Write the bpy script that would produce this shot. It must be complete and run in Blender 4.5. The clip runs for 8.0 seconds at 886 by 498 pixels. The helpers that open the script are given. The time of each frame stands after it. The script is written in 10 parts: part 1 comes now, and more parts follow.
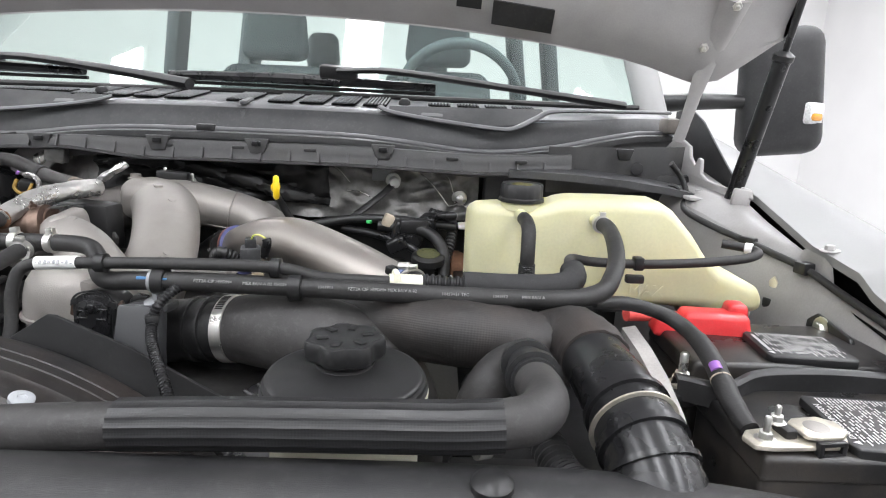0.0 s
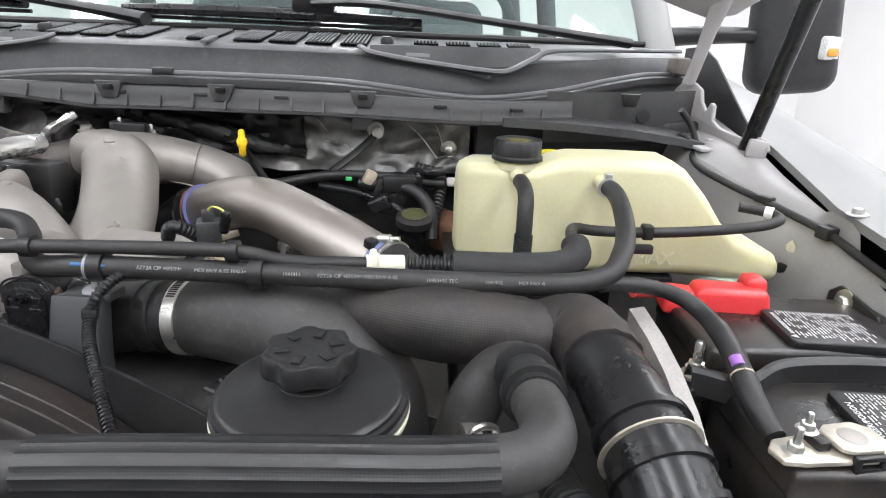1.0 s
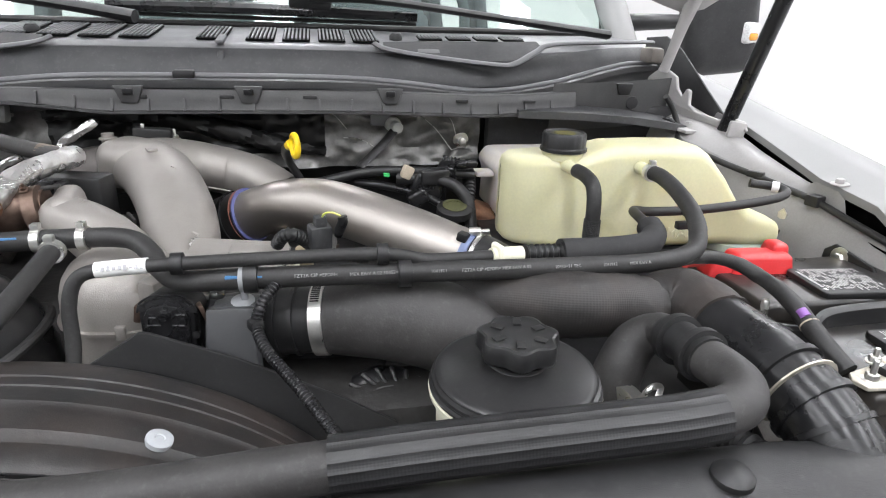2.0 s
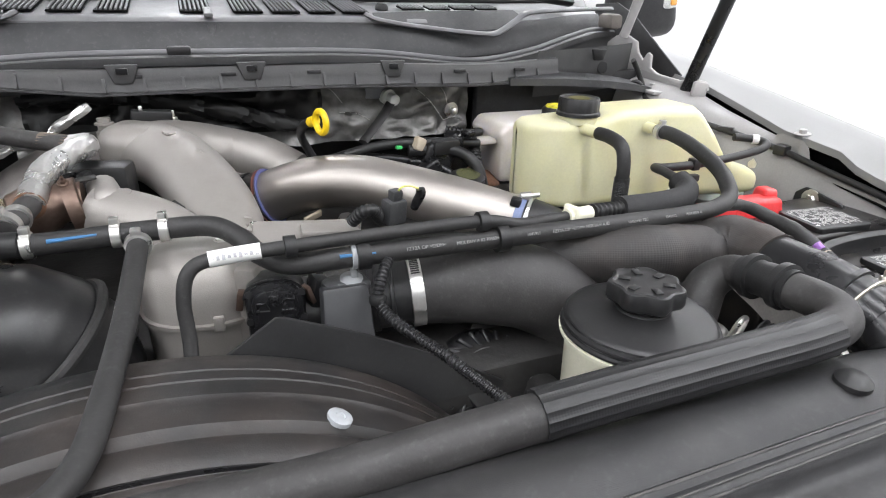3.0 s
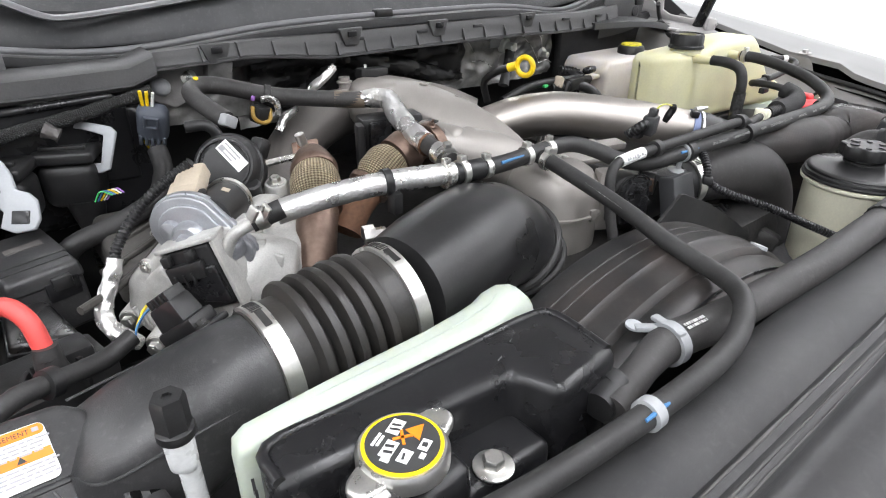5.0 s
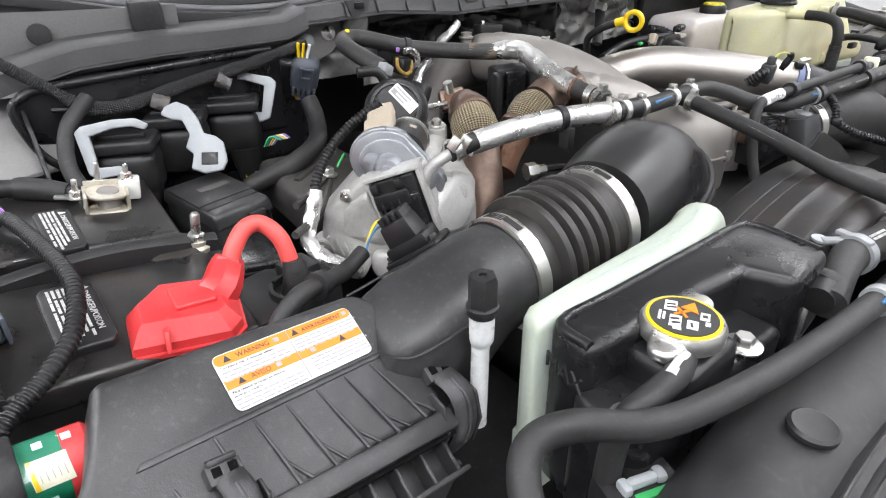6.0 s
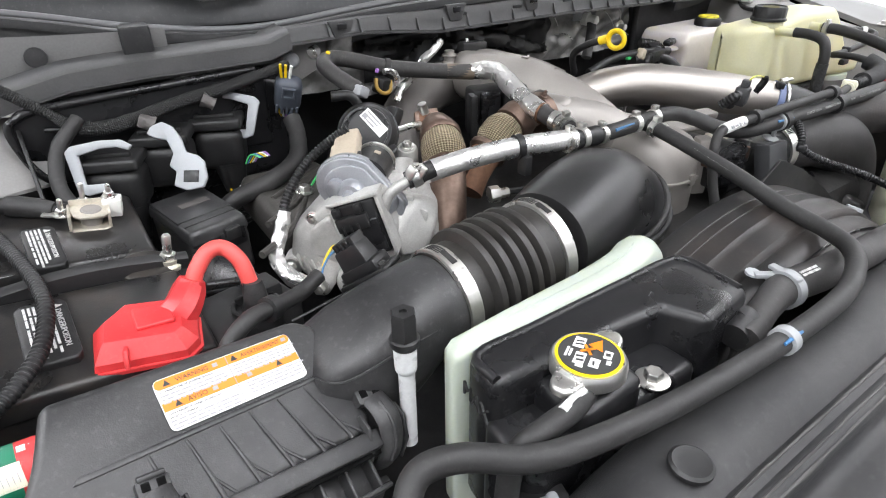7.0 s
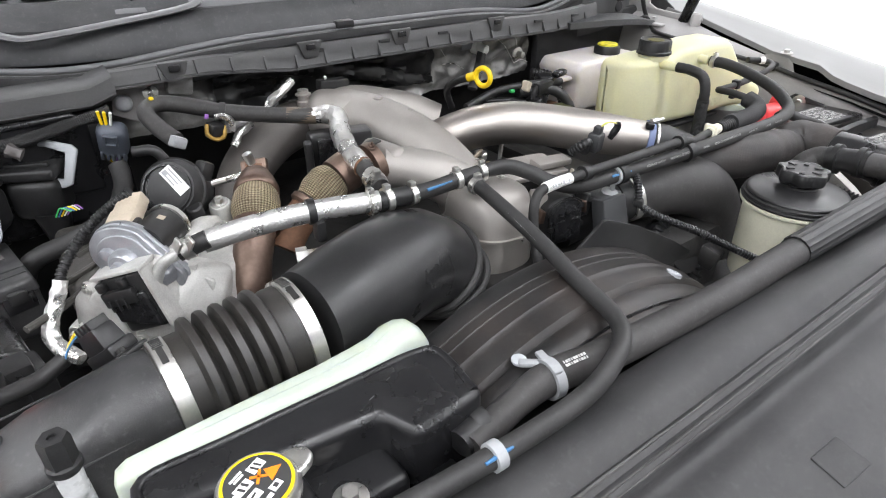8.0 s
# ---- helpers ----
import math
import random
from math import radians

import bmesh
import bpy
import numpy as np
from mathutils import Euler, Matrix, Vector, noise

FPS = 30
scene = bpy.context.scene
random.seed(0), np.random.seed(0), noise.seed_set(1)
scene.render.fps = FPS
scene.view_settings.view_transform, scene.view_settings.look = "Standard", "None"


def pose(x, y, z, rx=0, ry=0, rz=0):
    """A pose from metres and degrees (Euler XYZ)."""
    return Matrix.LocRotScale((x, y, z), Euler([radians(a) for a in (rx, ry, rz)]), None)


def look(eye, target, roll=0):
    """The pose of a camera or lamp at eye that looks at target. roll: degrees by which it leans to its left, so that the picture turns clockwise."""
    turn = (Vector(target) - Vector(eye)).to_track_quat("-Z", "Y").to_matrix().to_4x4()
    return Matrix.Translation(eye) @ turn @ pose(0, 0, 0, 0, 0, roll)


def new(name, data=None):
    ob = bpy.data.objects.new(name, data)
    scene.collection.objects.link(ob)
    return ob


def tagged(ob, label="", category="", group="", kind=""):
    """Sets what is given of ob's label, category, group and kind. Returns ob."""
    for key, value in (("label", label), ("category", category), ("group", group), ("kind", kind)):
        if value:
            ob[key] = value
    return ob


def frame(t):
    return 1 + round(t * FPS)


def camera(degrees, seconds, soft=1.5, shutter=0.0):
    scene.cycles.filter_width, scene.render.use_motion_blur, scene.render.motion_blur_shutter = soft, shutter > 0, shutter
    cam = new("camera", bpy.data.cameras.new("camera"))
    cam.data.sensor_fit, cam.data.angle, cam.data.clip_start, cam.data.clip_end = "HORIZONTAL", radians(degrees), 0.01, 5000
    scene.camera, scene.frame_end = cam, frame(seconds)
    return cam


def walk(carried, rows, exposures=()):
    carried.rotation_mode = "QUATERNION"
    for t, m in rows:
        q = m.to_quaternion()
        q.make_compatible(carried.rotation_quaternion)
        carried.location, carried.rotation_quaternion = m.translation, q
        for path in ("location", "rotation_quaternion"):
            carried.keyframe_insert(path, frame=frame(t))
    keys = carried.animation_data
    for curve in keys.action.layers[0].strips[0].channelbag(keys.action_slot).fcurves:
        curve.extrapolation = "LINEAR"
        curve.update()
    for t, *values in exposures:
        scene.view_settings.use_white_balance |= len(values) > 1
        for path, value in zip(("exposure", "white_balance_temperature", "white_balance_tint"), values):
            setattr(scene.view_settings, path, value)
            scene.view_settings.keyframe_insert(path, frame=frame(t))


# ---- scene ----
cam = camera(73.6, 8.0, soft=1.1)
PATH = [
    (0, (-0.014, 0.015, 1.508), (0.021, 1.961, 1.047), 2.3),
    (0.5, (0.027, 0.085, 1.505), (0.077, 1.989, 0.894), 2.5),
    (1, (-0.008, 0.101, 1.526), (0.062, 1.983, 0.851), 2.3),
    (1.5, (-0.104, 0.082, 1.546), (0.114, 1.941, 0.84), 2.0),
    (1.7, (-0.151, 0.079, 1.548), (0.141, 1.922, 0.83), 1.9),
    (2.8, (-0.347, 0.095, 1.545), (0.305, 1.824, 0.779), 1.5),
    (3, (-0.388, 0.111, 1.547), (0.328, 1.796, 0.742), 1.4),
    (3.5, (-0.493, 0.149, 1.55), (0.376, 1.731, 0.687), 1.1),
    (4, (-0.615, 0.154, 1.558), (0.352, 1.66, 0.665), 0.9),
    (4.5, (-0.787, 0.175, 1.566), (0.275, 1.605, 0.655), 0.3),
    (5, (-0.924, 0.211, 1.561), (0.186, 1.593, 0.635), 0.2),
    (5.2, (-0.973, 0.232, 1.554), (0.143, 1.603, 0.62), 0.1),
    (6.3, (-1.113, 0.263, 1.536), (-0.074, 1.656, 0.546), -1.2),
    (6.5, (-1.12, 0.26, 1.536), (-0.098, 1.664, 0.544), -1.1),
    (7, (-1.049, 0.214, 1.58), (-0.048, 1.625, 0.575), -0.7),
    (7.5, (-0.922, 0.166, 1.618), (0.087, 1.566, 0.605), -0.4),
    (8, (-0.844, 0.146, 1.628), (0.174, 1.535, 0.612), -0.1),
]
walk(cam, [(t, look(eye, target, roll)) for t, eye, target, roll in PATH])

# ---- light: a white showroom bay lit by ceiling strip lights ----
XC = -0.35            # the truck's centre line
scene.view_settings.exposure = 0.0
world = bpy.data.worlds.new("room_air")
world.use_nodes = True
world.node_tree.nodes["Background"].inputs[0].default_value = (0.9, 0.95, 1.0, 1)
world.node_tree.nodes["Background"].inputs[1].default_value = 0.05
scene.world = world


# ---- building tools ----
BASE = {}


def thing(name, loc, label, category, group="", kind=""):
    ob = new(name)
    ob.location = loc
    BASE[ob.name] = Vector(loc)
    ob.empty_display_size = 0.02
    return tagged(ob, label, category, group, kind)


def finish(name, bm, material, base, smooth=40):
    bmesh.ops.recalc_face_normals(bm, faces=bm.faces)
    bmesh.ops.translate(bm, vec=-base, verts=bm.verts)
    me = bpy.data.meshes.new(name)
    bm.to_mesh(me)
    bm.free()
    me.polygons.foreach_set("use_smooth", [True] * len(me.polygons))
    me.set_sharp_from_angle(angle=radians(smooth))
    me.materials.append(material)
    return new(name, me)


def part(name, bm, material, parent, label="", smooth=40):
    """One mesh under a thing or a part; bm is in world metres."""
    base = BASE[parent.name]
    ob = finish(name, bm, material, base, smooth)
    ob.parent = parent
    BASE[ob.name] = base
    return tagged(ob, label)


def solo(name, bm, material, label, category, group="", kind="", smooth=40, base=None):
    """A thing that is a single mesh."""
    if base is None:
        vs = [v.co for v in bm.verts]
        base = Vector((sum(v.x for v in vs) / len(vs), sum(v.y for v in vs) / len(vs), min(v.z for v in vs)))
    ob = finish(name, bm, material, Vector(base), smooth)
    ob.location = base
    BASE[ob.name] = Vector(base)
    return tagged(ob, label, category, group, kind)


def axis_frame(origin, axis, up=(0, 0, 1)):
    """A frame at origin whose z runs along axis and whose y leans to up."""
    z = Vector(axis).normalized()
    y = Vector(up) - z * z.dot(Vector(up))
    if y.length < 1e-4:
        y = Vector((0, 1, 0)) - z * z.dot(Vector((0, 1, 0)))
    y.normalize()
    x = y.cross(z)
    m = Matrix((x, y, z)).transposed().to_4x4()
    m.translation = Vector(origin)
    return m


def spline(pts, step=6):
    """Catmull-Rom through pts: dense points and their parameter."""
    p = [Vector(q) for q in pts]
    if len(p) == 2:
        return [p[0].lerp(p[1], i / step) for i in range(step + 1)], [i / step for i in range(step + 1)]
    ext = [p[0] * 2 - p[1]] + p + [p[-1] * 2 - p[-2]]
    out, par = [], []
    for i in range(1, len(ext) - 2):
        a, b, c, d = ext[i - 1:i + 3]
        for k in range(step):
            t = k / step
            out.append(0.5 * (2 * b + (c - a) * t + (2 * a - 5 * b + 4 * c - d) * t * t + (3 * b - a - 3 * c + d) * t ** 3))
            par.append(i - 1 + t)
    out.append(p[-1])
    par.append(len(p) - 1)
    return out, par


def tube(pts, r, seg=14, step=6, ribs=None, corr=None, flat=None, caps=True, bm=None, up=(0, 0, 1), wob=0.0):
    """A hose or pipe along a smooth line. ribs: (count, depth) lengthwise; corr: (pitch, depth) rings; flat: (width, height) factors."""
    bm = bm or bmesh.new()
    line, par = spline(pts, step)
    if corr:
        length = sum((b - a).length for a, b in zip(line, line[1:]))
        n = max(8, int(length / corr[0] * 4))
        line, par = resample(line, par, n)
    if ribs:
        seg = ribs[0] * 2
    rad = (lambda u: r) if not isinstance(r, (list, tuple)) else (lambda u: r[min(int(u), len(r) - 2)] + (r[min(int(u) + 1, len(r) - 1)] - r[min(int(u), len(r) - 2)]) * (u - min(int(u), len(r) - 2)))
    uv = bm.loops.layers.uv.verify()
    rings, lens, s = [], [], 0.0
    y = None
    for i, c in enumerate(line):
        t = (line[min(i + 1, len(line) - 1)] - line[max(i - 1, 0)]).normalized()
        if y is None:
            y = Vector(up) - t * t.dot(Vector(up))
            if y.length < 1e-3:
                y = Vector((0, 1, 0)) - t * t.y
        else:
            y = y - t * t.dot(y)
        y.normalize()
        x = y.cross(t)
        if i:
            s += (c - line[i - 1]).length
        rr = rad(par[i])
        if corr:
            rr += corr[1] * (1 if i % 4 in (0, 1) else -1) * 0.5
        if wob:
            rr += wob * noise.noise(c * 60)
        ring = []
        for k in range(seg):
            a = 2 * math.pi * k / seg
            q = rr + ((ribs[1] if k % 2 else -ribs[1]) if ribs else 0)
            if wob:
                q += wob * noise.noise(c * 90 + Vector((k, 0, 0)))
            fx, fy = flat or (1, 1)
            ring.append(bm.verts.new(c + x * (q * fx * math.cos(a)) + y * (q * fy * math.sin(a))))
        rings.append(ring)
        lens.append(s)
    for i in range(len(rings) - 1):
        for k in range(seg):
            k2 = (k + 1) % seg
            f = bm.faces.new((rings[i][k], rings[i][k2], rings[i + 1][k2], rings[i + 1][k]))
            for lp, (uu, vv) in zip(f.loops, ((k, lens[i]), (k + 1, lens[i]), (k + 1, lens[i + 1]), (k, lens[i + 1]))):
                lp[uv].uv = (uu / seg, vv)
    if caps:
        bm.faces.new(rings[0][::-1])
        bm.faces.new(rings[-1])
    return bm


def resample(line, par, n):
    acc = [0.0]
    for a, b in zip(line, line[1:]):
        acc.append(acc[-1] + (b - a).length)
    out, pp, j = [], [], 0
    for i in range(n + 1):
        d = acc[-1] * i / n
        while j < len(acc) - 2 and acc[j + 1] < d:
            j += 1
        f = (d - acc[j]) / max(acc[j + 1] - acc[j], 1e-9)
        out.append(line[j].lerp(line[j + 1], f))
        pp.append(par[j] + (par[j + 1] - par[j]) * f)
    return out, pp


def lathe(origin, axis, profile, seg=28, bm=None, up=(0, 0, 1), lobes=None):
    """A turned body: profile of (radius, height) along axis. lobes: (count, depth) waves the rim."""
    bm = bm or bmesh.new()
    m = axis_frame(origin, axis, up)
    rings = []
    for r, h in profile:
        ring = []
        for k in range(seg):
            a = 2 * math.pi * k / seg
            q = r * (1 + (lobes[1] * math.cos(lobes[0] * a) if lobes and r > 0.002 else 0))
            ring.append(bm.verts.new(m @ Vector((q * math.cos(a), q * math.sin(a), h))))
        rings.append(ring)
    for a, b in zip(rings, rings[1:]):
        for k in range(seg):
            bm.faces.new((a[k], a[(k + 1) % seg], b[(k + 1) % seg], b[k]))
    bm.faces.new(rings[0][::-1])
    bm.faces.new(rings[-1])
    return bm


def rbox(c, size, rot=(0, 0, 0), bev=0.003, segs=2, top=(1, 1), bm=None, frame_m=None):
    """A box with rounded edges; top: scale of its upper face."""
    tmp = bmesh.new()
    bmesh.ops.create_cube(tmp, size=1)
    for v in tmp.verts:
        up = v.co.z > 0
        v.co = Vector((v.co.x * size[0] * (top[0] if up else 1), v.co.y * size[1] * (top[1] if up else 1), v.co.z * size[2]))
    if bev:
        bmesh.ops.bevel(tmp, geom=list(tmp.edges), offset=min(bev, 0.45 * min(size)), segments=segs, profile=0.5, affect="EDGES")
    m = frame_m if frame_m is not None else pose(*c, *rot)
    return merge(tmp, m, bm)


def merge(tmp, m=None, bm=None):
    """Puts tmp, moved by m, into bm (or gives it back alone)."""
    if m is not None:
        tmp.transform(m)
    if bm is None:
        return tmp
    me = bpy.data.meshes.new("scratch")
    tmp.to_mesh(me)
    tmp.free()
    bm.from_mesh(me)
    bpy.data.meshes.remove(me)
    return bm


def prism(poly, depth, m, bev=0.003, segs=2, bm=None, hole=None):
    """A 2D outline pushed out by depth along z of the frame m, with rounded edges."""
    tmp = bmesh.new()
    low = [tmp.verts.new((x, y, 0)) for x, y in poly]
    high = [tmp.verts.new((x, y, depth)) for x, y in poly]
    n = len(poly)
    tmp.faces.new(low[::-1])
    tmp.faces.new(high)
    for k in range(n):
        tmp.faces.new((low[k], low[(k + 1) % n], high[(k + 1) % n], high[k]))
    bmesh.ops.recalc_face_normals(tmp, faces=tmp.faces)
    if bev:
        bmesh.ops.bevel(tmp, geom=list(tmp.edges), offset=bev, segments=segs, profile=0.5, affect="EDGES", clamp_overlap=True)
    return merge(tmp, m, bm)


def yz_frame(x):
    """2D (y, z) outlines pushed out along +x, from x on."""
    return Matrix(((0, 0, 1, x), (1, 0, 0, 0), (0, 1, 0, 0), (0, 0, 0, 1)))


def xz_frame(y):
    """2D (x, z) outlines pushed out along +y, from y on."""
    return Matrix(((1, 0, 0, 0), (0, 0, 1, y), (0, 1, 0, 0), (0, 0, 0, 1)))


def loft(rings, caps=True, bm=None, closed=True):
    bm = bm or bmesh.new()
    vs = [[bm.verts.new(p) for p in ring] for ring in rings]
    n = len(vs[0])
    for a, b in zip(vs, vs[1:]):
        for k in range(n if closed else n - 1):
            bm.faces.new((a[k], a[(k + 1) % n], b[(k + 1) % n], b[k]))
    if caps and closed:
        bm.faces.new(vs[0][::-1])
        bm.faces.new(vs[-1])
    return bm


def oval(c, axis, a, b, n=28, p=2.4, up=(0, 0, 1)):
    """A ring with half width a and half height b round c, square to axis."""
    m = axis_frame(c, axis, up)
    out = []
    for k in range(n):
        t = 2 * math.pi * k / n
        cx, sx = math.cos(t), math.sin(t)
        out.append(m @ Vector((a * math.copysign(abs(cx) ** (2 / p), cx), b * math.copysign(abs(sx) ** (2 / p), sx), 0)))
    return out


def sheet(rows, thick=0.002, bm=None):
    """A curved sheet through rows of points, given a thickness downwards."""
    bm = bm or bmesh.new()
    t = Vector((0, 0, -thick))
    up = [[bm.verts.new(Vector(p)) for p in row] for row in rows]
    dn = [[bm.verts.new(Vector(p) + t) for p in row] for row in rows]
    for i in range(len(rows) - 1):
        for k in range(len(rows[0]) - 1):
            bm.faces.new((up[i][k], up[i][k + 1], up[i + 1][k + 1], up[i + 1][k]))
            bm.faces.new((dn[i][k], dn[i + 1][k], dn[i + 1][k + 1], dn[i][k + 1]))
    for row_u, row_d in ((up[0], dn[0]), (up[-1], dn[-1])):
        for k in range(len(row_u) - 1):
            bm.faces.new((row_u[k], row_u[k + 1], row_d[k + 1], row_d[k]))
    for k in (0, -1):
        for i in range(len(rows) - 1):
            bm.faces.new((up[i][k], up[i + 1][k], dn[i + 1][k], dn[i][k]))
    return bm


def hexbolt(c, axis, size, bm=None, washer=1.7, high=0.6, stud=0.0):
    """A hexagon head on a round flange; size: across the flats."""
    bm = bm or bmesh.new()
    r = size * 0.577
    lathe(c, axis, [(size * washer * 0.5, 0), (size * washer * 0.5, size * 0.1), (size * washer * 0.42, size * 0.16), (0.001, size * 0.17)], 20, bm)
    lathe(c, axis, [(r, size * 0.12), (r, size * high), (r * 0.86, size * (high + 0.1)), (0.001, size * (high + 0.1))], 6, bm)
    if stud:
        lathe(c, axis, [(size * 0.27, size * 0.5), (size * 0.27, stud - 0.001), (size * 0.2, stud)], 12, bm)
    return bm


def band(c, axis, r, width, thick=0.0012, seg=36):
    """A flat strap round a hose."""
    h = width / 2
    return lathe(c, axis, [(r, -h), (r + thick, -h + 0.0004), (r + thick, h - 0.0004), (r, h)], seg)


def words(text, m, size, depth=0.0003):
    """Raised letters in the built-in font, as a bmesh; m: frame of the writing's lower left corner."""
    cu = bpy.data.curves.new("letters", "FONT")
    cu.body, cu.size, cu.extrude = text, size, depth
    cu.resolution_u = 2
    ob = bpy.data.objects.new("letters", cu)
    scene.collection.objects.link(ob)
    me = bpy.data.meshes.new_from_object(ob.evaluated_get(bpy.context.evaluated_depsgraph_get()))
    bm = bmesh.new()
    bm.from_mesh(me)
    bpy.data.objects.remove(ob)
    bpy.data.curves.remove(cu)
    bpy.data.meshes.remove(me)
    bm.transform(m)
    return bm


# ---- materials ----
def stuff(name, col, rough=0.5, metal=0.0, var=0.2, scale=25.0, bump=0.1, grain=400.0, dust=0.0, dust_col=(0.25, 0.245, 0.24), spec=0.5, coat=0.0, sss=0.0, stretch=None, stain=None, tint=None):
    """Colour that drifts at two scales, a fine relief, uneven gloss and, if asked, dust and stains in patches."""
    m = bpy.data.materials.new(name)
    m.use_nodes = True
    nt = m.node_tree
    nd, ln = nt.nodes, nt.links
    b = nd["Principled BSDF"]
    co = nd.new("ShaderNodeTexCoord")
    src = co.outputs["Object"]
    if stretch:
        mp = nd.new("ShaderNodeMapping")
        mp.inputs["Scale"].default_value = stretch
        ln.new(src, mp.inputs["Vector"])
        fine_src = mp.outputs["Vector"]
    else:
        fine_src = src
    big = nd.new("ShaderNodeTexNoise")
    big.inputs["Scale"].default_value, big.inputs["Detail"].default_value = scale, 6
    ln.new(src, big.inputs["Vector"])
    fine = nd.new("ShaderNodeTexNoise")
    fine.inputs["Scale"].default_value, fine.inputs["Detail"].default_value = grain, 4
    ln.new(fine_src, fine.inputs["Vector"])
    mixf = nd.new("ShaderNodeMix")
    mixf.inputs["Factor"].default_value = 0.35
    ln.new(big.outputs["Fac"], mixf.inputs["A"])
    ln.new(fine.outputs["Fac"], mixf.inputs["B"])
    ramp = nd.new("ShaderNodeValToRGB")
    lo, hi = [max(0.0, c * (1 - var)) for c in col], [min(1.0, c * (1 + var)) for c in col]
    if tint:
        hi = list(tint)
    ramp.color_ramp.elements[0].position, ramp.color_ramp.elements[1].position = 0.3, 0.7
    ramp.color_ramp.elements[0].color, ramp.color_ramp.elements[1].color = (*lo, 1), (*hi, 1)
    ln.new(mixf.outputs["Result"], ramp.inputs["Fac"])
    out = ramp.outputs["Color"]
    for amount, colour, sc, edge in ([(dust, dust_col, 14.0, 0.5), (min(0.5, dust * 2.0), dust_col, 190.0, 0.66)] if dust else []) + ([(stain[1], stain[0], stain[2], 0.58)] if stain else []):
        dn = nd.new("ShaderNodeTexNoise")
        dn.inputs["Scale"].default_value, dn.inputs["Detail"].default_value, dn.inputs["Roughness"].default_value = sc, 8, 0.65
        ln.new(src, dn.inputs["Vector"])
        dr = nd.new("ShaderNodeMapRange")
        dr.inputs["From Min"].default_value, dr.inputs["From Max"].default_value = edge - 0.12, edge + 0.16
        dr.inputs["To Max"].default_value = amount
        ln.new(dn.outputs["Fac"], dr.inputs["Value"])
        mx = nd.new("ShaderNodeMix")
        mx.data_type = "RGBA"
        ln.new(dr.outputs["Result"], mx.inputs["Factor"])
        ln.new(out, mx.inputs["A"])
        mx.inputs["B"].default_value = (*colour, 1)
        out = mx.outputs["Result"]
    ln.new(out, b.inputs["Base Color"])
    rr = nd.new("ShaderNodeMapRange")
    rr.inputs["From Min"].default_value, rr.inputs["From Max"].default_value = 0.3, 0.7
    rr.inputs["To Min"].default_value, rr.inputs["To Max"].default_value = max(0.02, rough - 0.09), min(1, rough + 0.09)
    ln.new(big.outputs["Fac"], rr.inputs["Value"])
    ln.new(rr.outputs["Result"], b.inputs["Roughness"])
    b.inputs["Metallic"].default_value = metal
    b.inputs["Specular IOR Level"].default_value = spec
    b.inputs["Coat Weight"].default_value = coat
    if sss:
        b.inputs["Subsurface Weight"].default_value = sss
        b.inputs["Subsurface Radius"].default_value = (0.012, 0.011, 0.006)
        b.inputs["Subsurface Scale"].default_value = 1.0
    if bump:
        bp = nd.new("ShaderNodeBump")
        bp.inputs["Strength"].default_value, bp.inputs["Distance"].default_value = bump, 0.001
        ln.new(fine.outputs["Fac"], bp.inputs["Height"])
        ln.new(bp.outputs["Normal"], b.inputs["Normal"])
    return m


def woven(m, across, along, depth=0.6, light=None, lines=False):
    """Adds a woven or ribbed relief over a hose's own length and girth to a material."""
    nt = m.node_tree
    nd, ln = nt.nodes, nt.links
    b = nd["Principled BSDF"]
    uv = nd.new("ShaderNodeTexCoord")
    sep = nd.new("ShaderNodeSeparateXYZ")
    ln.new(uv.outputs["UV"], sep.inputs[0])

    def math_node(op, a, c):
        q = nd.new("ShaderNodeMath")
        q.operation = op
        for k, v in enumerate((a, c)):
            if isinstance(v, (int, float)):
                q.inputs[k].default_value = v
            elif v is not None:
                ln.new(v, q.inputs[k])
        return q.outputs[0]
    u = math_node("MULTIPLY", sep.outputs[0], across)
    v = math_node("MULTIPLY", sep.outputs[1], along)
    s1 = math_node("SINE", math_node("MULTIPLY", math_node("ADD", u, v), 6.283), None)
    s2 = math_node("SINE", math_node("MULTIPLY", math_node("SUBTRACT", u, v), 6.283), None)
    w = math_node("MULTIPLY", s1, s2)
    bp = nd.new("ShaderNodeBump")
    bp.inputs["Strength"].default_value, bp.inputs["Distance"].default_value = depth, 0.002
    ln.new(w, bp.inputs["Height"])
    ln.new(bp.outputs["Normal"], b.inputs["Normal"])
    if light:
        mx = nd.new("ShaderNodeMix")
        mx.data_type = "RGBA"
        mr = nd.new("ShaderNodeMapRange")
        mr.inputs["From Min"].default_value, mr.inputs["From Max"].default_value = -0.6, 0.6
        ln.new(w, mr.inputs["Value"])
        ln.new(mr.outputs["Result"], mx.inputs["Factor"])
        old = b.inputs["Base Color"].links[0].from_socket
        ln.new(old, mx.inputs["B"])
        mx.inputs["A"].default_value = (*light, 1)
        ln.new(mx.outputs["Result"], b.inputs["Base Color"])
    return m


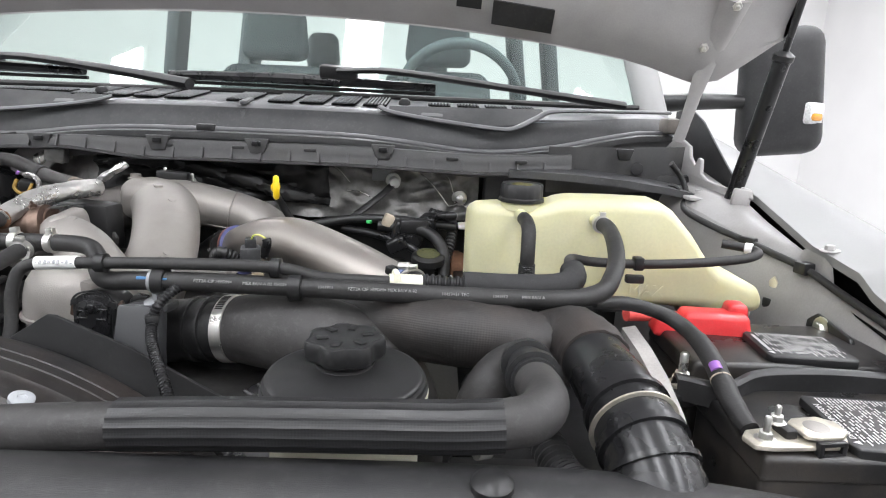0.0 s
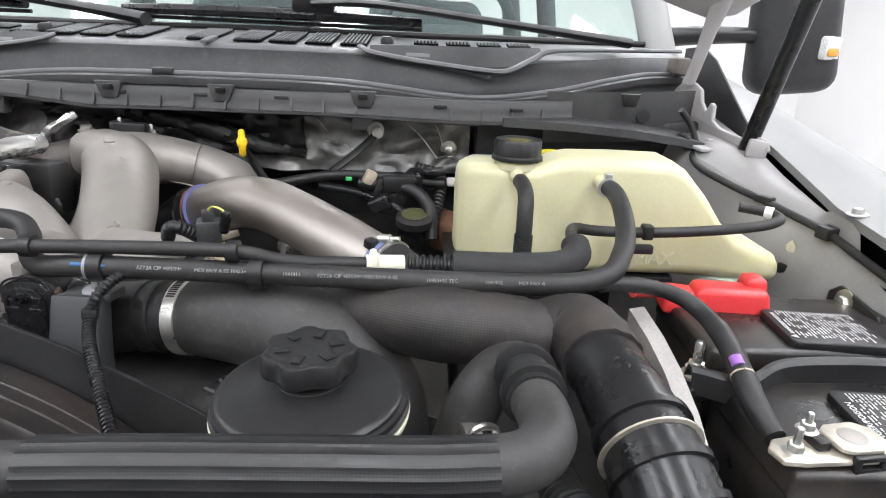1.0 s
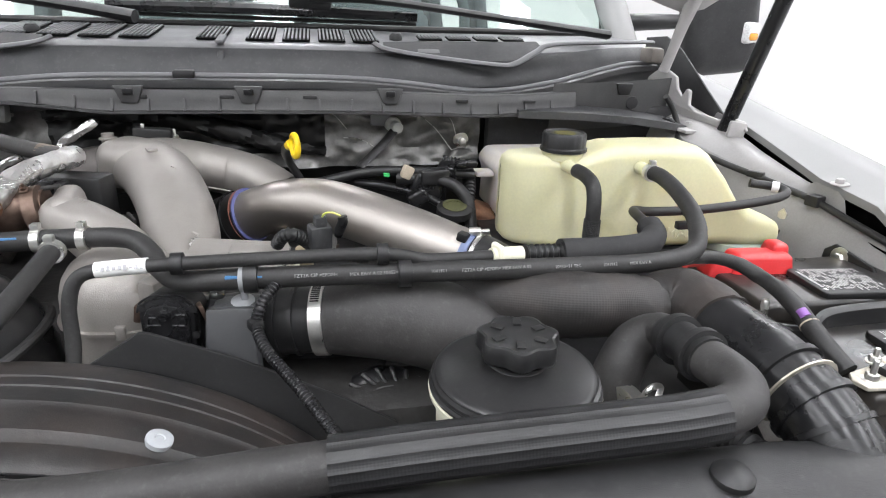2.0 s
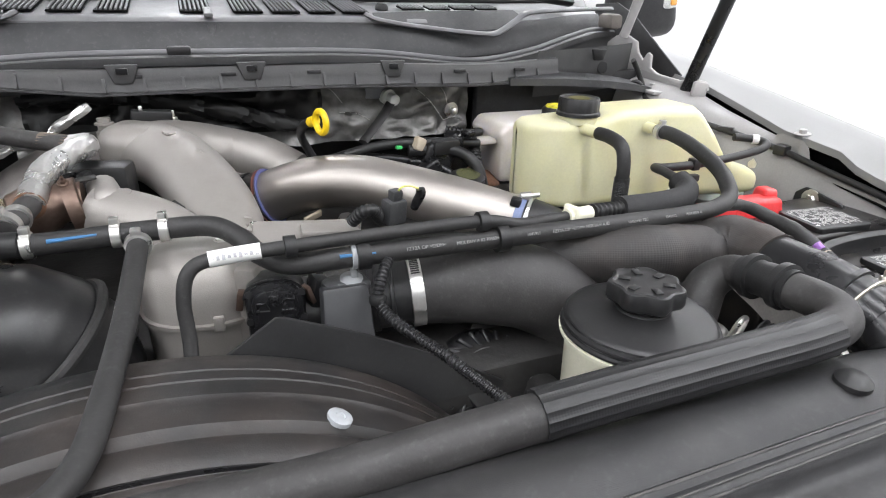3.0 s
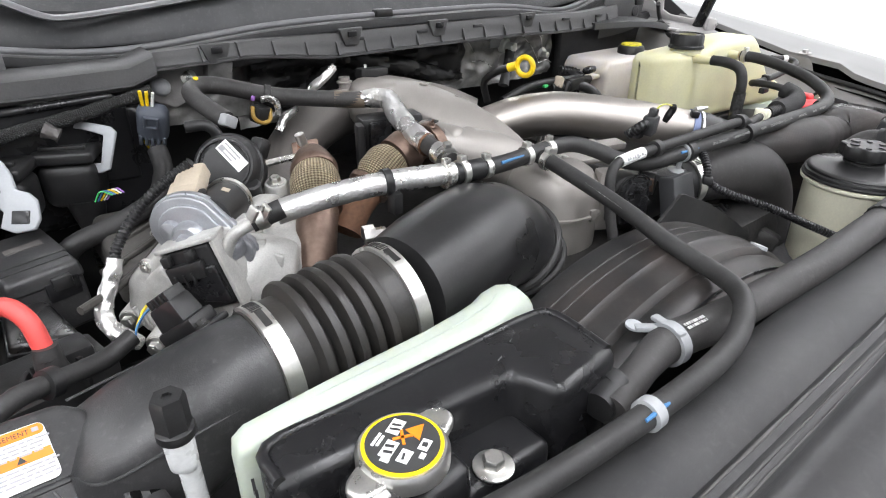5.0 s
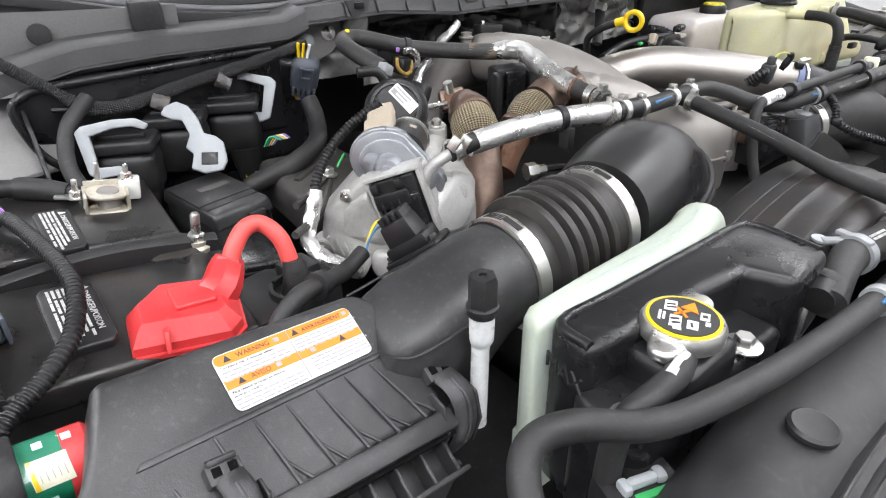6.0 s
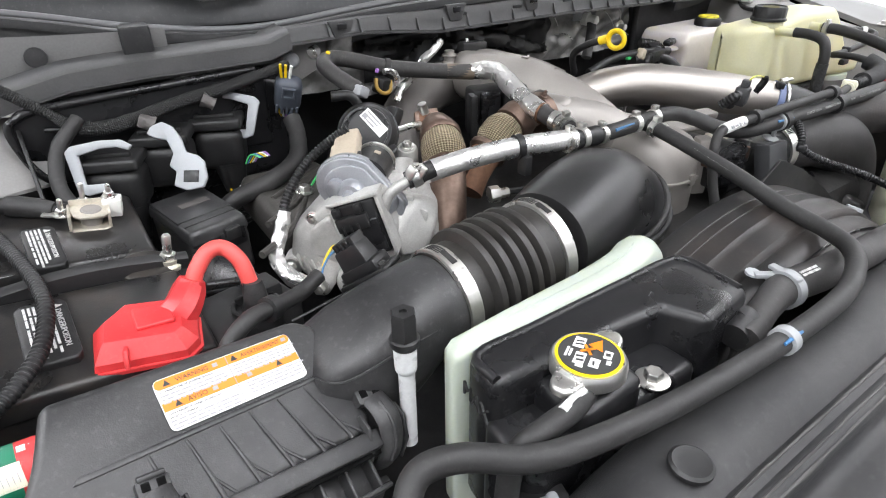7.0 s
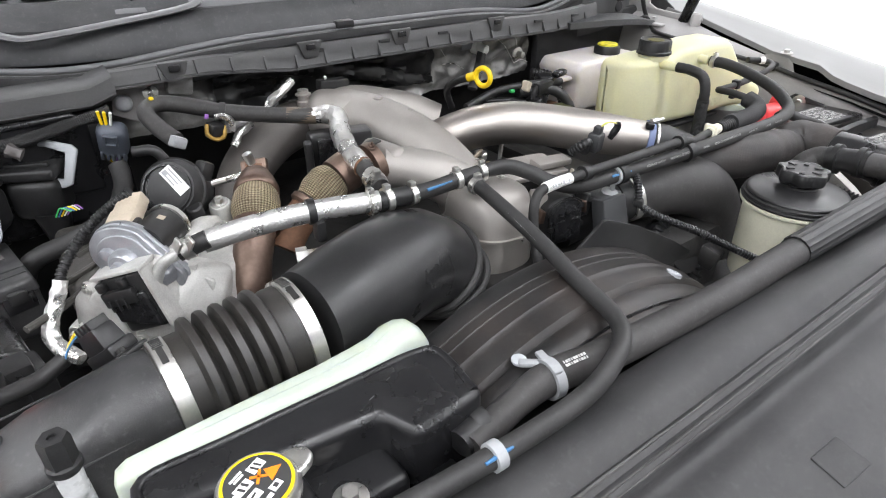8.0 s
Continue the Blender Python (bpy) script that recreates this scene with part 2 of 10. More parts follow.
M_BLACK = stuff("black_plastic", (0.013, 0.013, 0.0135), 0.42, var=0.25, bump=0.12, grain=700, dust=0.03, spec=0.4)
M_BLACK_DULL = stuff("dull_black_plastic", (0.017, 0.017, 0.018), 0.52, var=0.25, bump=0.2, grain=900, dust=0.05, spec=0.4)
M_BLACK_GLOSS = stuff("gloss_black_plastic", (0.010, 0.010, 0.011), 0.29, var=0.2, bump=0.03, grain=300, dust=0.02, spec=0.4)
M_RUBBER = stuff("black_rubber", (0.020, 0.0195, 0.0195), 0.55, var=0.25, bump=0.12, grain=500, dust=0.05, spec=0.4)
M_RUBBER_GREY = stuff("grey_worn_rubber", (0.028, 0.0265, 0.026), 0.56, var=0.3, bump=0.15, grain=500, dust=0.08, spec=0.4)
M_FOAM = stuff("black_foam_sleeve", (0.024, 0.024, 0.025), 0.75, var=0.2, bump=0.35, grain=1200, dust=0.04, spec=0.3)
M_SLEEVE = stuff("woven_sleeve", (0.013, 0.013, 0.0135), 0.45, var=0.25, bump=0.2, grain=900)
M_SLEEVE = woven(M_SLEEVE, 34, 240, 0.05)
M_MESH_BLACK = woven(stuff("braided_black_sleeve", (0.015, 0.015, 0.015), 0.55, var=0.3), 14, 220, 0.5)
M_HEAT = woven(stuff("dusty_heat_sleeve", (0.016, 0.0145, 0.014), 0.6, var=0.35, scale=14, dust=0.05, stain=((0.06, 0.035, 0.024), 0.4, 7)), 44, 230, 0.07)
M_STEEL = stuff("brushed_stainless_steel", (0.43, 0.40, 0.37), 0.46, 1.0, var=0.12, scale=12, bump=0.08, grain=120, stretch=(1, 14, 14))
M_CAST = stuff("cast_aluminium", (0.32, 0.30, 0.28), 0.5, 0.5, var=0.14, scale=16, bump=0.25, grain=900, stain=((0.2, 0.18, 0.16), 0.4, 11))
M_ALU = stuff("bright_cast_aluminium", (0.50, 0.495, 0.475), 0.48, 0.35, var=0.25, scale=34, bump=0.35, grain=600, stain=((0.22, 0.20, 0.18), 0.5, 26))
M_ZINC = stuff("zinc_plated_steel", (0.68, 0.67, 0.64), 0.32, 0.95, var=0.12, scale=60, bump=0.06, grain=500)
M_TERMINAL = stuff("battery_terminal_metal", (0.62, 0.58, 0.50), 0.4, 0.7, var=0.2, scale=90, bump=0.2, grain=500, stain=((0.35, 0.28, 0.15), 0.4, 60))
M_COPPER = stuff("heat_browned_steel", (0.15, 0.095, 0.075), 0.42, 0.75, var=0.35, scale=22, bump=0.06, grain=200, tint=(0.23, 0.165, 0.13))
M_BRASS = woven(stuff("braided_steel_mesh", (0.58, 0.49, 0.34), 0.42, 0.75, var=0.2), 24, 215, 0.9, light=(0.20, 0.155, 0.10))
M_FOIL = stuff("crinkled_foil", (0.66, 0.65, 0.635), 0.30, 0.85, var=0.1, scale=40, bump=1.0, grain=240)
M_FOIL_HOSE = stuff("foil_hose_sleeve", (0.74, 0.73, 0.72), 0.30, 0.85, var=0.12, scale=60, bump=0.9, grain=420)
M_SHIELD = stuff("dusty_foil_insulation", (0.30, 0.295, 0.285), 0.42, 0.5, var=0.45, scale=22, bump=0.9, grain=80, dust=0.3, dust_col=(0.10, 0.097, 0.092))
M_SHIELD_DARK = stuff("black_insulation", (0.018, 0.018, 0.018), 0.4, 0.2, var=0.4, scale=18, bump=0.9, grain=60)
M_CREAM = stuff("cream_translucent_plastic", (0.63, 0.61, 0.40), 0.42, var=0.10, scale=9, bump=0.05, grain=300, sss=0.5, stain=((0.62, 0.55, 0.28), 0.35, 6))
M_MILK = stuff("milky_white_plastic", (0.43, 0.475, 0.41), 0.4, var=0.08, scale=9, bump=0.05, grain=300, sss=0.35)
M_FOGGY = stuff("foggy_clear_plastic", (0.62, 0.58, 0.55), 0.4, var=0.12, scale=14, bump=0.05, grain=300, sss=0.3, stain=((0.45, 0.38, 0.34), 0.4, 15))
M_RED = stuff("red_plastic", (0.62, 0.03, 0.035), 0.38, var=0.12, scale=30, bump=0.05, grain=500, dust=0.12, dust_col=(0.5, 0.2, 0.17))
M_RED_SOFT = stuff("red_rubber_cable", (0.72, 0.09, 0.08), 0.5, var=0.12, scale=30, bump=0.05)
M_YELLOW = stuff("yellow_plastic", (0.85, 0.58, 0.01), 0.38, var=0.08, bump=0.03)
M_WHITE = stuff("white_plastic", (0.74, 0.74, 0.70), 0.45, var=0.08, bump=0.04)
M_IVORY = stuff("ivory_plastic", (0.72, 0.70, 0.56), 0.45, var=0.1, bump=0.04)
M_BEIGE = stuff("beige_plastic", (0.42, 0.36, 0.28), 0.5, var=0.15, bump=0.06)
M_GREY = stuff("grey_plastic", (0.30, 0.31, 0.32), 0.45, var=0.12, bump=0.06, dust=0.12)
M_PALE_GREY = stuff("pale_grey_plastic", (0.36, 0.375, 0.39), 0.45, var=0.08, bump=0.06)
M_BLUEGREY = stuff("blue_grey_plastic", (0.075, 0.085, 0.105), 0.45, var=0.15, bump=0.06)
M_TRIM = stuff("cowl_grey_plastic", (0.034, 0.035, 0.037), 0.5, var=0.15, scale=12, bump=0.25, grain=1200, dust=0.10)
# paler cowl grey, with the sheen of upward faces put into the colour
M_TRIM_LIGHT = stuff("pale_trim_with_sheen", (0.13, 0.13, 0.135), 0.42, var=0.15, bump=0.15, grain=900, dust=0.1)
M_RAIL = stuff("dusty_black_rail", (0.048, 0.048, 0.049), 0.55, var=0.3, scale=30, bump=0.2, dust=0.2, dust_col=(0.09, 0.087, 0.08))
M_PAINT = stuff("grey_car_paint", (0.21, 0.208, 0.206), 0.5, var=0.06, scale=6, bump=0.0, coat=0.0)
M_PAINT_DULL = stuff("dusty_white_inner_paint", (0.36, 0.35, 0.345), 0.5, var=0.12, scale=16, bump=0.05, stain=((0.30, 0.28, 0.26), 0.4, 10))
M_BLUE = stuff("blue_paint_mark", (0.045, 0.16, 0.34), 0.5, var=0.1, bump=0.0)
M_PURPLE = stuff("purple_tape", (0.28, 0.12, 0.42), 0.5, var=0.1, bump=0.0)
M_GREEN = stuff("green_plastic", (0.05, 0.42, 0.12), 0.4, var=0.1, bump=0.02)
M_ORANGE = stuff("orange_print", (0.78, 0.22, 0.01), 0.45, var=0.04, bump=0.0)
M_AMBER = stuff("amber_lens", (0.60, 0.26, 0.03), 0.2, var=0.1, bump=0.0)
M_LABEL = stuff("white_label", (0.80, 0.80, 0.78), 0.45, var=0.04, bump=0.0)
M_INK = stuff("dark_print", (0.03, 0.03, 0.03), 0.6, var=0.1, bump=0.0)
M_INK_GREY = stuff("grey_print", (0.33, 0.33, 0.34), 0.6, var=0.1, bump=0.0)
M_PRINT = stuff("pale_print", (0.54, 0.54, 0.53), 0.6, var=0.35, scale=200, bump=0.0)
M_SEAT = stuff("grey_seat_cloth", (0.10, 0.11, 0.12), 0.8, var=0.15, bump=0.3, grain=600)
M_WALL = stuff("white_wall_paint", (0.86, 0.87, 0.86), 0.7, var=0.02, scale=2, bump=0.03, grain=100)
M_WALL_PALE = stuff("pale_wall_paint", (0.80, 0.79, 0.785), 0.7, var=0.03, scale=2, bump=0.03, grain=100)
M_WALL_UNSEEN = stuff("unseen_wall_dark_grey", (0.16, 0.165, 0.17), 0.7, var=0.05, scale=2, bump=0.03, grain=100)
M_FLOOR = stuff("grey_sealed_floor", (0.46, 0.455, 0.45), 0.35, var=0.06, scale=1.5, bump=0.03, grain=60)
# cast aluminium darkened for the left runner's shade, with stains
M_CAST_SHADED = stuff("shaded_cast_aluminium", (0.12, 0.11, 0.103), 0.5, 0.4, var=0.25, scale=12, bump=0.25, grain=700, stain=((0.06, 0.055, 0.05), 0.5, 9))
M_RUST = stuff("rusty_casting", (0.16, 0.08, 0.045), 0.8, 0.2, var=0.5, scale=35, bump=0.5, grain=200)
M_APRON = stuff("dusty_apron_paint", (0.27, 0.262, 0.257), 0.5, var=0.15, scale=14, bump=0.06, stain=((0.19, 0.175, 0.16), 0.45, 9))
M_COVER = stuff("worn_cover_plastic", (0.018, 0.018, 0.019), 0.5, var=0.45, scale=10, bump=0.25, grain=700, dust=0.06, spec=0.4, stretch=(0.25, 5, 5), stain=((0.035, 0.033, 0.031), 0.4, 8))
M_WORN = stuff("worn_ridge_plastic", (0.05, 0.048, 0.046), 0.5, var=0.6, scale=30, bump=0.4, grain=500, stretch=(0.2, 4, 4))
M_BOX = stuff("dusty_box_plastic", (0.022, 0.022, 0.023), 0.40, var=0.3, scale=14, bump=0.15, grain=900, dust=0.10, spec=0.5)
M_DUCT = stuff("satin_black_duct", (0.014, 0.014, 0.0145), 0.34, var=0.3, scale=12, bump=0.05, grain=500, dust=0.03, spec=0.42)
M_BATTERY = stuff("dirty_battery_plastic", (0.010, 0.010, 0.0105), 0.32, var=0.3, scale=16, bump=0.12, grain=600, dust=0.06, dust_col=(0.12, 0.105, 0.09), spec=0.45, stain=((0.075, 0.060, 0.046), 0.45, 17))
M_BELLOW = stuff("dusty_bellows_rubber", (0.020, 0.019, 0.018), 0.40, var=0.4, scale=22, bump=0.15, grain=500, dust=0.10, dust_col=(0.10, 0.08, 0.058), spec=0.5)
M_HOSE_WORDS = stuff("pale_hose_print", (0.26, 0.26, 0.255), 0.6, var=0.4, scale=120, bump=0.0)
M_GLINT = stuff("faint_bottle_glint", (0.11, 0.11, 0.11), 0.6, var=0.3, scale=200, bump=0.0)
M_TAPE = stuff("torn_grey_tape", (0.10, 0.092, 0.088), 0.5, var=0.3, scale=60, bump=0.3)
# black without gloss that stands for shade inside openings and gaps
M_OPENING_SHADE = stuff("opening_shade_black", (0.004, 0.004, 0.004), 0.9, var=0.1, bump=0.0, spec=0.1)
M_COOLER = stuff("dirty_cooler_casting", (0.055, 0.051, 0.046), 0.55, 0.3, var=0.3, scale=20, bump=0.3, grain=400, dust=0.15)
M_DARK_METAL = stuff("oily_dark_metal", (0.035, 0.034, 0.033), 0.5, 0.5, var=0.4, scale=30, bump=0.4, grain=180)


def glass_mat(name, tint, rough=0.02):
    m = bpy.data.materials.new(name)
    m.use_nodes = True
    b = m.node_tree.nodes["Principled BSDF"]
    b.inputs["Base Color"].default_value = (*tint, 1)
    b.inputs["Roughness"].default_value = rough
    b.inputs["Transmission Weight"].default_value = 1.0
    b.inputs["IOR"].default_value = 1.45
    return m


M_GLASS = glass_mat("tinted_windscreen_glass", (0.66, 0.79, 0.74))
M_CLEAR = glass_mat("clear_plastic", (0.97, 0.97, 0.97), 0.05)


def glow_mat(name, col, power):
    m = bpy.data.materials.new(name)
    m.use_nodes = True
    b = m.node_tree.nodes["Principled BSDF"]
    b.inputs["Base Color"].default_value = (0.8, 0.8, 0.8, 1)
    b.inputs["Emission Color"].default_value = (*col, 1)
    b.inputs["Emission Strength"].default_value = power
    return m


M_LAMP = glow_mat("lamp_diffuser", (0.945, 0.955, 1.0), 8.0)

# ---- the room ----
X0, X1, Y0, Y1, HIGH = -6.5, 5.5, -6.0, 9.0, 4.2
# the south wall is unseen, added dark to dim reflections in black parts
for name, c, size, mat_ in (("floor", (XC, 1.5, -0.05), (12.4, 15.4, 0.1), M_FLOOR), ("ceiling", (XC, 1.5, HIGH + 0.05), (12.4, 15.4, 0.1), M_WALL),
                            ("wall_east", (X1 + 0.1, 1.5, HIGH / 2), (0.2, 15.0, HIGH), M_WALL_PALE), ("wall_west", (X0 - 0.1, 1.5, HIGH / 2), (0.2, 15.0, HIGH), M_WALL),
                            ("wall_north", (XC, Y1 + 0.1, HIGH / 2), (12.4, 0.2, HIGH), M_WALL_PALE), ("wall_south", (XC, Y0 - 0.1, HIGH / 2), (12.4, 0.2, HIGH), M_WALL_UNSEEN)):
    solo(name, rbox(c, size, bev=0), mat_, "plain painted showroom " + name.split("_")[0], name.split("_")[0], kind="structure")


def ceiling_light(x, y, length, power):
    lamp = thing("ceiling_light", (x, y, HIGH - 0.09), "white ceiling strip light with a glowing diffuser", "ceiling light", "ceiling lights")
    part("housing", rbox((x, y, HIGH - 0.03), (0.34, length + 0.06, 0.058), bev=0.006), M_WHITE, lamp)
    part("diffuser", rbox((x, y, HIGH - 0.075), (0.30, length, 0.03), bev=0.008), M_LAMP, lamp, "glowing white diffuser")
    data = bpy.data.lights.new("strip_lamp", "AREA")
    data.shape, data.size, data.size_y, data.energy, data.color = "RECTANGLE", 0.3, length, power, (0.945, 0.955, 1.0)
    ob = new("strip_lamp", data)
    ob.matrix_world = pose(x, y, HIGH - 0.10)


for lx in (-4.6, -2.4, XC, 1.7, 3.9):
    for ly in (-3.4, 0.2, 4.2):
        ceiling_light(lx, ly, 3.8 if abs(ly) < 1 else 2.6, 40.0 if ly < -1 else 80.0)

# ---- the truck round the engine bay ----
def cowl_y(x):
    return 0.36 * max(0.0, abs(x - XC) - 0.05) ** 2


def rail_y(x):
    return 0.25 * max(0.0, abs(x - XC) - 0.15) ** 2


def bump01(x, c, w):
    t = (x - c) / w
    return math.exp(-t * t)


def seal_drop(x):
    """The seal dips where the cowl bulges, alike on both sides."""
    d = abs(x - XC)
    return -0.024 * bump01(d, 0.43, 0.16) + 0.016 * max(0.0, min(1.0, (d - 0.58) / 0.15))


def span(a, b, n):
    return [a + (b - a) * i / n for i in range(n + 1)]


XS = span(-1.17, 0.47, 82)


def cowl_sheet(profile, thick, xs=XS, wave=1.0, bow=cowl_y):
    return sheet([[(x, y + bow(x), z + seal_drop(x) * wave) for x in xs] for y, z in profile], thick)


cowl = thing("cowl_grille", (XC, 1.1, 1.41), "dark grey plastic cowl grille below the windshield with vents", "cowl grille")
part("front_lip", cowl_sheet([(1.0025, 1.450), (1.004, 1.4555), (1.012, 1.458), (1.03, 1.4575), (1.04, 1.455), (1.05, 1.455)], 0.005), M_BLACK_DULL, cowl)
part("under_lip", cowl_sheet([(1.009, 1.449), (1.012, 1.43), (1.014, 1.419)], 0.003), M_RAIL, cowl)
part("hood_seal", tube([(x, 1.020 + cowl_y(x), 1.4605 + seal_drop(x)) for x in span(-1.15, 0.46, 40)], 0.0045, seg=10, step=3), M_TRIM_LIGHT, cowl, "pale grey worn rubber hood seal")
part("seal_foot", tube([(x, 1.010 + cowl_y(x), 1.4545 + seal_drop(x)) for x in span(-1.15, 0.46, 40)], 0.003, seg=8, step=3), M_TRIM_LIGHT, cowl)
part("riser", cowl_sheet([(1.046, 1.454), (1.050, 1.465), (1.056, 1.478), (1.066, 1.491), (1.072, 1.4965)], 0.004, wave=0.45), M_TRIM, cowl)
# top face paler than the riser: lamp reflection put into its colour
part("top_panel", cowl_sheet([(1.0715, 1.4965), (1.078, 1.5015), (1.09, 1.505), (1.12, 1.5095), (1.17, 1.515), (1.24, 1.522), (1.30, 1.526)], 0.004, wave=0.15), M_TRIM_LIGHT, cowl, "textured top face, pale for the lamps' reflection")
part("seam_joint", rbox((XC, 1.092, 1.5085), (0.012, 0.05, 0.006), (8, 0, 0), bev=0.002), M_TRIM_LIGHT, cowl)
part("seam_step", rbox((XC + 0.002, 1.0605, 1.481), (0.010, 0.004, 0.026), (-25, 0, 0), bev=0.0015), M_TRIM, cowl)
part("clip", rbox((XC - 0.045, 1.018, 1.4625), (0.03, 0.016, 0.012), bev=0.003), M_BLACK, cowl)
# recessed dark panel on either side, its border pale for edge sheen
for s in (1, -1):
    def side(d, y, z):
        return (XC + s * d, y + 0.012, z)
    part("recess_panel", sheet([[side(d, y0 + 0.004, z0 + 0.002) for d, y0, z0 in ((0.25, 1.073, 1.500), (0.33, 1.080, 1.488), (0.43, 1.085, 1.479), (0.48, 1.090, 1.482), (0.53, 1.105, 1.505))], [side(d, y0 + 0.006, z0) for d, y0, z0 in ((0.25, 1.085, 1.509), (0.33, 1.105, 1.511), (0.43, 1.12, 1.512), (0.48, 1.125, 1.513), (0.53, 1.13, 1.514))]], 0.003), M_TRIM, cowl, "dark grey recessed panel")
    part("recess_border", tube([side(0.235, 1.078, 1.507), side(0.255, 1.066, 1.499), side(0.33, 1.073, 1.488), side(0.44, 1.078, 1.477), side(0.475, 1.082, 1.479), side(0.515, 1.092, 1.498), side(0.55, 1.105, 1.511), side(0.68, 1.15, 1.515), side(0.79, 1.19, 1.517)], 0.0065, seg=8, step=5, flat=(1.2, 0.55)), M_TRIM_LIGHT, cowl, "raised border, pale for the sheen on its edge")
    part("screw_cap", lathe((XC + s * 0.275, 1.135, 1.512), (0, -0.15, 1), [(0.011, 0), (0.011, 0.006), (0.007, 0.011), (0.001, 0.012)], 16), M_BLACK, cowl)


def vent(x, y, z, w, d, slats):
    """A cowl opening: flat black stands for its shade, pale lengthwise slats cross it."""
    m = pose(x, y + cowl_y(x), z, 7, 0, 0)
    v = part("vent", rbox((0, 0, 0), (w, d, 0.003), frame_m=m, bev=0.0012, segs=1), M_OPENING_SHADE, cowl, "vent with its shade in flat black and pale slats")
    for k in range(slats):
        part("slat", rbox((0, 0, 0), (w / slats * 0.46, d * 0.94, 0.003), frame_m=m @ Matrix.Translation((-w / 2 + w * (k + 0.5) / slats, 0, 0.0022)), bev=0.0005, segs=1), M_TRIM_LIGHT, v)


for x in (-0.127, -0.182, -0.238, -0.293, -0.366, -0.475, -0.532, -0.59, -0.65):
    vent(x, 1.150, 1.5152, 0.043, 0.115, 7)
for x in (-0.011, 0.044, 0.099, 0.154, -0.72, -0.775, -0.83):
    vent(x, 1.142, 1.5145, 0.042, 0.036, 7)

# plastic rail under the cowl with teeth and clip sockets
rail = thing("cowl_rail", (XC, 1.0, 1.40), "dusty black plastic rail with teeth below the cowl", "rail")
def rail_lift(x):
    """The lower edge climbs towards the heater pipes."""
    return 0.015 * max(0.0, min(1.0, (-0.50 - x) / 0.12))


part("face", sheet([[(x, y + rail_y(x), z + seal_drop(x) * 0.35 + rail_lift(x) * w) for x in span(-0.738, 0.22, 60)] for y, z, w in ((1.016, 1.4435, 0.2), (1.001, 1.4430, 0.2), (0.9985, 1.4405, 0.2), (0.9955, 1.428, 0.7), (0.9945, 1.418, 1.0), (0.992, 1.4155, 1.0), (0.992, 1.4135, 1.0), (1.004, 1.411, 1.0), (1.03, 1.411, 1.0))], 0.003), M_RAIL, rail)
for x in span(-0.60, 0.10, 6):
    part("slot_mark", rbox((x + 0.03, 0.9965 + rail_y(x), 1.4335 + seal_drop(x) * 0.35), (0.020, 0.004, 0.005), bev=0.001), M_BLACK_DULL, rail)
for x in span(-0.68, 0.17, 18):
    y = 0.995 + rail_y(x)
    part("tooth", prism([(0, 0.012), (-0.008, -0.004), (0.0, -0.006), (0.010, -0.006), (0.010, 0.012)], 0.0035, yz_frame(x) @ Matrix.Translation((y, 1.4195 + seal_drop(x) * 0.35 + rail_lift(x), 0)), bev=0), M_RAIL, rail)
for x in (-0.66, -0.466, -0.306, -0.101):
    y = 0.994 + rail_y(x)
    z = 1.437 + seal_drop(x) * 0.35
    sock = part("clip_socket", prism([(-0.020, 0.012), (0.020, 0.012), (0.011, -0.012), (-0.011, -0.012)], 0.007, xz_frame(y - 0.002) @ Matrix.Translation((x, z, 0)), bev=0.002), M_RAIL, rail)
    part("slot", rbox((x, y - 0.0035, z + 0.004), (0.014, 0.004, 0.008), bev=0.001), M_BLACK_GLOSS, sock)

M_LIT_COWL = stuff("lit_grey_cowl_panel", (0.17, 0.168, 0.165), 0.5, var=0.2, scale=10, bump=0.08, stain=((0.11, 0.105, 0.10), 0.4, 8))
M_CAPEND = stuff("weathered_cap_plastic", (0.15, 0.135, 0.12), 0.6, var=0.3, scale=40, bump=0.2)


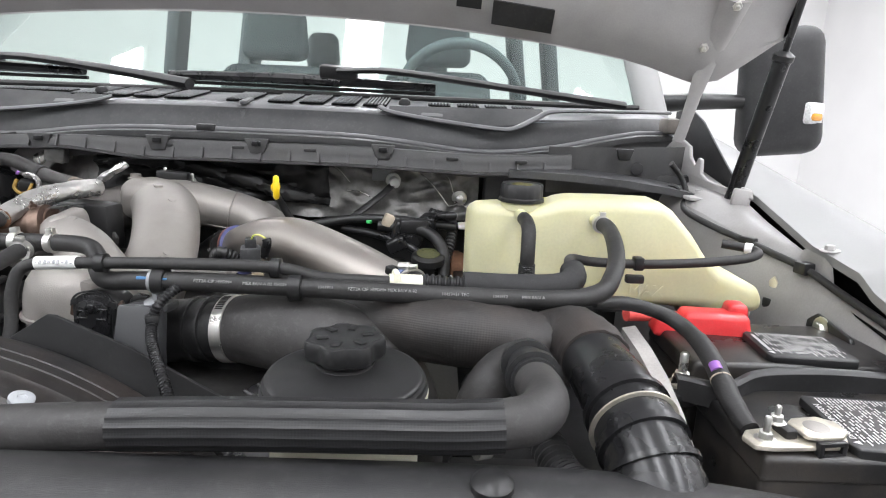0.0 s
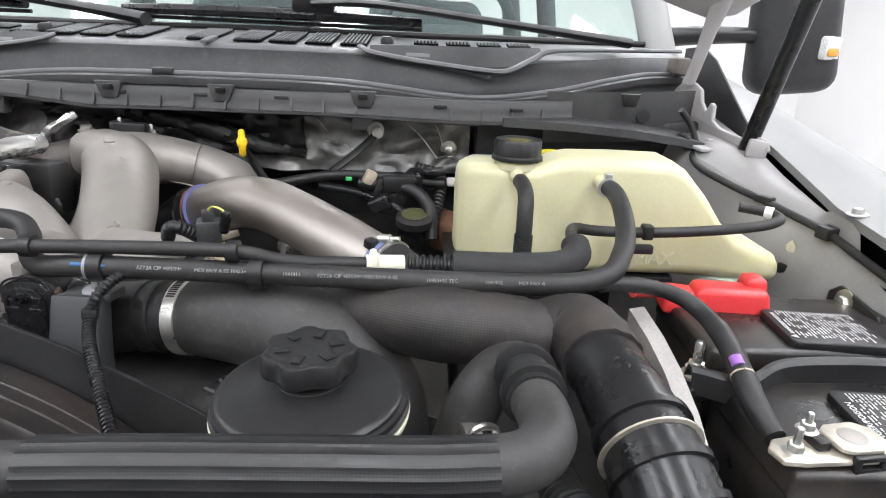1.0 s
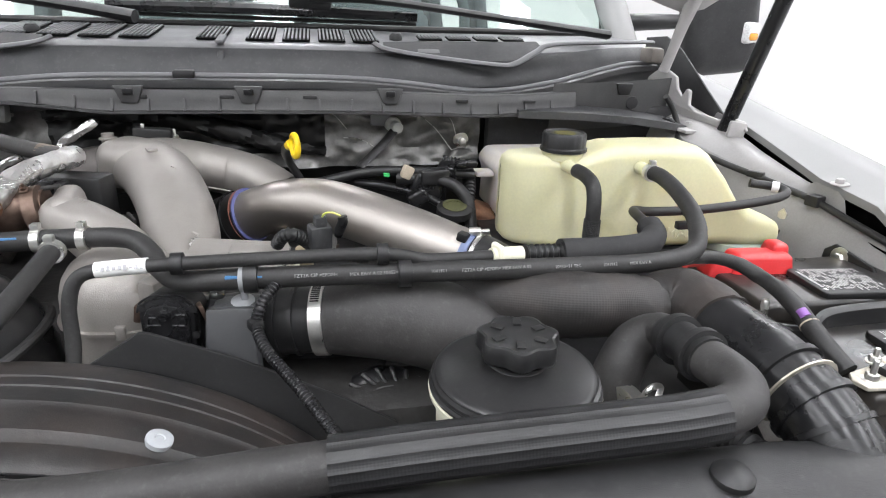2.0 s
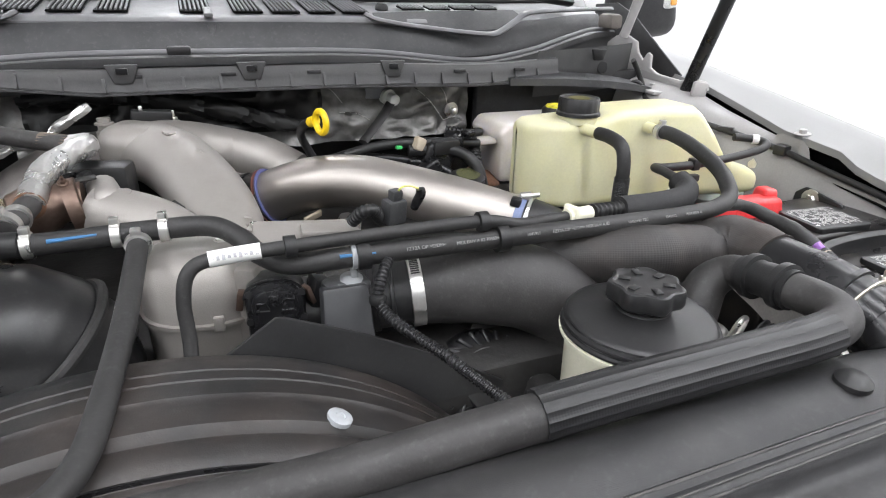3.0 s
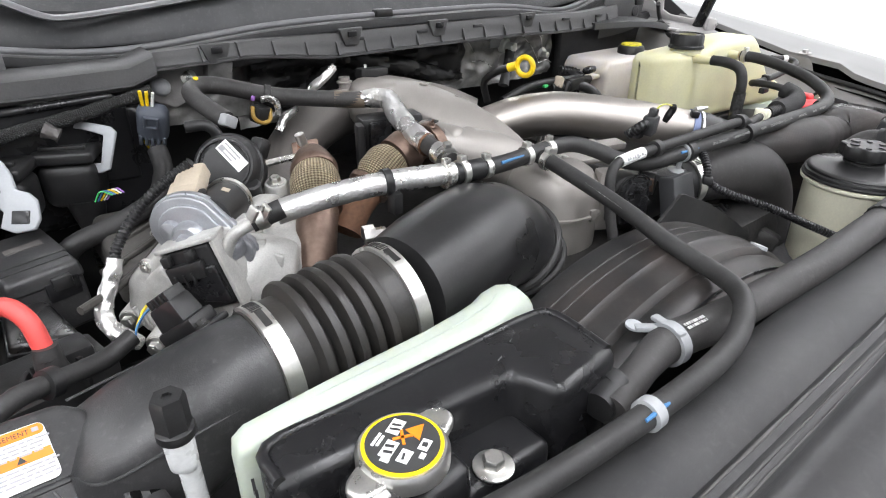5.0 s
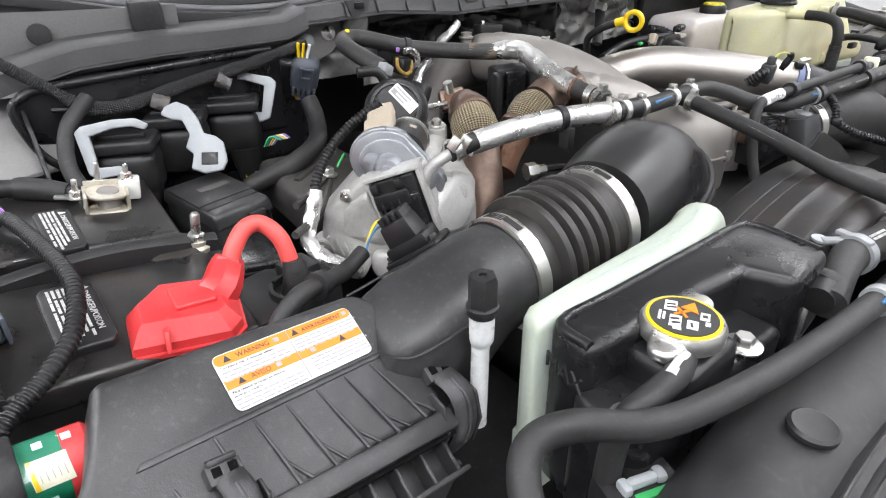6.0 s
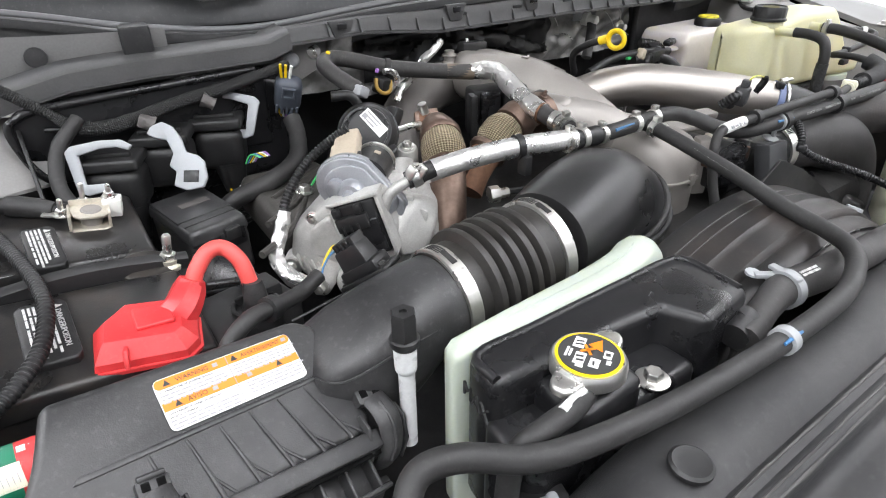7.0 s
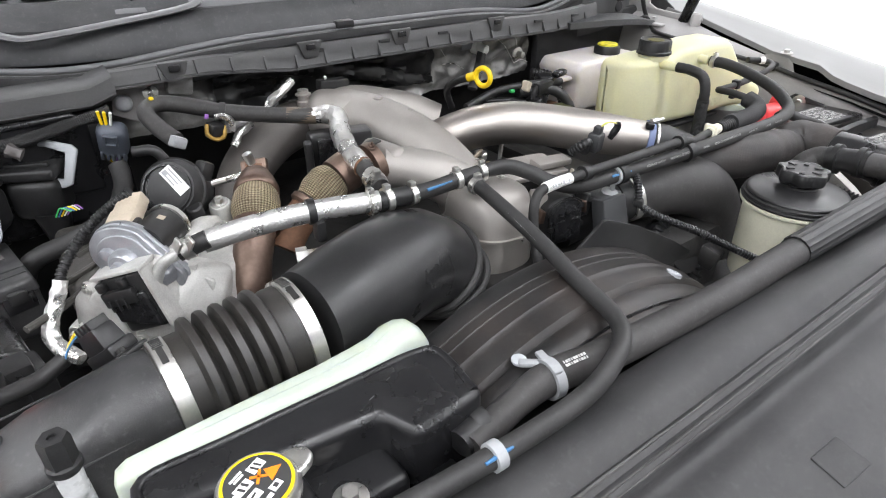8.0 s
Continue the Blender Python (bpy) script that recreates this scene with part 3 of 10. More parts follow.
def cowl_side(s, name_x):
    """The plain panel and the sloping shelf at one end of the cowl."""
    c = thing("cowl_end_panel", (XC + s * 0.65, 1.08, 1.36), "plain grey panel with a hole at the cowl's end", "panel", "cowl end panels")

    def q(d, y, z):
        return (XC + s * d, y, z)
    ds = ((0.53, 1.045), (0.58, 1.052), (0.66, 1.072), (0.74, 1.10), (0.80, 1.13))
    # same panel at both ends: lit left, shaded right, put into the colour
    part("panel", sheet([[q(d, y, 1.452 + 0.02 * max(0, d - 0.6)) for d, y in ds], [q(d, y + 0.004, 1.42) for d, y in ds], [q(d, y + 0.008, 1.375) for d, y in ds]], 0.003), M_RAIL if s > 0 else M_LIT_COWL, c)
    if s > 0:
        part("shelf", sheet([[q(d, y - 0.050, z) for d, y, z in sh] for sh in ([(0.46, 1.06, 1.412), (0.56, 1.05, 1.410), (0.66, 1.055, 1.402), (0.74, 1.075, 1.390), (0.80, 1.10, 1.378)],)] + [[q(d, y, z + 0.006) for d, y, z in ((0.46, 1.06, 1.412), (0.56, 1.05, 1.410), (0.66, 1.06, 1.402), (0.74, 1.085, 1.390), (0.80, 1.12, 1.378))]], 0.012), M_TRIM, c)
        part("socket", prism([(-0.016, 0.010), (0.016, 0.010), (0.010, -0.010), (-0.010, -0.010)], 0.007, xz_frame(1.052) @ Matrix.Translation((XC + s * 0.665, 1.442, 0)), bev=0.002), M_BLACK, c)
    else:
        low = ((-0.735, 1.000, 1.414), (-0.765, 0.999, 1.404), (-0.85, 1.000, 1.403), (-0.92, 1.003, 1.403), (-1.00, 1.008, 1.399), (-1.06, 1.014, 1.393), (-1.105, 1.022, 1.384))
        part("shelf", sheet([[(x, y + dy, z + dz - (0.012 * max(0.0, (-1.0 - x) / 0.1) if dz > 0 else 0.0)) for x, y, z in low] for dy, dz in ((0.03, 0.004), (0.004, 0.0), (0.0, 0.004), (0.003, 0.021), (0.009, 0.025), (0.055, 0.027))], 0.003), M_RAIL, c, "dark grey sloping shelf lip")
        part("step", rbox((-0.915, 1.045, 1.440), (0.035, 0.03, 0.040), (0, 0, -8), bev=0.005), M_BLACK_DULL, c)
    part("hole_plug", lathe(q(0.70 if s > 0 else 0.672, 1.088 if s > 0 else 1.072, 1.415 if s > 0 else 1.430), (0, -1, 0.1), [(0.012, 0), (0.011, 0.003), (0.001, 0.004)], 20), M_BLACK_DULL, c)
    part("end_cap", rbox(q(0.795, 1.205, 1.492), (0.030, 0.05, 0.030), bev=0.008), M_CAPEND, c, "weathered end cap")


cowl_side(1, 0)
cowl_side(-1, 0)

# firewall with foil insulation
wall = thing("firewall", (XC, 1.12, 0.7), "dark firewall covered with dusty crinkled foil insulation", "firewall", kind="structure")


def crumpled(x0, x1, z0, z1, y, amp, nx, nz, seed):
    rows = []
    for i in range(nz + 1):
        z = z0 + (z1 - z0) * i / nz
        rows.append([(x, y + rail_y(x) * 0.4 + amp * (noise.noise(Vector((x * 9 + seed, z * 14, seed))) + 0.6 * noise.noise(Vector((x * 31, z * 40, seed))) - 1.1 * abs(noise.noise(Vector((x * 16 + z * 14, z * 34 - x * 9, seed + 5)))) - 0.5 * abs(noise.noise(Vector((x * 38, z * 52 + x * 20, seed))))), z) for x in span(x0, x1, nx)])
    bm = bmesh.new()
    vs = [[bm.verts.new(p) for p in r] for r in rows]
    for a, b in zip(vs, vs[1:]):
        for k in range(nx):
            bm.faces.new((a[k], a[k + 1], b[k + 1], b[k]))
    return bm


part("backing", rbox((XC, 1.22, 1.05), (1.7, 0.05, 0.78), bev=0.01), M_SHIELD_DARK, wall)
part("foil_panel", crumpled(-0.62, 0.065, 1.31, 1.418, 1.078, 0.014, 120, 22, 3.0), M_SHIELD, wall, "dusty grey crinkled foil", 50)
part("foil_panel", crumpled(-1.12, -0.60, 1.33, 1.418, 1.075, 0.010, 90, 18, 7.0), M_SHIELD, wall, "dusty grey crinkled foil", 50)
part("insulation_fold", crumpled(-0.60, -0.20, 1.335, 1.405, 1.064, 0.016, 70, 14, 21.0), M_SHIELD_DARK, wall, "folded shiny black insulation", 30)
part("insulation_fold", tube([(-0.60, 1.05, 1.398), (-0.54, 1.045, 1.404), (-0.47, 1.05, 1.400), (-0.40, 1.05, 1.388), (-0.33, 1.05, 1.372), (-0.27, 1.055, 1.352), (-0.20, 1.065, 1.338)], [0.006, 0.010, 0.013, 0.013, 0.014, 0.012, 0.008], seg=16, step=8, wob=0.005), M_SHIELD_DARK, wall, "folded shiny black insulation", 30)
# thin tubes of brighter foil drawn for the glints along creases
for x0, z0, x1, z1 in ((-0.045, 1.398, 0.012, 1.338), (0.012, 1.338, 0.05, 1.335), (0.005, 1.395, 0.02, 1.360), (-0.20, 1.405, -0.165, 1.375), (-0.17, 1.36, -0.12, 1.345), (-0.25, 1.405, -0.23, 1.39)):
    part("crease_glint", tube([(x0, 1.066, z0), ((x0 + x1) / 2, 1.063, (z0 + z1) / 2 + 0.006), (x1, 1.066, z1)], 0.0007, seg=6), M_FOIL, wall, "glint along a foil crease, drawn as a bright tube")
part("dark_panel", rbox((0.27, 1.10, 1.33), (0.40, 0.02, 0.15), (0, 0, 8), bev=0.01), M_BLACK_DULL, wall)
part("bracket_plate", rbox((-0.109, 1.068, 1.392), (0.034, 0.006, 0.026), bev=0.004), M_GREY, wall, "small grey metal plate")
part("stud", lathe((-0.090, 1.072, 1.382), (0.25, -1, -0.1), [(0.013, 0), (0.013, 0.012), (0.009, 0.014), (0.009, 0.03), (0.005, 0.033)], 18), M_WHITE, wall, "pale plastic stud cap")
part("stud", lathe((0.031, 1.078, 1.352), (0, -1, 0), [(0.014, 0), (0.013, 0.003), (0.006, 0.004), (0.006, 0.018), (0.004, 0.019)], 18), M_ZINC, wall)
part("stud", lathe((-0.726, 1.033, 1.393), (-0.1, -1, 0.25), [(0.0115, 0), (0.0110, 0.004), (0.008, 0.008), (0.001, 0.010)], 20), M_GREY, wall, "pale grey stud cap")
part("stud", lathe((-0.688, 1.046, 1.398), (-0.1, -1, 0.25), [(0.016, 0), (0.016, 0.003), (0.010, 0.004), (0.010, 0.010), (0.001, 0.012)], 20), M_ZINC, wall)
part("bracket_plate", prism([(-0.742, 1.378), (-0.735, 1.404), (-0.718, 1.420), (-0.690, 1.428), (-0.640, 1.428), (-0.634, 1.400), (-0.664, 1.392), (-0.684, 1.374), (-0.712, 1.362)], 0.006, xz_frame(1.038), bev=0.003), M_APRON, wall, "grey painted bracket plate")
part("bracket_flange", rbox((-0.652, 1.028, 1.408), (0.034, 0.020, 0.026), (0, 10, 0), bev=0.004), M_SHIELD, wall, "torn foil over the bracket")
part("strap", tube([(-0.088, 1.05, 1.375), (-0.11, 1.03, 1.355), (-0.15, 1.0, 1.325)], 0.007, seg=8, flat=(1.3, 0.6)), M_RUBBER, wall)

ple = thing("inner_body_panel", (-1.15, 1.14, 1.2), "pale grey painted inner body panel beside the tray", "panel")
part("panel", sheet([[(-1.30, 1.01, 1.395), (-1.18, 1.035, 1.382), (-1.045, 1.05, 1.372)], [(-1.31, 0.955, 1.350), (-1.17, 0.980, 1.336), (-1.045, 1.0, 1.322)], [(-1.32, 0.925, 1.312), (-1.17, 0.955, 1.312), (-1.045, 0.990, 1.308)]], 0.004), M_APRON, ple)
part("flange", sheet([[(-1.22, 0.985, 1.398), (-1.15, 1.000, 1.392), (-1.105, 1.008, 1.388)], [(-1.22, 0.962, 1.366), (-1.15, 0.975, 1.356), (-1.118, 0.982, 1.350)]], 0.004), stuff("white_flange_paint", (0.72, 0.71, 0.70), 0.45, var=0.05), ple, "white painted flange")

# windshield, wipers and cab
glass_bm = sheet([[(x, 1.27 + 0.22 * (x - XC) ** 2 + 0.62 * h / 0.55, 1.53 + h) for x in span(XC - 0.80, XC + 0.80, 24)] for h in (0, 0.14, 0.28, 0.42, 0.55)], 0.005)
ws = thing("windshield", (XC, 1.3, 1.53), "clear slightly green tinted windshield glass", "windshield")
part("glass", glass_bm, M_GLASS, ws).visible_shadow = False
part("lower_rubber", tube([(x, 1.262 + 0.22 * (x - XC) ** 2, 1.5265) for x in span(XC - 0.80, XC + 0.80, 20)], 0.006, seg=8, step=2), M_RUBBER, ws, "black rubber strip under the glass")

cab = thing("truck_cab", (XC, 2.6, 0.6), "white painted truck cab with pale grey interior", "cab")
for s in (1, -1):
    part("windshield_pillar", tube([(XC + s * 0.83, 1.36, 1.46), (XC + s * 0.80, 1.64, 1.80), (XC + s * 0.76, 2.02, 2.10)], 0.035, seg=12), M_PAINT, cab)
    part("door_panel", rbox((XC + s * 0.95, 2.25, 1.05), (0.10, 1.6, 0.92), bev=0.04), M_PAINT, cab)
    part("middle_pillar", rbox((XC + s * 0.82, 2.78, 1.75), (0.06, 0.14, 0.62), (0, -s * 8, 0), bev=0.02), M_SEAT, cab)
    part("rear_pillar", rbox((XC + s * 0.80, 3.75, 1.75), (0.08, 0.22, 0.62), (0, -s * 8, 0), bev=0.02), M_SEAT, cab)
part("roof", rbox((XC, 2.9, 2.11), (1.56, 2.0, 0.05), bev=0.02), M_PAINT, cab)
part("dashboard", rbox((XC, 1.72, 1.38), (1.5, 0.5, 0.25), (4, 0, 0), bev=0.06, segs=4), M_SEAT, cab)
part("rear_wall", rbox((XC, 3.92, 1.15), (1.7, 0.06, 0.8), bev=0.02), M_PAINT, cab)
part("cab_floor", rbox((XC, 2.6, 0.62), (1.8, 2.6, 0.06), bev=0.01), M_SEAT, cab)


def seat(x, y, w, head_w, z):
    s = cab
    part("seat_backrest", rbox((x, y, z - 0.36), (w, 0.14, 0.56), (-12, 0, 0), bev=0.055, segs=4, top=(0.8, 0.8)), M_SEAT, s)
    part("headrest", rbox((x, y + 0.06, z + 0.03), (head_w, 0.10, 0.20), (-8, 0, 0), bev=0.045, segs=4, top=(0.85, 0.9)), M_SEAT, s)
    part("seat_cushion", rbox((x, y - 0.28, 1.12), (w, 0.52, 0.16), (4, 0, 0), bev=0.05, segs=3), M_SEAT, s)


seat(-0.64, 2.35, 0.50, 0.26, 1.73)
seat(-0.02, 2.35, 0.50, 0.26, 1.73)
seat(-0.66, 3.42, 0.50, 0.19, 1.76)
seat(-0.06, 3.42, 0.50, 0.19, 1.74)
wheel = thing("steering_wheel", (0.05, 1.95, 1.4), "dark grey leather steering wheel", "steering wheel")
part("rim", tube([(0.05 + 0.19 * math.cos(a), 1.95 - 0.07 * math.sin(a), 1.52 + 0.18 * math.sin(a)) for a in span(0, 2 * math.pi, 16)], 0.016, seg=10, step=3), M_SEAT, wheel)
part("hub", rbox((0.05, 1.96, 1.50), (0.16, 0.05, 0.12), (-20, 0, 0), bev=0.02), M_SEAT, wheel)

def wiper(x0, x1, y0, y1, z0, z1, xh):
    """A blade lying along the glass foot, with its arm and clip."""
    w = thing("windshield_wiper", (xh, y0, z0 - 0.02), "black windshield wiper resting at the foot of the glass", "wiper", "wipers")
    part("blade", tube([(x0, y0, z0), ((x0 + x1) / 2, (y0 + y1) / 2, (z0 + z1) / 2 + 0.004), (x1, y1, z1)], [0.011, 0.014, 0.010], seg=8, flat=(1, 0.8)), M_BLACK_GLOSS, w)
    part("rubber", tube([(x0, y0 + 0.012, z0 - 0.012), (x1, y1 + 0.012, z1 - 0.012)], 0.004, seg=6), M_RUBBER, w)
    part("clip", rbox((xh, y0 + 0.0, z0 + 0.017), (0.075, 0.026, 0.026), (10, 3, 2), bev=0.006), M_BLACK, w)
    return w


w1 = wiper(-0.55, -0.02, 1.25, 1.255, 1.553, 1.548, -0.214)
part("arm", tube([(-0.215, 1.24, 1.572), (-0.1, 1.235, 1.575), (0.12, 1.235, 1.553), (0.36, 1.235, 1.527)], [0.008, 0.010, 0.010, 0.013], seg=8, flat=(1.4, 0.7)), M_BLACK_DULL, w1)
w2 = wiper(-1.2, -0.72, 1.27, 1.25, 1.555, 1.553, -0.93)
part("arm", tube([(-0.93, 1.24, 1.572), (-0.82, 1.235, 1.575), (-0.62, 1.225, 1.553), (-0.50, 1.22, 1.536)], [0.008, 0.011, 0.013, 0.016], seg=8, flat=(1.4, 0.7)), M_BLACK_DULL, w2)

# hood, held open by struts, seen from below
HOOD_A = radians(54)


def hood_point(x, u, lift=0.0):
    """u metres up the hood from its rear edge."""
    d = abs(x - XC) / 0.93
    z0, y0 = 1.665 - 0.10 * d ** 2.2, 1.115 + 0.06 * d * d
    u = u + max(0.0, 0.12 - u) * max(0.0, (d - 0.86) / 0.14) ** 2
    return (x, y0 - u * math.cos(HOOD_A) - lift * math.sin(HOOD_A), z0 + u * math.sin(HOOD_A) - lift * math.cos(HOOD_A))


hood = thing("hood", (XC, 1.1, 1.6), "white painted truck hood standing open above the engine", "hood")
HX = span(XC - 0.93, XC + 0.93, 44)
part("outer_skin", sheet([[hood_point(x, u, -0.035) for x in HX] for u in span(-0.02, 1.28, 12)], 0.003), M_PAINT, hood)


def inner_lift(x, u):
    d = abs(x - XC)
    return 0.020 * bump01(u, 0.06, 0.07) + 0.025 * bump01(d, 0.80, 0.07) - 0.012 * bump01(d, 0.45, 0.12) * (1 if u > 0.2 else 0)


part("inner_panel", sheet([[hood_point(x, u, inner_lift(x, u)) for x in HX] for u in span(0.0, 1.25, 36)], 0.003), M_PAINT_DULL, hood)
part("rear_flange", sheet([[hood_point(x, 0.0, q) for x in HX] for q in (-0.036, -0.02, 0.012)], 0.003), M_PAINT_DULL, hood)
part("side_flange", sheet([[hood_point(XC + 0.93, u, q) for u in span(0, 1.26, 12)] for q in (-0.036, 0.02)], 0.003), M_PAINT, hood)


def hood_rect(x, u, w, h, lift):
    a, b, c, d = (Vector(hood_point(x + sx * w / 2, u + su * h / 2, lift)) for sx, su in ((-1, -1), (1, -1), (1, 1), (-1, 1)))
    bm = bmesh.new()
    n = (b - a).cross(d - a).normalized() * 0.002
    loft([[a - n, b - n, c - n, d - n], [a + n, b + n, c + n, d + n]], bm=bm)
    return bm


HSX, HSU = 0.125, 0.046
part("slot", hood_rect(HSX, HSU, 0.105, 0.042, 0.024), M_BLACK_DULL, hood, "dark rectangular opening")
part("slot", hood_rect(HSX - 0.093, HSU + 0.012, 0.042, 0.018, 0.026), M_BLACK_DULL, hood, "dark rectangular opening")

# hinge, strut and fender on the driver's side
part("hinge_arm", tube([(0.445, 1.155, 1.465), (0.450, 1.145, 1.50), (0.455, 1.13, 1.55), (0.460, 1.105, 1.61), (0.462, 1.07, 1.655), (0.462, 1.03, 1.70)], [0.013, 0.012, 0.014, 0.020, 0.025, 0.028], seg=10, flat=(0.9, 0.5), up=(0, 1, 0)), M_PAINT_DULL, hood, "grey painted steel hinge arm")
part("hinge_bolt", hexbolt((0.440, 1.085, 1.63), (-0.2, -0.75, -0.5), 0.014, stud=0.016), M_ZINC, hood)
part("hinge_bolt", hexbolt((0.462, 1.03, 1.69), (-0.2, -0.75, -0.5), 0.014, stud=0.016), M_ZINC, hood)
strut = thing("hood_strut", (0.487, 1.003, 1.37), "black gas strut holding the hood open", "gas strut")
part("cylinder", tube([(0.487, 1.003, 1.375), (0.495, 0.93, 1.60)], 0.0125, seg=16), M_BLACK_GLOSS, strut)
part("rod", tube([(0.495, 0.93, 1.60), (0.498, 0.80, 2.0)], 0.005, seg=12), M_BLACK_GLOSS, strut)
part("collar", lathe((0.4949, 0.9315, 1.595), (0.008, -0.073, 0.225), [(0.0125, 0), (0.015, 0.002), (0.015, 0.01), (0.006, 0.016)], 16), M_BLACK, strut)

fender = thing("front_fender", (0.6, 0.75, 0.7), "pale grey painted front fender with a dusty inner apron", "fender")
FY = span(0.1, 1.5, 56)
def fender_sheet(rows, mirrored=False):
    """Rows of (x, z) at y 0.7; the fender widens and climbs towards the cab."""
    return sheet([[((2 * XC - 0.02 - x - 0.06 * (y - 0.7)) if mirrored else x + 0.06 * (y - 0.7), y, z + 0.08 * (y - 0.7)) for y in FY] for x, z in rows], 0.002)


SKIN = ((0.500, 1.352), (0.505, 1.360), (0.56, 1.362), (0.60, 1.366), (0.625, 1.360), (0.645, 1.33), (0.66, 1.2), (0.655, 0.9))


def along(table, y):
    """Reads a table of (y, value) pairs, straight between them."""
    for (a, u), (b, v) in zip(table, table[1:]):
        if y <= b:
            return u + (v - u) * max(0.0, y - a) / (b - a)
    return table[-1][1]


RAIL_X = ((0.1, 0.487), (0.70, 0.487), (0.76, 0.483), (0.80, 0.473), (0.85, 0.452), (0.95, 0.428), (1.05, 0.412), (1.5, 0.40))
RAIL_Z = ((0.1, 1.23), (0.5, 1.280), (0.6, 1.297), (0.7, 1.309), (0.765, 1.319), (0.82, 1.330), (0.90, 1.345), (0.97, 1.357), (1.05, 1.366), (1.5, 1.41))
GAP_Z = ((0.1, 1.243), (0.55, 1.290), (0.65, 1.303), (0.722, 1.313), (0.734, 1.342), (0.781, 1.346), (0.789, 1.339), (0.82, 1.344), (0.906, 1.360), (0.973, 1.376), (1.03, 1.386), (1.5, 1.455))
EDGE_Z = ((0.1, 1.262), (0.56, 1.309), (0.614, 1.318), (0.645, 1.325), (0.675, 1.339), (0.73, 1.344), (0.781, 1.348), (0.815, 1.356), (0.884, 1.371), (0.967, 1.389), (1.03, 1.394), (1.5, 1.47))
FYF = span(0.1, 1.5, 180)


def gap_x(y):
    return 0.490 + 0.06 * max(0.0, y - 0.8) - (0.006 if 0.73 < y < 0.785 else 0.0)


def crown(k):
    """One row of the fender skin, k steps out from its inner edge."""
    x, z, edge = ((0.004, -0.008, 1.0), (0.0045, 0.001, 1.0), (0.010, 0.003, 1.0), (0.026, -0.004, 0.35), (0.050, 0.004, 0.1), (0.075, 0.005, 0.0), (0.105, 0.001, 0.0), (0.130, -0.014, 0.0), (0.146, -0.045, 0.0), (0.160, -0.17, 0.0), (0.155, -0.47, 0.0))[k]
    return [(0.490 + 0.08 * (y - 0.8) + x, y, (EDGE_AT(y) if k < 3 else edge * EDGE_AT(y) + (1 - edge) * (1.3665 + 0.15 * (y - 0.78))) + z) for y in FYF]


def EDGE_AT(y):
    return along(EDGE_Z, y)


part("outer_skin", sheet([crown(k) for k in range(11)], 0.002), M_PAINT, fender)
part("apron", sheet([[(along(RAIL_X, y) + dx, y, along(RAIL_Z, y) + dz) for y in FYF] for dx, dz in ((-0.035, -0.42), (-0.030, -0.13), (-0.018, -0.055), (-0.006, -0.014), (-0.002, -0.005), (0.003, 0.0))], 0.002), M_APRON, fender, "dusty grey inner apron")
part("ledge", sheet([[(along(RAIL_X, y) + 0.003 + (gap_x(y) - along(RAIL_X, y) - 0.003) * f, y, along(RAIL_Z, y) + (along(GAP_Z, y) - along(RAIL_Z, y)) * f + 0.007 * math.sin(math.pi * f) * min(1.0, max(0.0, (y - 0.79) * 12))) for y in FYF] for f in (0.0, 0.12, 0.3, 0.5, 0.7, 0.88, 1.0)], 0.002), M_APRON, fender, "rounded dusty rail top")
# black sheets set into the fender gap in place of its shade
part("gap_shade", sheet([[(0.512 + 0.08 * (y - 0.8), y, z) for y, z in rows] for rows in ([(y, along(RAIL_Z, y) - 0.03) for y in FYF], [(y, along(EDGE_Z, y) - 0.003) for y in FYF])], 0.002), M_OPENING_SHADE, fender, "black sheet for the shade in the fender gap")
part("gap_shade_floor", sheet([[(x + 0.08 * (y - 0.8), y, along(RAIL_Z, y) - 0.012) for y in FYF] for x in (0.492, 0.516)], 0.002), M_OPENING_SHADE, fender)
part("bolt", hexbolt((0.4975, 0.752, 1.349), (-0.1, 0, 1), 0.011, washer=2.2), M_PAINT_DULL, fender)
part("gutter_trim", prism([(1.02, 1.374), (1.045, 1.396), (1.12, 1.442), (1.22, 1.505), (1.28, 1.527), (1.36, 1.522), (1.36, 1.39), (1.15, 1.372)], 0.004, yz_frame(0.516), bev=0.001), M_BLACK_DULL, fender, "black plastic corner trim")

fender_r = thing("front_fender", (-1.35, 0.75, 0.7), "pale grey painted front fender with a dusty inner apron", "fender")
part("outer_skin", fender_sheet(SKIN, True), M_PAINT, fender_r)
part("apron", sheet([[(-1.20 - 0.03 * (y - 0.7) + q, y, z) for y in FY] for q, z in ((0, 0.9), (0.0, 1.2), (-0.005, 1.30), (-0.02, 1.352))], 0.002), M_PAINT_DULL, fender_r)

mirror = thing("door_mirror", (0.95, 1.72, 1.3), "large black tow mirror with an amber marker lamp", "mirror")
part("housing", rbox((0.95, 1.74, 1.59), (0.22, 0.14, 0.35), (0, -6, -8), bev=0.05, segs=4, top=(0.92, 0.9)), M_BLACK_DULL, mirror)
part("arm", tube([(0.62, 1.82, 1.545), (0.72, 1.76, 1.555), (0.86, 1.74, 1.56)], [0.034, 0.030, 0.024], seg=14, flat=(1, 0.8)), M_BLACK, mirror)
part("marker_lamp", rbox((1.015, 1.668, 1.525), (0.045, 0.03, 0.022), (0, 0, 25), bev=0.008), M_AMBER, mirror, "amber and clear marker lamp")
part("lamp_lens", rbox((1.016, 1.672, 1.535), (0.060, 0.026, 0.058), (0, 0, 25), bev=0.008), M_PRINT, mirror, "clear lamp lens")

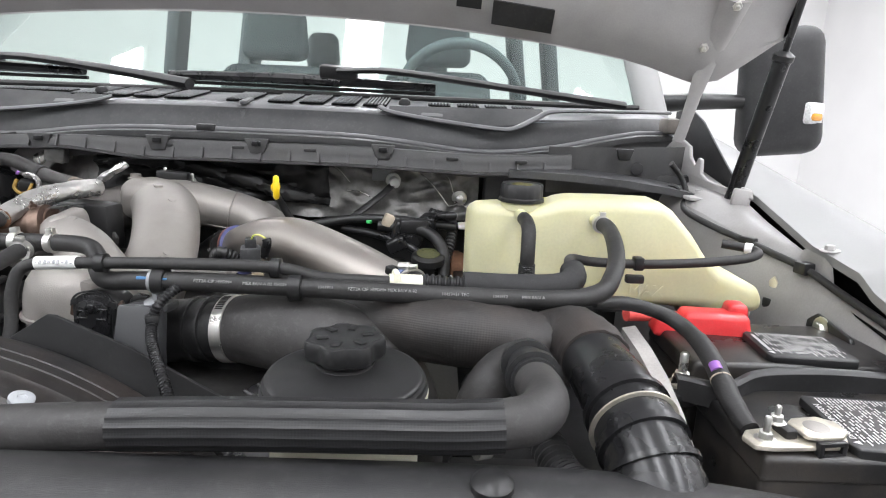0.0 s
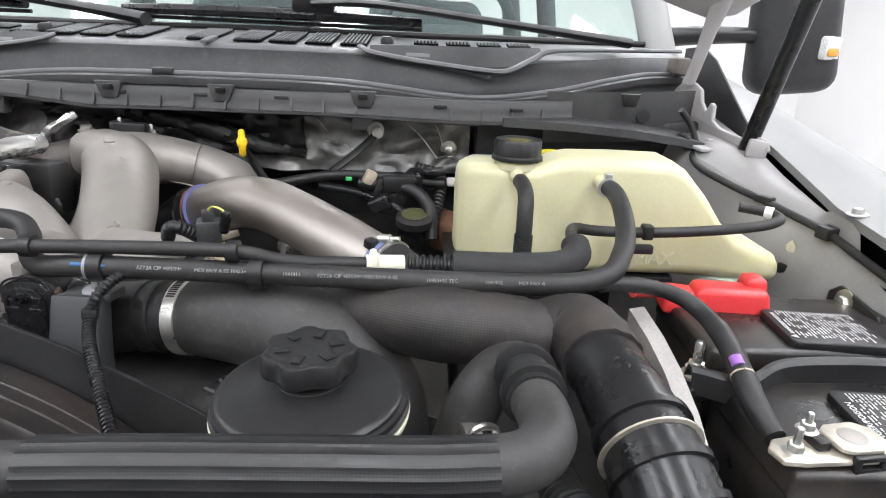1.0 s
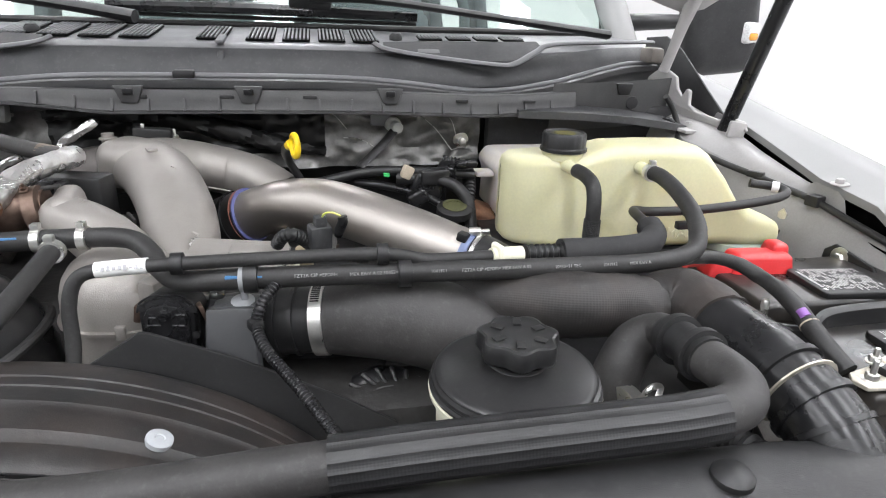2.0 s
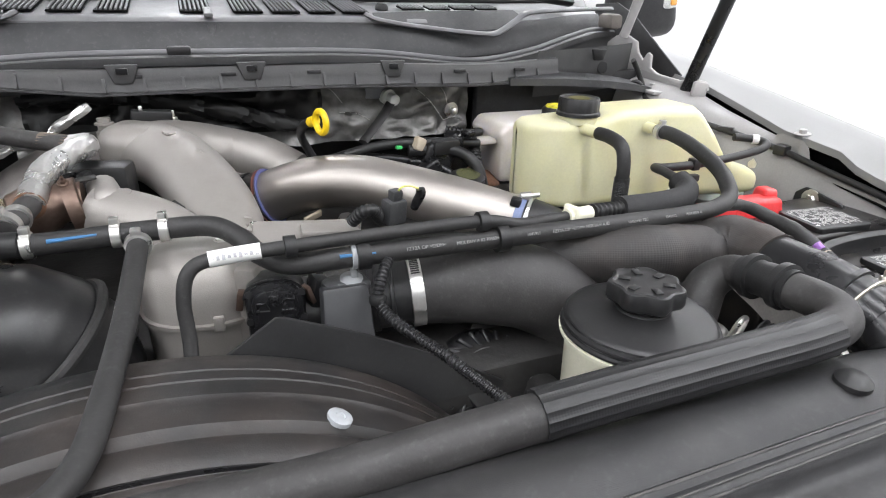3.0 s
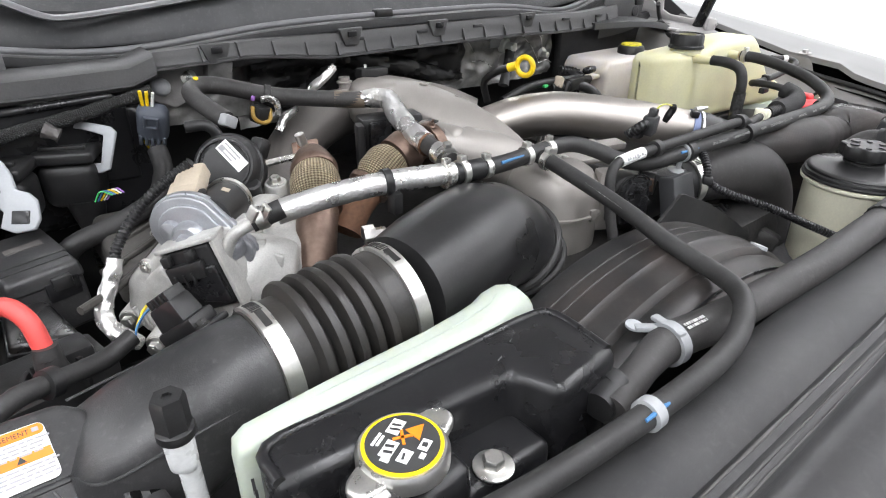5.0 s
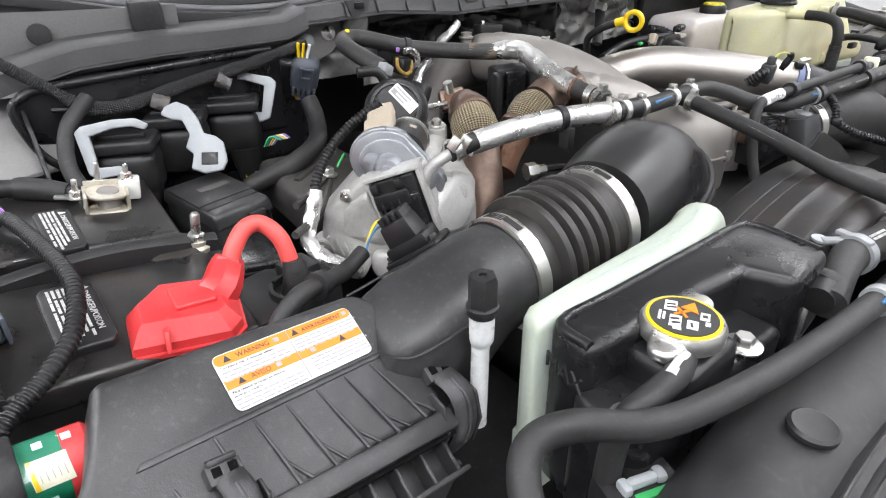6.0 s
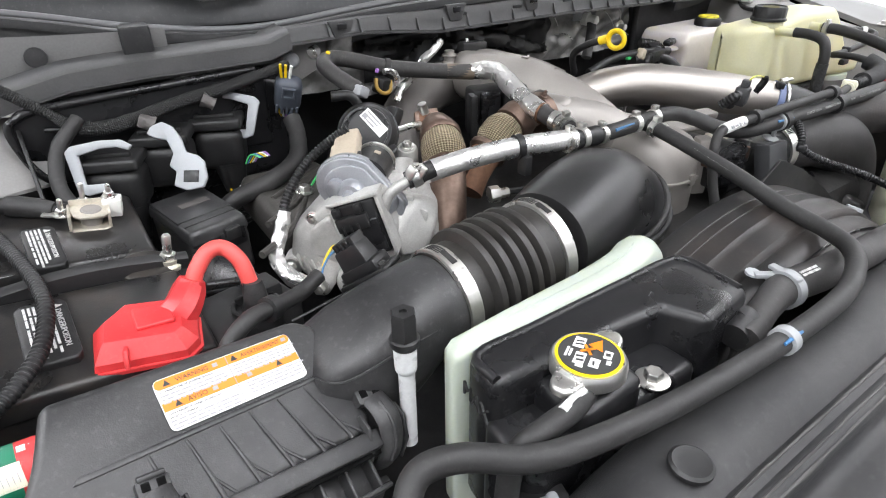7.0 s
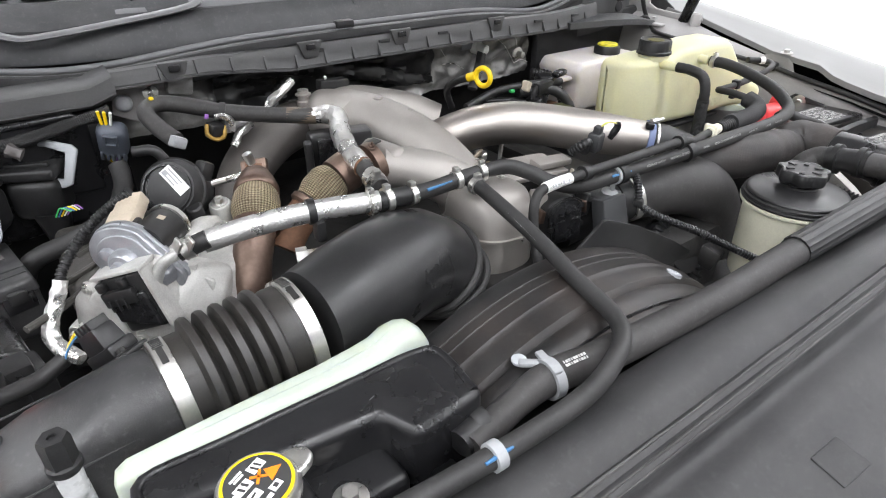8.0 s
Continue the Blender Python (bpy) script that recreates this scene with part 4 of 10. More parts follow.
# radiator cover along the front
cover = thing("radiator_cover", (XC, 0.2, 1.1), "black plastic radiator cover with ridges along the front", "cover")
CX = span(-1.12, 0.55, 40)
prof = [(0.374, 1.22), (0.371, 1.266), (0.364, 1.279), (0.352, 1.288), (0.337, 1.2925), (0.322, 1.2930), (0.312, 1.2895), (0.3055, 1.2845), (0.3030, 1.2832), (0.3005, 1.2858), (0.2985, 1.2868), (0.296, 1.2858), (0.293, 1.2852), (0.2905, 1.2870), (0.286, 1.2872), (0.2825, 1.2850), (0.2800, 1.2790), (0.2780, 1.2730), (0.2750, 1.2708), (0.268, 1.2712), (0.260, 1.2728), (0.250, 1.2735), (0.243, 1.2722), (0.237, 1.2690), (0.20, 1.2610), (0.15, 1.248), (0.08, 1.225), (-0.02, 1.18), (-0.05, 1.05)]
part("panel", sheet([[(x, y - 0.9 * max(0, abs(x - XC) - 0.42) ** 2, z - 0.02 * max(0, abs(x - XC) - 0.35)) for x in CX] for y, z in prof], 0.003), M_COVER, cover)
def cover_line(y, z, x0, x1, n=30):
    return [(x, y - 0.9 * max(0, abs(x - XC) - 0.42) ** 2, z - 0.02 * max(0, abs(x - XC) - 0.35)) for x in span(x0, x1, n)]


part("ridge", tube(cover_line(0.2985, 1.2868, -1.1, 0.5), 0.0010, seg=8, step=2, wob=0.0008), M_WORN, cover, "worn raised ridge")
part("ridge", tube(cover_line(0.2880, 1.2874, -1.1, 0.5), 0.0010, seg=8, step=2, wob=0.0006), M_WORN, cover, "worn raised ridge")
part("ridge", tube(cover_line(0.2825, 1.2852, -1.1, 0.5), 0.0008, seg=8, step=2, wob=0.0006), M_WORN, cover, "worn raised ridge")
part("embossed_pad", prism([(-0.019, -0.014), (0.021, -0.016), (0.020, 0.012), (-0.018, 0.0135)], 0.003, pose(-0.426, 0.2145, 1.2625, 13, 0, 0), bev=0.0014), M_COVER, cover)
part("push_pin", lathe((-0.7945, 0.3235, 1.2925), (0, -0.05, 1), [(0.0135, 0), (0.0135, 0.003), (0.0115, 0.0045), (0.0105, 0.0042), (0.001, 0.0046)], 28), M_BLACK, cover)
part("push_pin", lathe((0.026, 0.322, 1.2915), (0, -0.05, 1), [(0.013, 0), (0.013, 0.004), (0.009, 0.008), (0.001, 0.009)], 20), M_BLACK, cover)
# dark boxes added under the bay close the gaps and stand for deep shade
block = thing("engine_block", (XC, 0.75, 0.5), "dark oily cast engine block, boxes added for the shaded depths", "engine block")
part("block", rbox((XC, 0.82, 0.98), (0.62, 0.62, 0.5), bev=0.03), M_DARK_METAL, block)
part("front_case", rbox((-0.17, 0.50, 0.95), (0.66, 0.24, 0.36), bev=0.02), M_BLACK_DULL, block)
part("side_well", rbox((0.22, 0.66, 0.95), (0.36, 0.5, 0.3), bev=0.02), M_BLACK_DULL, block)
part("side_well", rbox((-0.95, 0.66, 0.92), (0.5, 0.6, 0.3), bev=0.02), M_BLACK_DULL, block)
part("head", rbox((XC + 0.27, 0.82, 1.17), (0.2, 0.5, 0.1), (0, 20, 0), bev=0.02), M_DARK_METAL, block)
part("head", rbox((XC - 0.27, 0.84, 1.15), (0.2, 0.5, 0.1), (0, -20, 0), bev=0.02), M_DARK_METAL, block)
part("undertray", rbox((XC, 0.70, 0.6), (1.7, 1.1, 0.03), bev=0.01), M_DARK_METAL, block)

# ---- coolant tank corner ----
tank = thing("coolant_tank", (0.22, 0.81, 1.255), "cream translucent plastic coolant tank with black cap", "coolant tank")
def tank_ring(x, front, back, low, high, r):
    """A rounded upright section across the tank."""
    out = []
    for cy, cz, a0 in ((back - r, high - r, 0), (front + r, high - r, 90), (front + r, low + r, 180), (back - r, low + r, 270)):
        for k in range(6):
            a = radians(a0 + 18 * k)
            out.append((x, cy + r * math.cos(a), cz + r * math.sin(a)))
    return out


part("body", loft([tank_ring(*q) for q in ((0.031, 0.838, 0.844, 1.275, 1.362, 0.005), (0.0325, 0.824, 0.854, 1.268, 1.372, 0.01), (0.036, 0.812, 0.86, 1.264, 1.378, 0.012), (0.045, 0.799, 0.864, 1.262, 1.383, 0.014), (0.065, 0.785, 0.858, 1.262, 1.386, 0.014), (0.085, 0.778, 0.858, 1.262, 1.387, 0.014), (0.125, 0.772, 0.858, 1.262, 1.388, 0.014), (0.138, 0.77, 0.845, 1.262, 1.393, 0.015), (0.15, 0.768, 0.845, 1.262, 1.398, 0.016), (0.165, 0.766, 0.845, 1.262, 1.401, 0.016), (0.22, 0.76, 0.845, 1.262, 1.402, 0.016), (0.278, 0.758, 0.845, 1.262, 1.401, 0.016), (0.295, 0.758, 0.845, 1.262, 1.391, 0.018), (0.322, 0.756, 0.845, 1.262, 1.362, 0.018), (0.345, 0.752, 0.845, 1.262, 1.33, 0.018), (0.36, 0.748, 0.845, 1.262, 1.316, 0.017), (0.395, 0.745, 0.845, 1.262, 1.305, 0.016), (0.412, 0.747, 0.845, 1.262, 1.296, 0.014), (0.42, 0.755, 0.84, 1.264, 1.286, 0.01), (0.423, 0.77, 0.82, 1.268, 1.28, 0.005))]), M_CREAM, tank, smooth=60)
part("neck", lathe((0.102, 0.80, 1.382), (0, 0, 1), [(0.027, 0), (0.027, 0.008), (0.025, 0.010), (0.025, 0.014)], 28), M_CREAM, tank)
capp = part("cap", lathe((0.102, 0.80, 1.392), (0, 0, 1), [(0.030, 0), (0.030, 0.004), (0.028, 0.006), (0.028, 0.021), (0.026, 0.024), (0.024, 0.022), (0.001, 0.022)], 48, lobes=(16, 0.02)), M_BLACK, tank, "black ribbed screw cap")
part("cap_print", lathe((0.102, 0.80, 1.4142), (0, 0, 1), [(0.014, 0), (0.014, 0.0006), (0.001, 0.0006)], 20), stuff("cap_print", (0.10, 0.09, 0.02), 0.6, var=0.9, scale=160), capp)
part("base_ring", lathe((0.375, 0.80, 1.252), (0, 0, 1), [(0.052, 0), (0.052, 0.010), (0.048, 0.012)], 36), M_MILK, tank)
part("spout", lathe((0.099, 0.775, 1.377), (0, -1, 0), [(0.0085, -0.008), (0.0070, 0.03)], 16), M_CREAM, tank)
part("spout", lathe((0.194, 0.765, 1.376), (0, -1, 0), [(0.0085, -0.008), (0.0075, 0.02)], 16), M_CREAM, tank)
part("level_mark", words("MAX", pose(0.245, 0.7578, 1.278, 90, 0, 0), 0.022, 0.0006), M_CREAM, tank)
part("flange", prism([(0.02, 0.0), (0.30, 0.0), (0.30, 0.007), (0.02, 0.007)], 0.16, xz_frame(0.765) @ Matrix.Translation((0, 1.252, 0)), bev=0.002), M_BLACK, tank)

brake = thing("brake_fluid_reservoir", (0.10, 0.99, 1.27), "foggy clear fluid reservoir with yellow-topped black cap", "reservoir")
part("body", prism([(0.055, 1.26), (0.057, 1.32), (0.048, 1.335), (0.062, 1.354), (0.24, 1.354), (0.24, 1.26)], 0.11, xz_frame(0.925), bev=0.010, segs=3), M_FOGGY, brake)
part("side_lug", rbox((0.040, 0.955, 1.325), (0.03, 0.03, 0.008), bev=0.003), M_FOGGY, brake)
bc = part("cap", lathe((0.178, 0.965, 1.352), (0, 0, 1), [(0.026, 0), (0.026, 0.014), (0.023, 0.018), (0.001, 0.018)], 40, lobes=(20, 0.02)), M_BLACK, brake, "black cap")
part("cap_top", lathe((0.178, 0.965, 1.370), (0, 0, 1), [(0.021, 0), (0.020, 0.003), (0.001, 0.003)], 28), stuff("yellow_print", (0.62, 0.48, 0.02), 0.5, var=0.9, scale=140), bc, "yellow printed top")


def hose(name, pts, r, label, mat_=None, **kw):
    """A single hose, from end to end."""
    return solo(name, tube(pts, r, **kw), mat_ or M_RUBBER, label, "hose")


def clamp(parent, c, axis, r, width=0.008, mat_=None, screw=True):
    """A strap with a small crimped ear under the hose that it holds."""
    b = part("clamp", band(c, axis, r, width), mat_ or M_ZINC, parent, "zinc plated hose clamp")
    if screw:
        m = axis_frame(c, axis)
        part("ear", rbox((0, 0, 0), (0.008, 0.006, width * 0.9), frame_m=m @ Matrix.Translation((0, r + 0.003, 0)), bev=0.001), mat_ or M_ZINC, b)
    return b


PA = [(0.194, 0.742, 1.376), (0.196, 0.715, 1.376), (0.192, 0.675, 1.371), (0.182, 0.625, 1.361), (0.170, 0.592, 1.350), (0.150, 0.568, 1.338), (0.10, 0.558, 1.333), (-0.02, 0.555, 1.335), (-0.142, 0.554, 1.338), (-0.225, 0.556, 1.339), (-0.288, 0.562, 1.337), (-0.33, 0.575, 1.332), (-0.352, 0.598, 1.335), (-0.366, 0.622, 1.343), (-0.39, 0.64, 1.350), (-0.445, 0.642, 1.351), (-0.50, 0.638, 1.351), (-0.56, 0.640, 1.352)]
hose_a = thing("coolant_hose", (-0.1, 0.56, 1.32), "long black rubber coolant hose with pale print and blue marks", "hose")
part("rubber_tube", tube(PA, 0.0092, seg=18, step=8), M_RUBBER, hose_a)
part("blue_mark", tube([(-0.262, 0.551, 1.3422), (-0.292, 0.5555, 1.3413)], [0.0011, 0.0019], seg=8), M_BLUE, hose_a, "blue paint stripe")
part("blue_mark", tube([(-0.475, 0.6325, 1.356), (-0.51, 0.630, 1.3558)], [0.0011, 0.0019], seg=8), M_BLUE, hose_a, "blue paint stripe")
for i, c, ax in ((0, (-0.525, 0.638, 1.3515), (1, 0, 0)), (1, (-0.462, 0.641, 1.351), (1, 0, 0)), (2, (-0.425, 0.642, 1.351), (1, -0.05, 0)), (3, (0.194, 0.735, 1.376), (0, 1, 0))):
    clamp(hose_a, c, ax, 0.0098)
for c in ((-0.142, 0.554, 1.338), (-0.272, 0.560, 1.338)):
    part("retainer", band(c, (1, 0, 0), 0.0098, 0.012, 0.003), M_BLACK, hose_a)
PT = [(-0.445, 0.640, 1.348), (-0.446, 0.612, 1.345), (-0.452, 0.525, 1.330), (-0.462, 0.450, 1.315), (-0.470, 0.405, 1.311), (-0.487, 0.376, 1.311), (-0.52, 0.357, 1.311), (-0.57, 0.345, 1.309), (-0.655, 0.345, 1.306), (-0.76, 0.352, 1.305), (-0.84, 0.362, 1.308), (-0.88, 0.372, 1.312), (-0.915, 0.390, 1.320), (-0.940, 0.395, 1.318), (-0.955, 0.38, 1.305), (-0.955, 0.355, 1.29), (-0.945, 0.33, 1.278)]
hose_c = thing("overflow_hose", (-0.6, 0.4, 1.26), "black rubber hose running from the tee round to the front", "hose")
part("rubber_tube", tube(PT, 0.0082, seg=18, step=8), M_RUBBER, hose_c)
HX_ = Vector((-0.0165, -0.162, -0.0335)).normalized()
HN_ = (Vector((-0.55, -0.1, 0.83)) - HX_ * HX_.dot(Vector((-0.55, -0.1, 0.83)))).normalized()
HOSE_TEXT = Matrix((HX_, HN_.cross(HX_), HN_)).transposed().to_4x4()
HOSE_TEXT.translation = Vector((-0.4470, 0.590, 1.3412)) + HN_ * 0.0080
part("hose_print", words("FZT2A CIP >EPDM< MEX EA/V A 02 10453+51", HOSE_TEXT @ Matrix.Translation((0, -0.0016, 0)), 0.0048, 0.0002), M_HOSE_WORDS, hose_c, "pale printed code")
clamp(hose_c, (-0.4455, 0.624, 1.346), (0, 1, 0.1), 0.0095)
part("strap", band((-0.655, 0.345, 1.306), (1, 0, 0), 0.0092, 0.009, 0.0014), M_GREY, hose_c, "grey plastic strap")
part("blue_mark", tube([(-0.644, 0.3395, 1.3122), (-0.654, 0.3395, 1.3126), (-0.668, 0.3395, 1.3120)], [0.0010, 0.0018, 0.0012], seg=8), M_BLUE, hose_c, "blue paint mark")

PB = [(-0.418, 0.535, 1.25), (-0.415, 0.552, 1.285), (-0.415, 0.560, 1.320), (-0.408, 0.565, 1.342), (-0.390, 0.568, 1.349), (-0.35, 0.567, 1.351), (-0.25, 0.558, 1.356), (-0.161, 0.556, 1.356), (-0.12, 0.562, 1.346), (-0.075, 0.574, 1.341), (-0.045, 0.580, 1.339)]
vac = thing("vapour_hose", (-0.2, 0.56, 1.24), "thin black hose with white tape and ivory quick connector", "hose")
part("rubber_tube", tube(PB, 0.0058, seg=14, step=8), M_RUBBER, vac)
part("tape", tube([(-0.393, 0.568, 1.3488), (-0.37, 0.5685, 1.350), (-0.353, 0.5675, 1.351)], 0.0066, seg=16), M_LABEL, vac, "white paper tape with print")
for k in range(9):
    part("tape_print", rbox((-0.390 + 0.0042 * k, 0.5625 - 0.0008 * (k % 2), 1.3515 + 0.00018 * k), (0.0024, 0.0006, 0.0022 + 0.0012 * (k % 3)), (-35, 0, 0), bev=0), M_INK_GREY, vac)
part("quick_connector", tube([(-0.056, 0.577, 1.340), (-0.024, 0.584, 1.338)], 0.0078, seg=16), M_IVORY, vac, "ivory quick connector")
part("connector_collar", rbox((-0.049, 0.579, 1.340), (0.007, 0.020, 0.022), (0, 0, 12), bev=0.004), M_IVORY, vac)
part("fitting", tube([(-0.02, 0.584, 1.338), (0.02, 0.588, 1.336)], 0.008, corr=(0.006, 0.002)), M_BLACK, vac)
part("foam_sleeve", tube([(0.018, 0.588, 1.336), (0.07, 0.592, 1.334), (0.115, 0.600, 1.334), (0.135, 0.615, 1.338), (0.138, 0.632, 1.343)], 0.0135, seg=20), M_FOAM, vac, "thick black foam sleeve")
for x in (-0.33, -0.161):
    part("retainer", band((x, 0.566 if x < -0.3 else 0.556, 1.352 if x < -0.3 else 1.356), (1, 0, 0), 0.0062, 0.010, 0.003), M_BLACK, vac)
hose("vent_line", [(0.136, 0.628, 1.344), (0.140, 0.66, 1.346), (0.152, 0.69, 1.342), (0.18, 0.702, 1.336), (0.235, 0.707, 1.334), (0.30, 0.712, 1.336), (0.36, 0.715, 1.342), (0.385, 0.722, 1.346), (0.394, 0.735, 1.348), (0.385, 0.748, 1.350), (0.36, 0.76, 1.352)], 0.0058, "thin black vent line along the coolant tank")
vl = thing("overflow_nipple_hose", (0.098, 0.70, 1.28), "short black bent hose with braided sleeve on the tank", "hose")
part("rubber_tube", tube([(0.099, 0.745, 1.378), (0.099, 0.72, 1.378), (0.098, 0.695, 1.372), (0.097, 0.685, 1.352), (0.097, 0.684, 1.325)], 0.0085, seg=16), M_RUBBER, vl)
part("braided_sleeve", tube([(0.097, 0.684, 1.335), (0.097, 0.684, 1.26)], 0.0098, seg=16), M_MESH_BLACK, vl)

# ---- stainless intercooler pipe ----
sp = thing("intercooler_pipe", (-0.2, 0.8, 1.25), "brushed stainless steel intercooler pipe", "pipe")
part("pipe", tube([(-0.312, 0.900, 1.283), (-0.285, 0.884, 1.297), (-0.250, 0.860, 1.311), (-0.205, 0.827, 1.318), (-0.16, 0.785, 1.315), (-0.105, 0.732, 1.307), (-0.075, 0.705, 1.302), (-0.050, 0.684, 1.299)], [0.0340, 0.0340, 0.034, 0.0335, 0.033, 0.0325, 0.0305, 0.0275], seg=40, step=8), M_STEEL, sp)
part("boot", tube([(-0.362, 0.928, 1.252), (-0.338, 0.916, 1.268), (-0.308, 0.898, 1.285)], [0.038, 0.040, 0.038], seg=32), M_BLACK, sp, "black rubber boot")
part("boot_edge", band((-0.306, 0.8965, 1.2865), (0.82, -0.48, 0.38), 0.0368, 0.0022, 0.0016), stuff("blue_rubber", (0.10, 0.11, 0.26), 0.5), sp, "thin blue ring")
part("boot_edge", band((-0.310, 0.899, 1.2845), (0.82, -0.48, 0.38), 0.0372, 0.0016, 0.0018), stuff("dark_red_rubber", (0.20, 0.08, 0.06), 0.5), sp, "thin red ring")
part("boot_rib", band((-0.324, 0.9075, 1.277), (0.82, -0.48, 0.42), 0.0388, 0.006, 0.002), M_BLACK_GLOSS, sp)
part("outlet_boot", tube([(-0.050, 0.684, 1.299), (-0.03, 0.665, 1.293), (0.0, 0.642, 1.277)], [0.0285, 0.029, 0.030], seg=32), M_BLACK, sp)
part("outlet_ring", band((-0.048, 0.682, 1.2985), (0.74, -0.65, -0.14), 0.0285, 0.010, 0.001), stuff("blue_silicone", (0.15, 0.19, 0.33), 0.5), sp, "blue silicone ring")
part("clamp", band((-0.041, 0.676, 1.297), (0.74, -0.65, -0.14), 0.0296, 0.0045), M_ZINC, sp, "zinc plated hose clamp")
part("clamp_screw", lathe((-0.052, 0.676, 1.329), (1, -0.3, 0.1), [(0.005, 0), (0.005, 0.012), (0.003, 0.013), (0.003, 0.022), (0.001, 0.022)], 12), M_ZINC, sp)
part("clamp_tab", rbox((-0.060, 0.672, 1.325), (0.012, 0.012, 0.010), (0, 10, -40), bev=0.002), M_BLACK, sp)

# ---- power steering reservoir ----
ps = thing("power_steering_reservoir", (-0.077, 0.429, 1.18), "milky reservoir with dull black lid and lobed cap", "reservoir")
PX, PY = -0.077, 0.432
part("body", lathe((PX, PY, 1.18), (0, 0, 1), [(0.050, 0), (0.056, 0.01), (0.058, 0.115), (0.060, 0.12)], 44), M_IVORY, ps)
part("rim", lathe((PX, PY, 1.293), (0, 0, 1), [(0.058, -0.004), (0.0635, 0.0), (0.0640, 0.0035), (0.061, 0.004)], 56), M_IVORY, ps, "milky rim below the lid")
part("lid", lathe((PX, PY, 1.297), (0, 0, 1), [(0.060, 0), (0.0632, 0.001), (0.0636, 0.003), (0.0615, 0.0042), (0.0612, 0.0052), (0.0622, 0.0064), (0.0618, 0.0084), (0.0592, 0.0094), (0.0588, 0.0104), (0.0596, 0.0116), (0.0585, 0.0132), (0.055, 0.0142), (0.034, 0.0185), (0.022, 0.0205), (0.0205, 0.023), (0.0205, 0.031)], 64), M_DUCT, ps, "dull black stepped lid")
part("neck_ring", lathe((PX, PY, 1.318), (0, 0, 1), [(0.0205, 0), (0.0225, 0.0006), (0.0225, 0.0022), (0.0205, 0.003)], 32), M_BLACK, ps)
pc = part("cap", lathe((PX, PY, 1.322), (0, 0, 1), [(0.020, 0), (0.024, 0.001), (0.0275, 0.003), (0.0288, 0.006), (0.0285, 0.0145), (0.0275, 0.0172), (0.0255, 0.0180), (0.0235, 0.0174), (0.018, 0.0172), (0.001, 0.0170)], 98, lobes=(7, 0.075)), M_DUCT, ps, "black lobed screw cap")
for k in range(6):
    a = k * math.pi / 3 + 0.3
    part("raised_mark", rbox((PX + 0.017 * math.cos(a), PY + 0.017 * math.sin(a), 1.340), (0.009, 0.006, 0.0012), (0, 0, math.degrees(a)), bev=0.0004), M_BLACK, pc)

# ---- cold air ducts ----
duct = thing("intake_duct", (-0.15, 0.53, 1.22), "dull black rubber intake duct with steel band clamp", "duct")
part("elbow", tube([(-0.217, 0.586, 1.281), (-0.185, 0.580, 1.284), (-0.145, 0.572, 1.284), (-0.10, 0.564, 1.274), (-0.065, 0.558, 1.252), (-0.045, 0.553, 1.215), (-0.04, 0.55, 1.16)], [0.032, 0.037, 0.041, 0.043, 0.044, 0.044, 0.044], seg=36, step=8), M_RUBBER_GREY, duct)
part("coupler", tube([(-0.32, 0.612, 1.262), (-0.262, 0.600, 1.274), (-0.217, 0.586, 1.281)], [0.034, 0.032, 0.031], seg=32), M_BLACK, duct)
part("coupler_rib", band((-0.252, 0.597, 1.276), (0.95, -0.25, 0.12), 0.031, 0.006, 0.003), M_BLACK, duct)
part("coupler_rib", band((-0.235, 0.592, 1.279), (0.95, -0.25, 0.12), 0.031, 0.004, 0.003), M_BLACK, duct)
dc = part("clamp", band((-0.214, 0.586, 1.2815), (0.97, -0.22, 0.1), 0.0335, 0.0125), M_ZINC, duct, "bright steel worm clamp")
for k in range(9):
    m = axis_frame((-0.214, 0.586, 1.2815), (0.97, -0.22, 0.1)) @ Matrix.Rotation(radians(4 + k * 4), 4, "Z")
    part("slot", rbox((0, 0, 0), (0.0012, 0.0008, 0.008), frame_m=m @ Matrix.Translation((0, 0.0348, 0)), bev=0), M_DARK_METAL, dc)

heat = thing("heat_wrapped_pipe", (0.0, 0.53, 1.2), "pipe in a dusty black woven heat sleeve", "pipe")
part("wrapped_pipe", tube([(-0.17, 0.625, 1.268), (-0.10, 0.600, 1.282), (-0.045, 0.572, 1.297), (0.01, 0.540, 1.303), (0.064, 0.536, 1.300), (0.098, 0.530, 1.298)], [0.028, 0.03, 0.031, 0.031, 0.03, 0.027], seg=30, step=8, wob=0.0012), M_HEAT, heat)
part("wrapped_elbow", tube([(0.085, 0.535, 1.298), (0.105, 0.535, 1.302), (0.120, 0.525, 1.305), (0.127, 0.500, 1.305), (0.127, 0.478, 1.304)], [0.025, 0.029, 0.031, 0.031, 0.030], seg=30, step=8, wob=0.0015), M_HEAT, heat)
charge = thing("charge_air_hose", (0.137, 0.42, 1.15), "ribbed black rubber charge air hose with clamps", "hose")
part("hose", tube([(0.127, 0.482, 1.304), (0.128, 0.455, 1.304), (0.13, 0.42, 1.302), (0.134, 0.385, 1.292), (0.139, 0.35, 1.272), (0.143, 0.32, 1.235), (0.145, 0.305, 1.18)], [0.028, 0.028, 0.029, 0.030, 0.030, 0.03, 0.03], seg=32, step=8), M_BLACK_GLOSS, charge)
part("ring", band((0.1315, 0.405, 1.299), (0.1, -0.95, -0.2), 0.0300, 0.006, 0.0022), M_BLACK_GLOSS, charge)
part("clamp", band((0.133, 0.392, 1.2945), (0.11, -0.93, -0.25), 0.0318, 0.0022, 0.0012), M_TERMINAL, charge, "pale wire clamp")
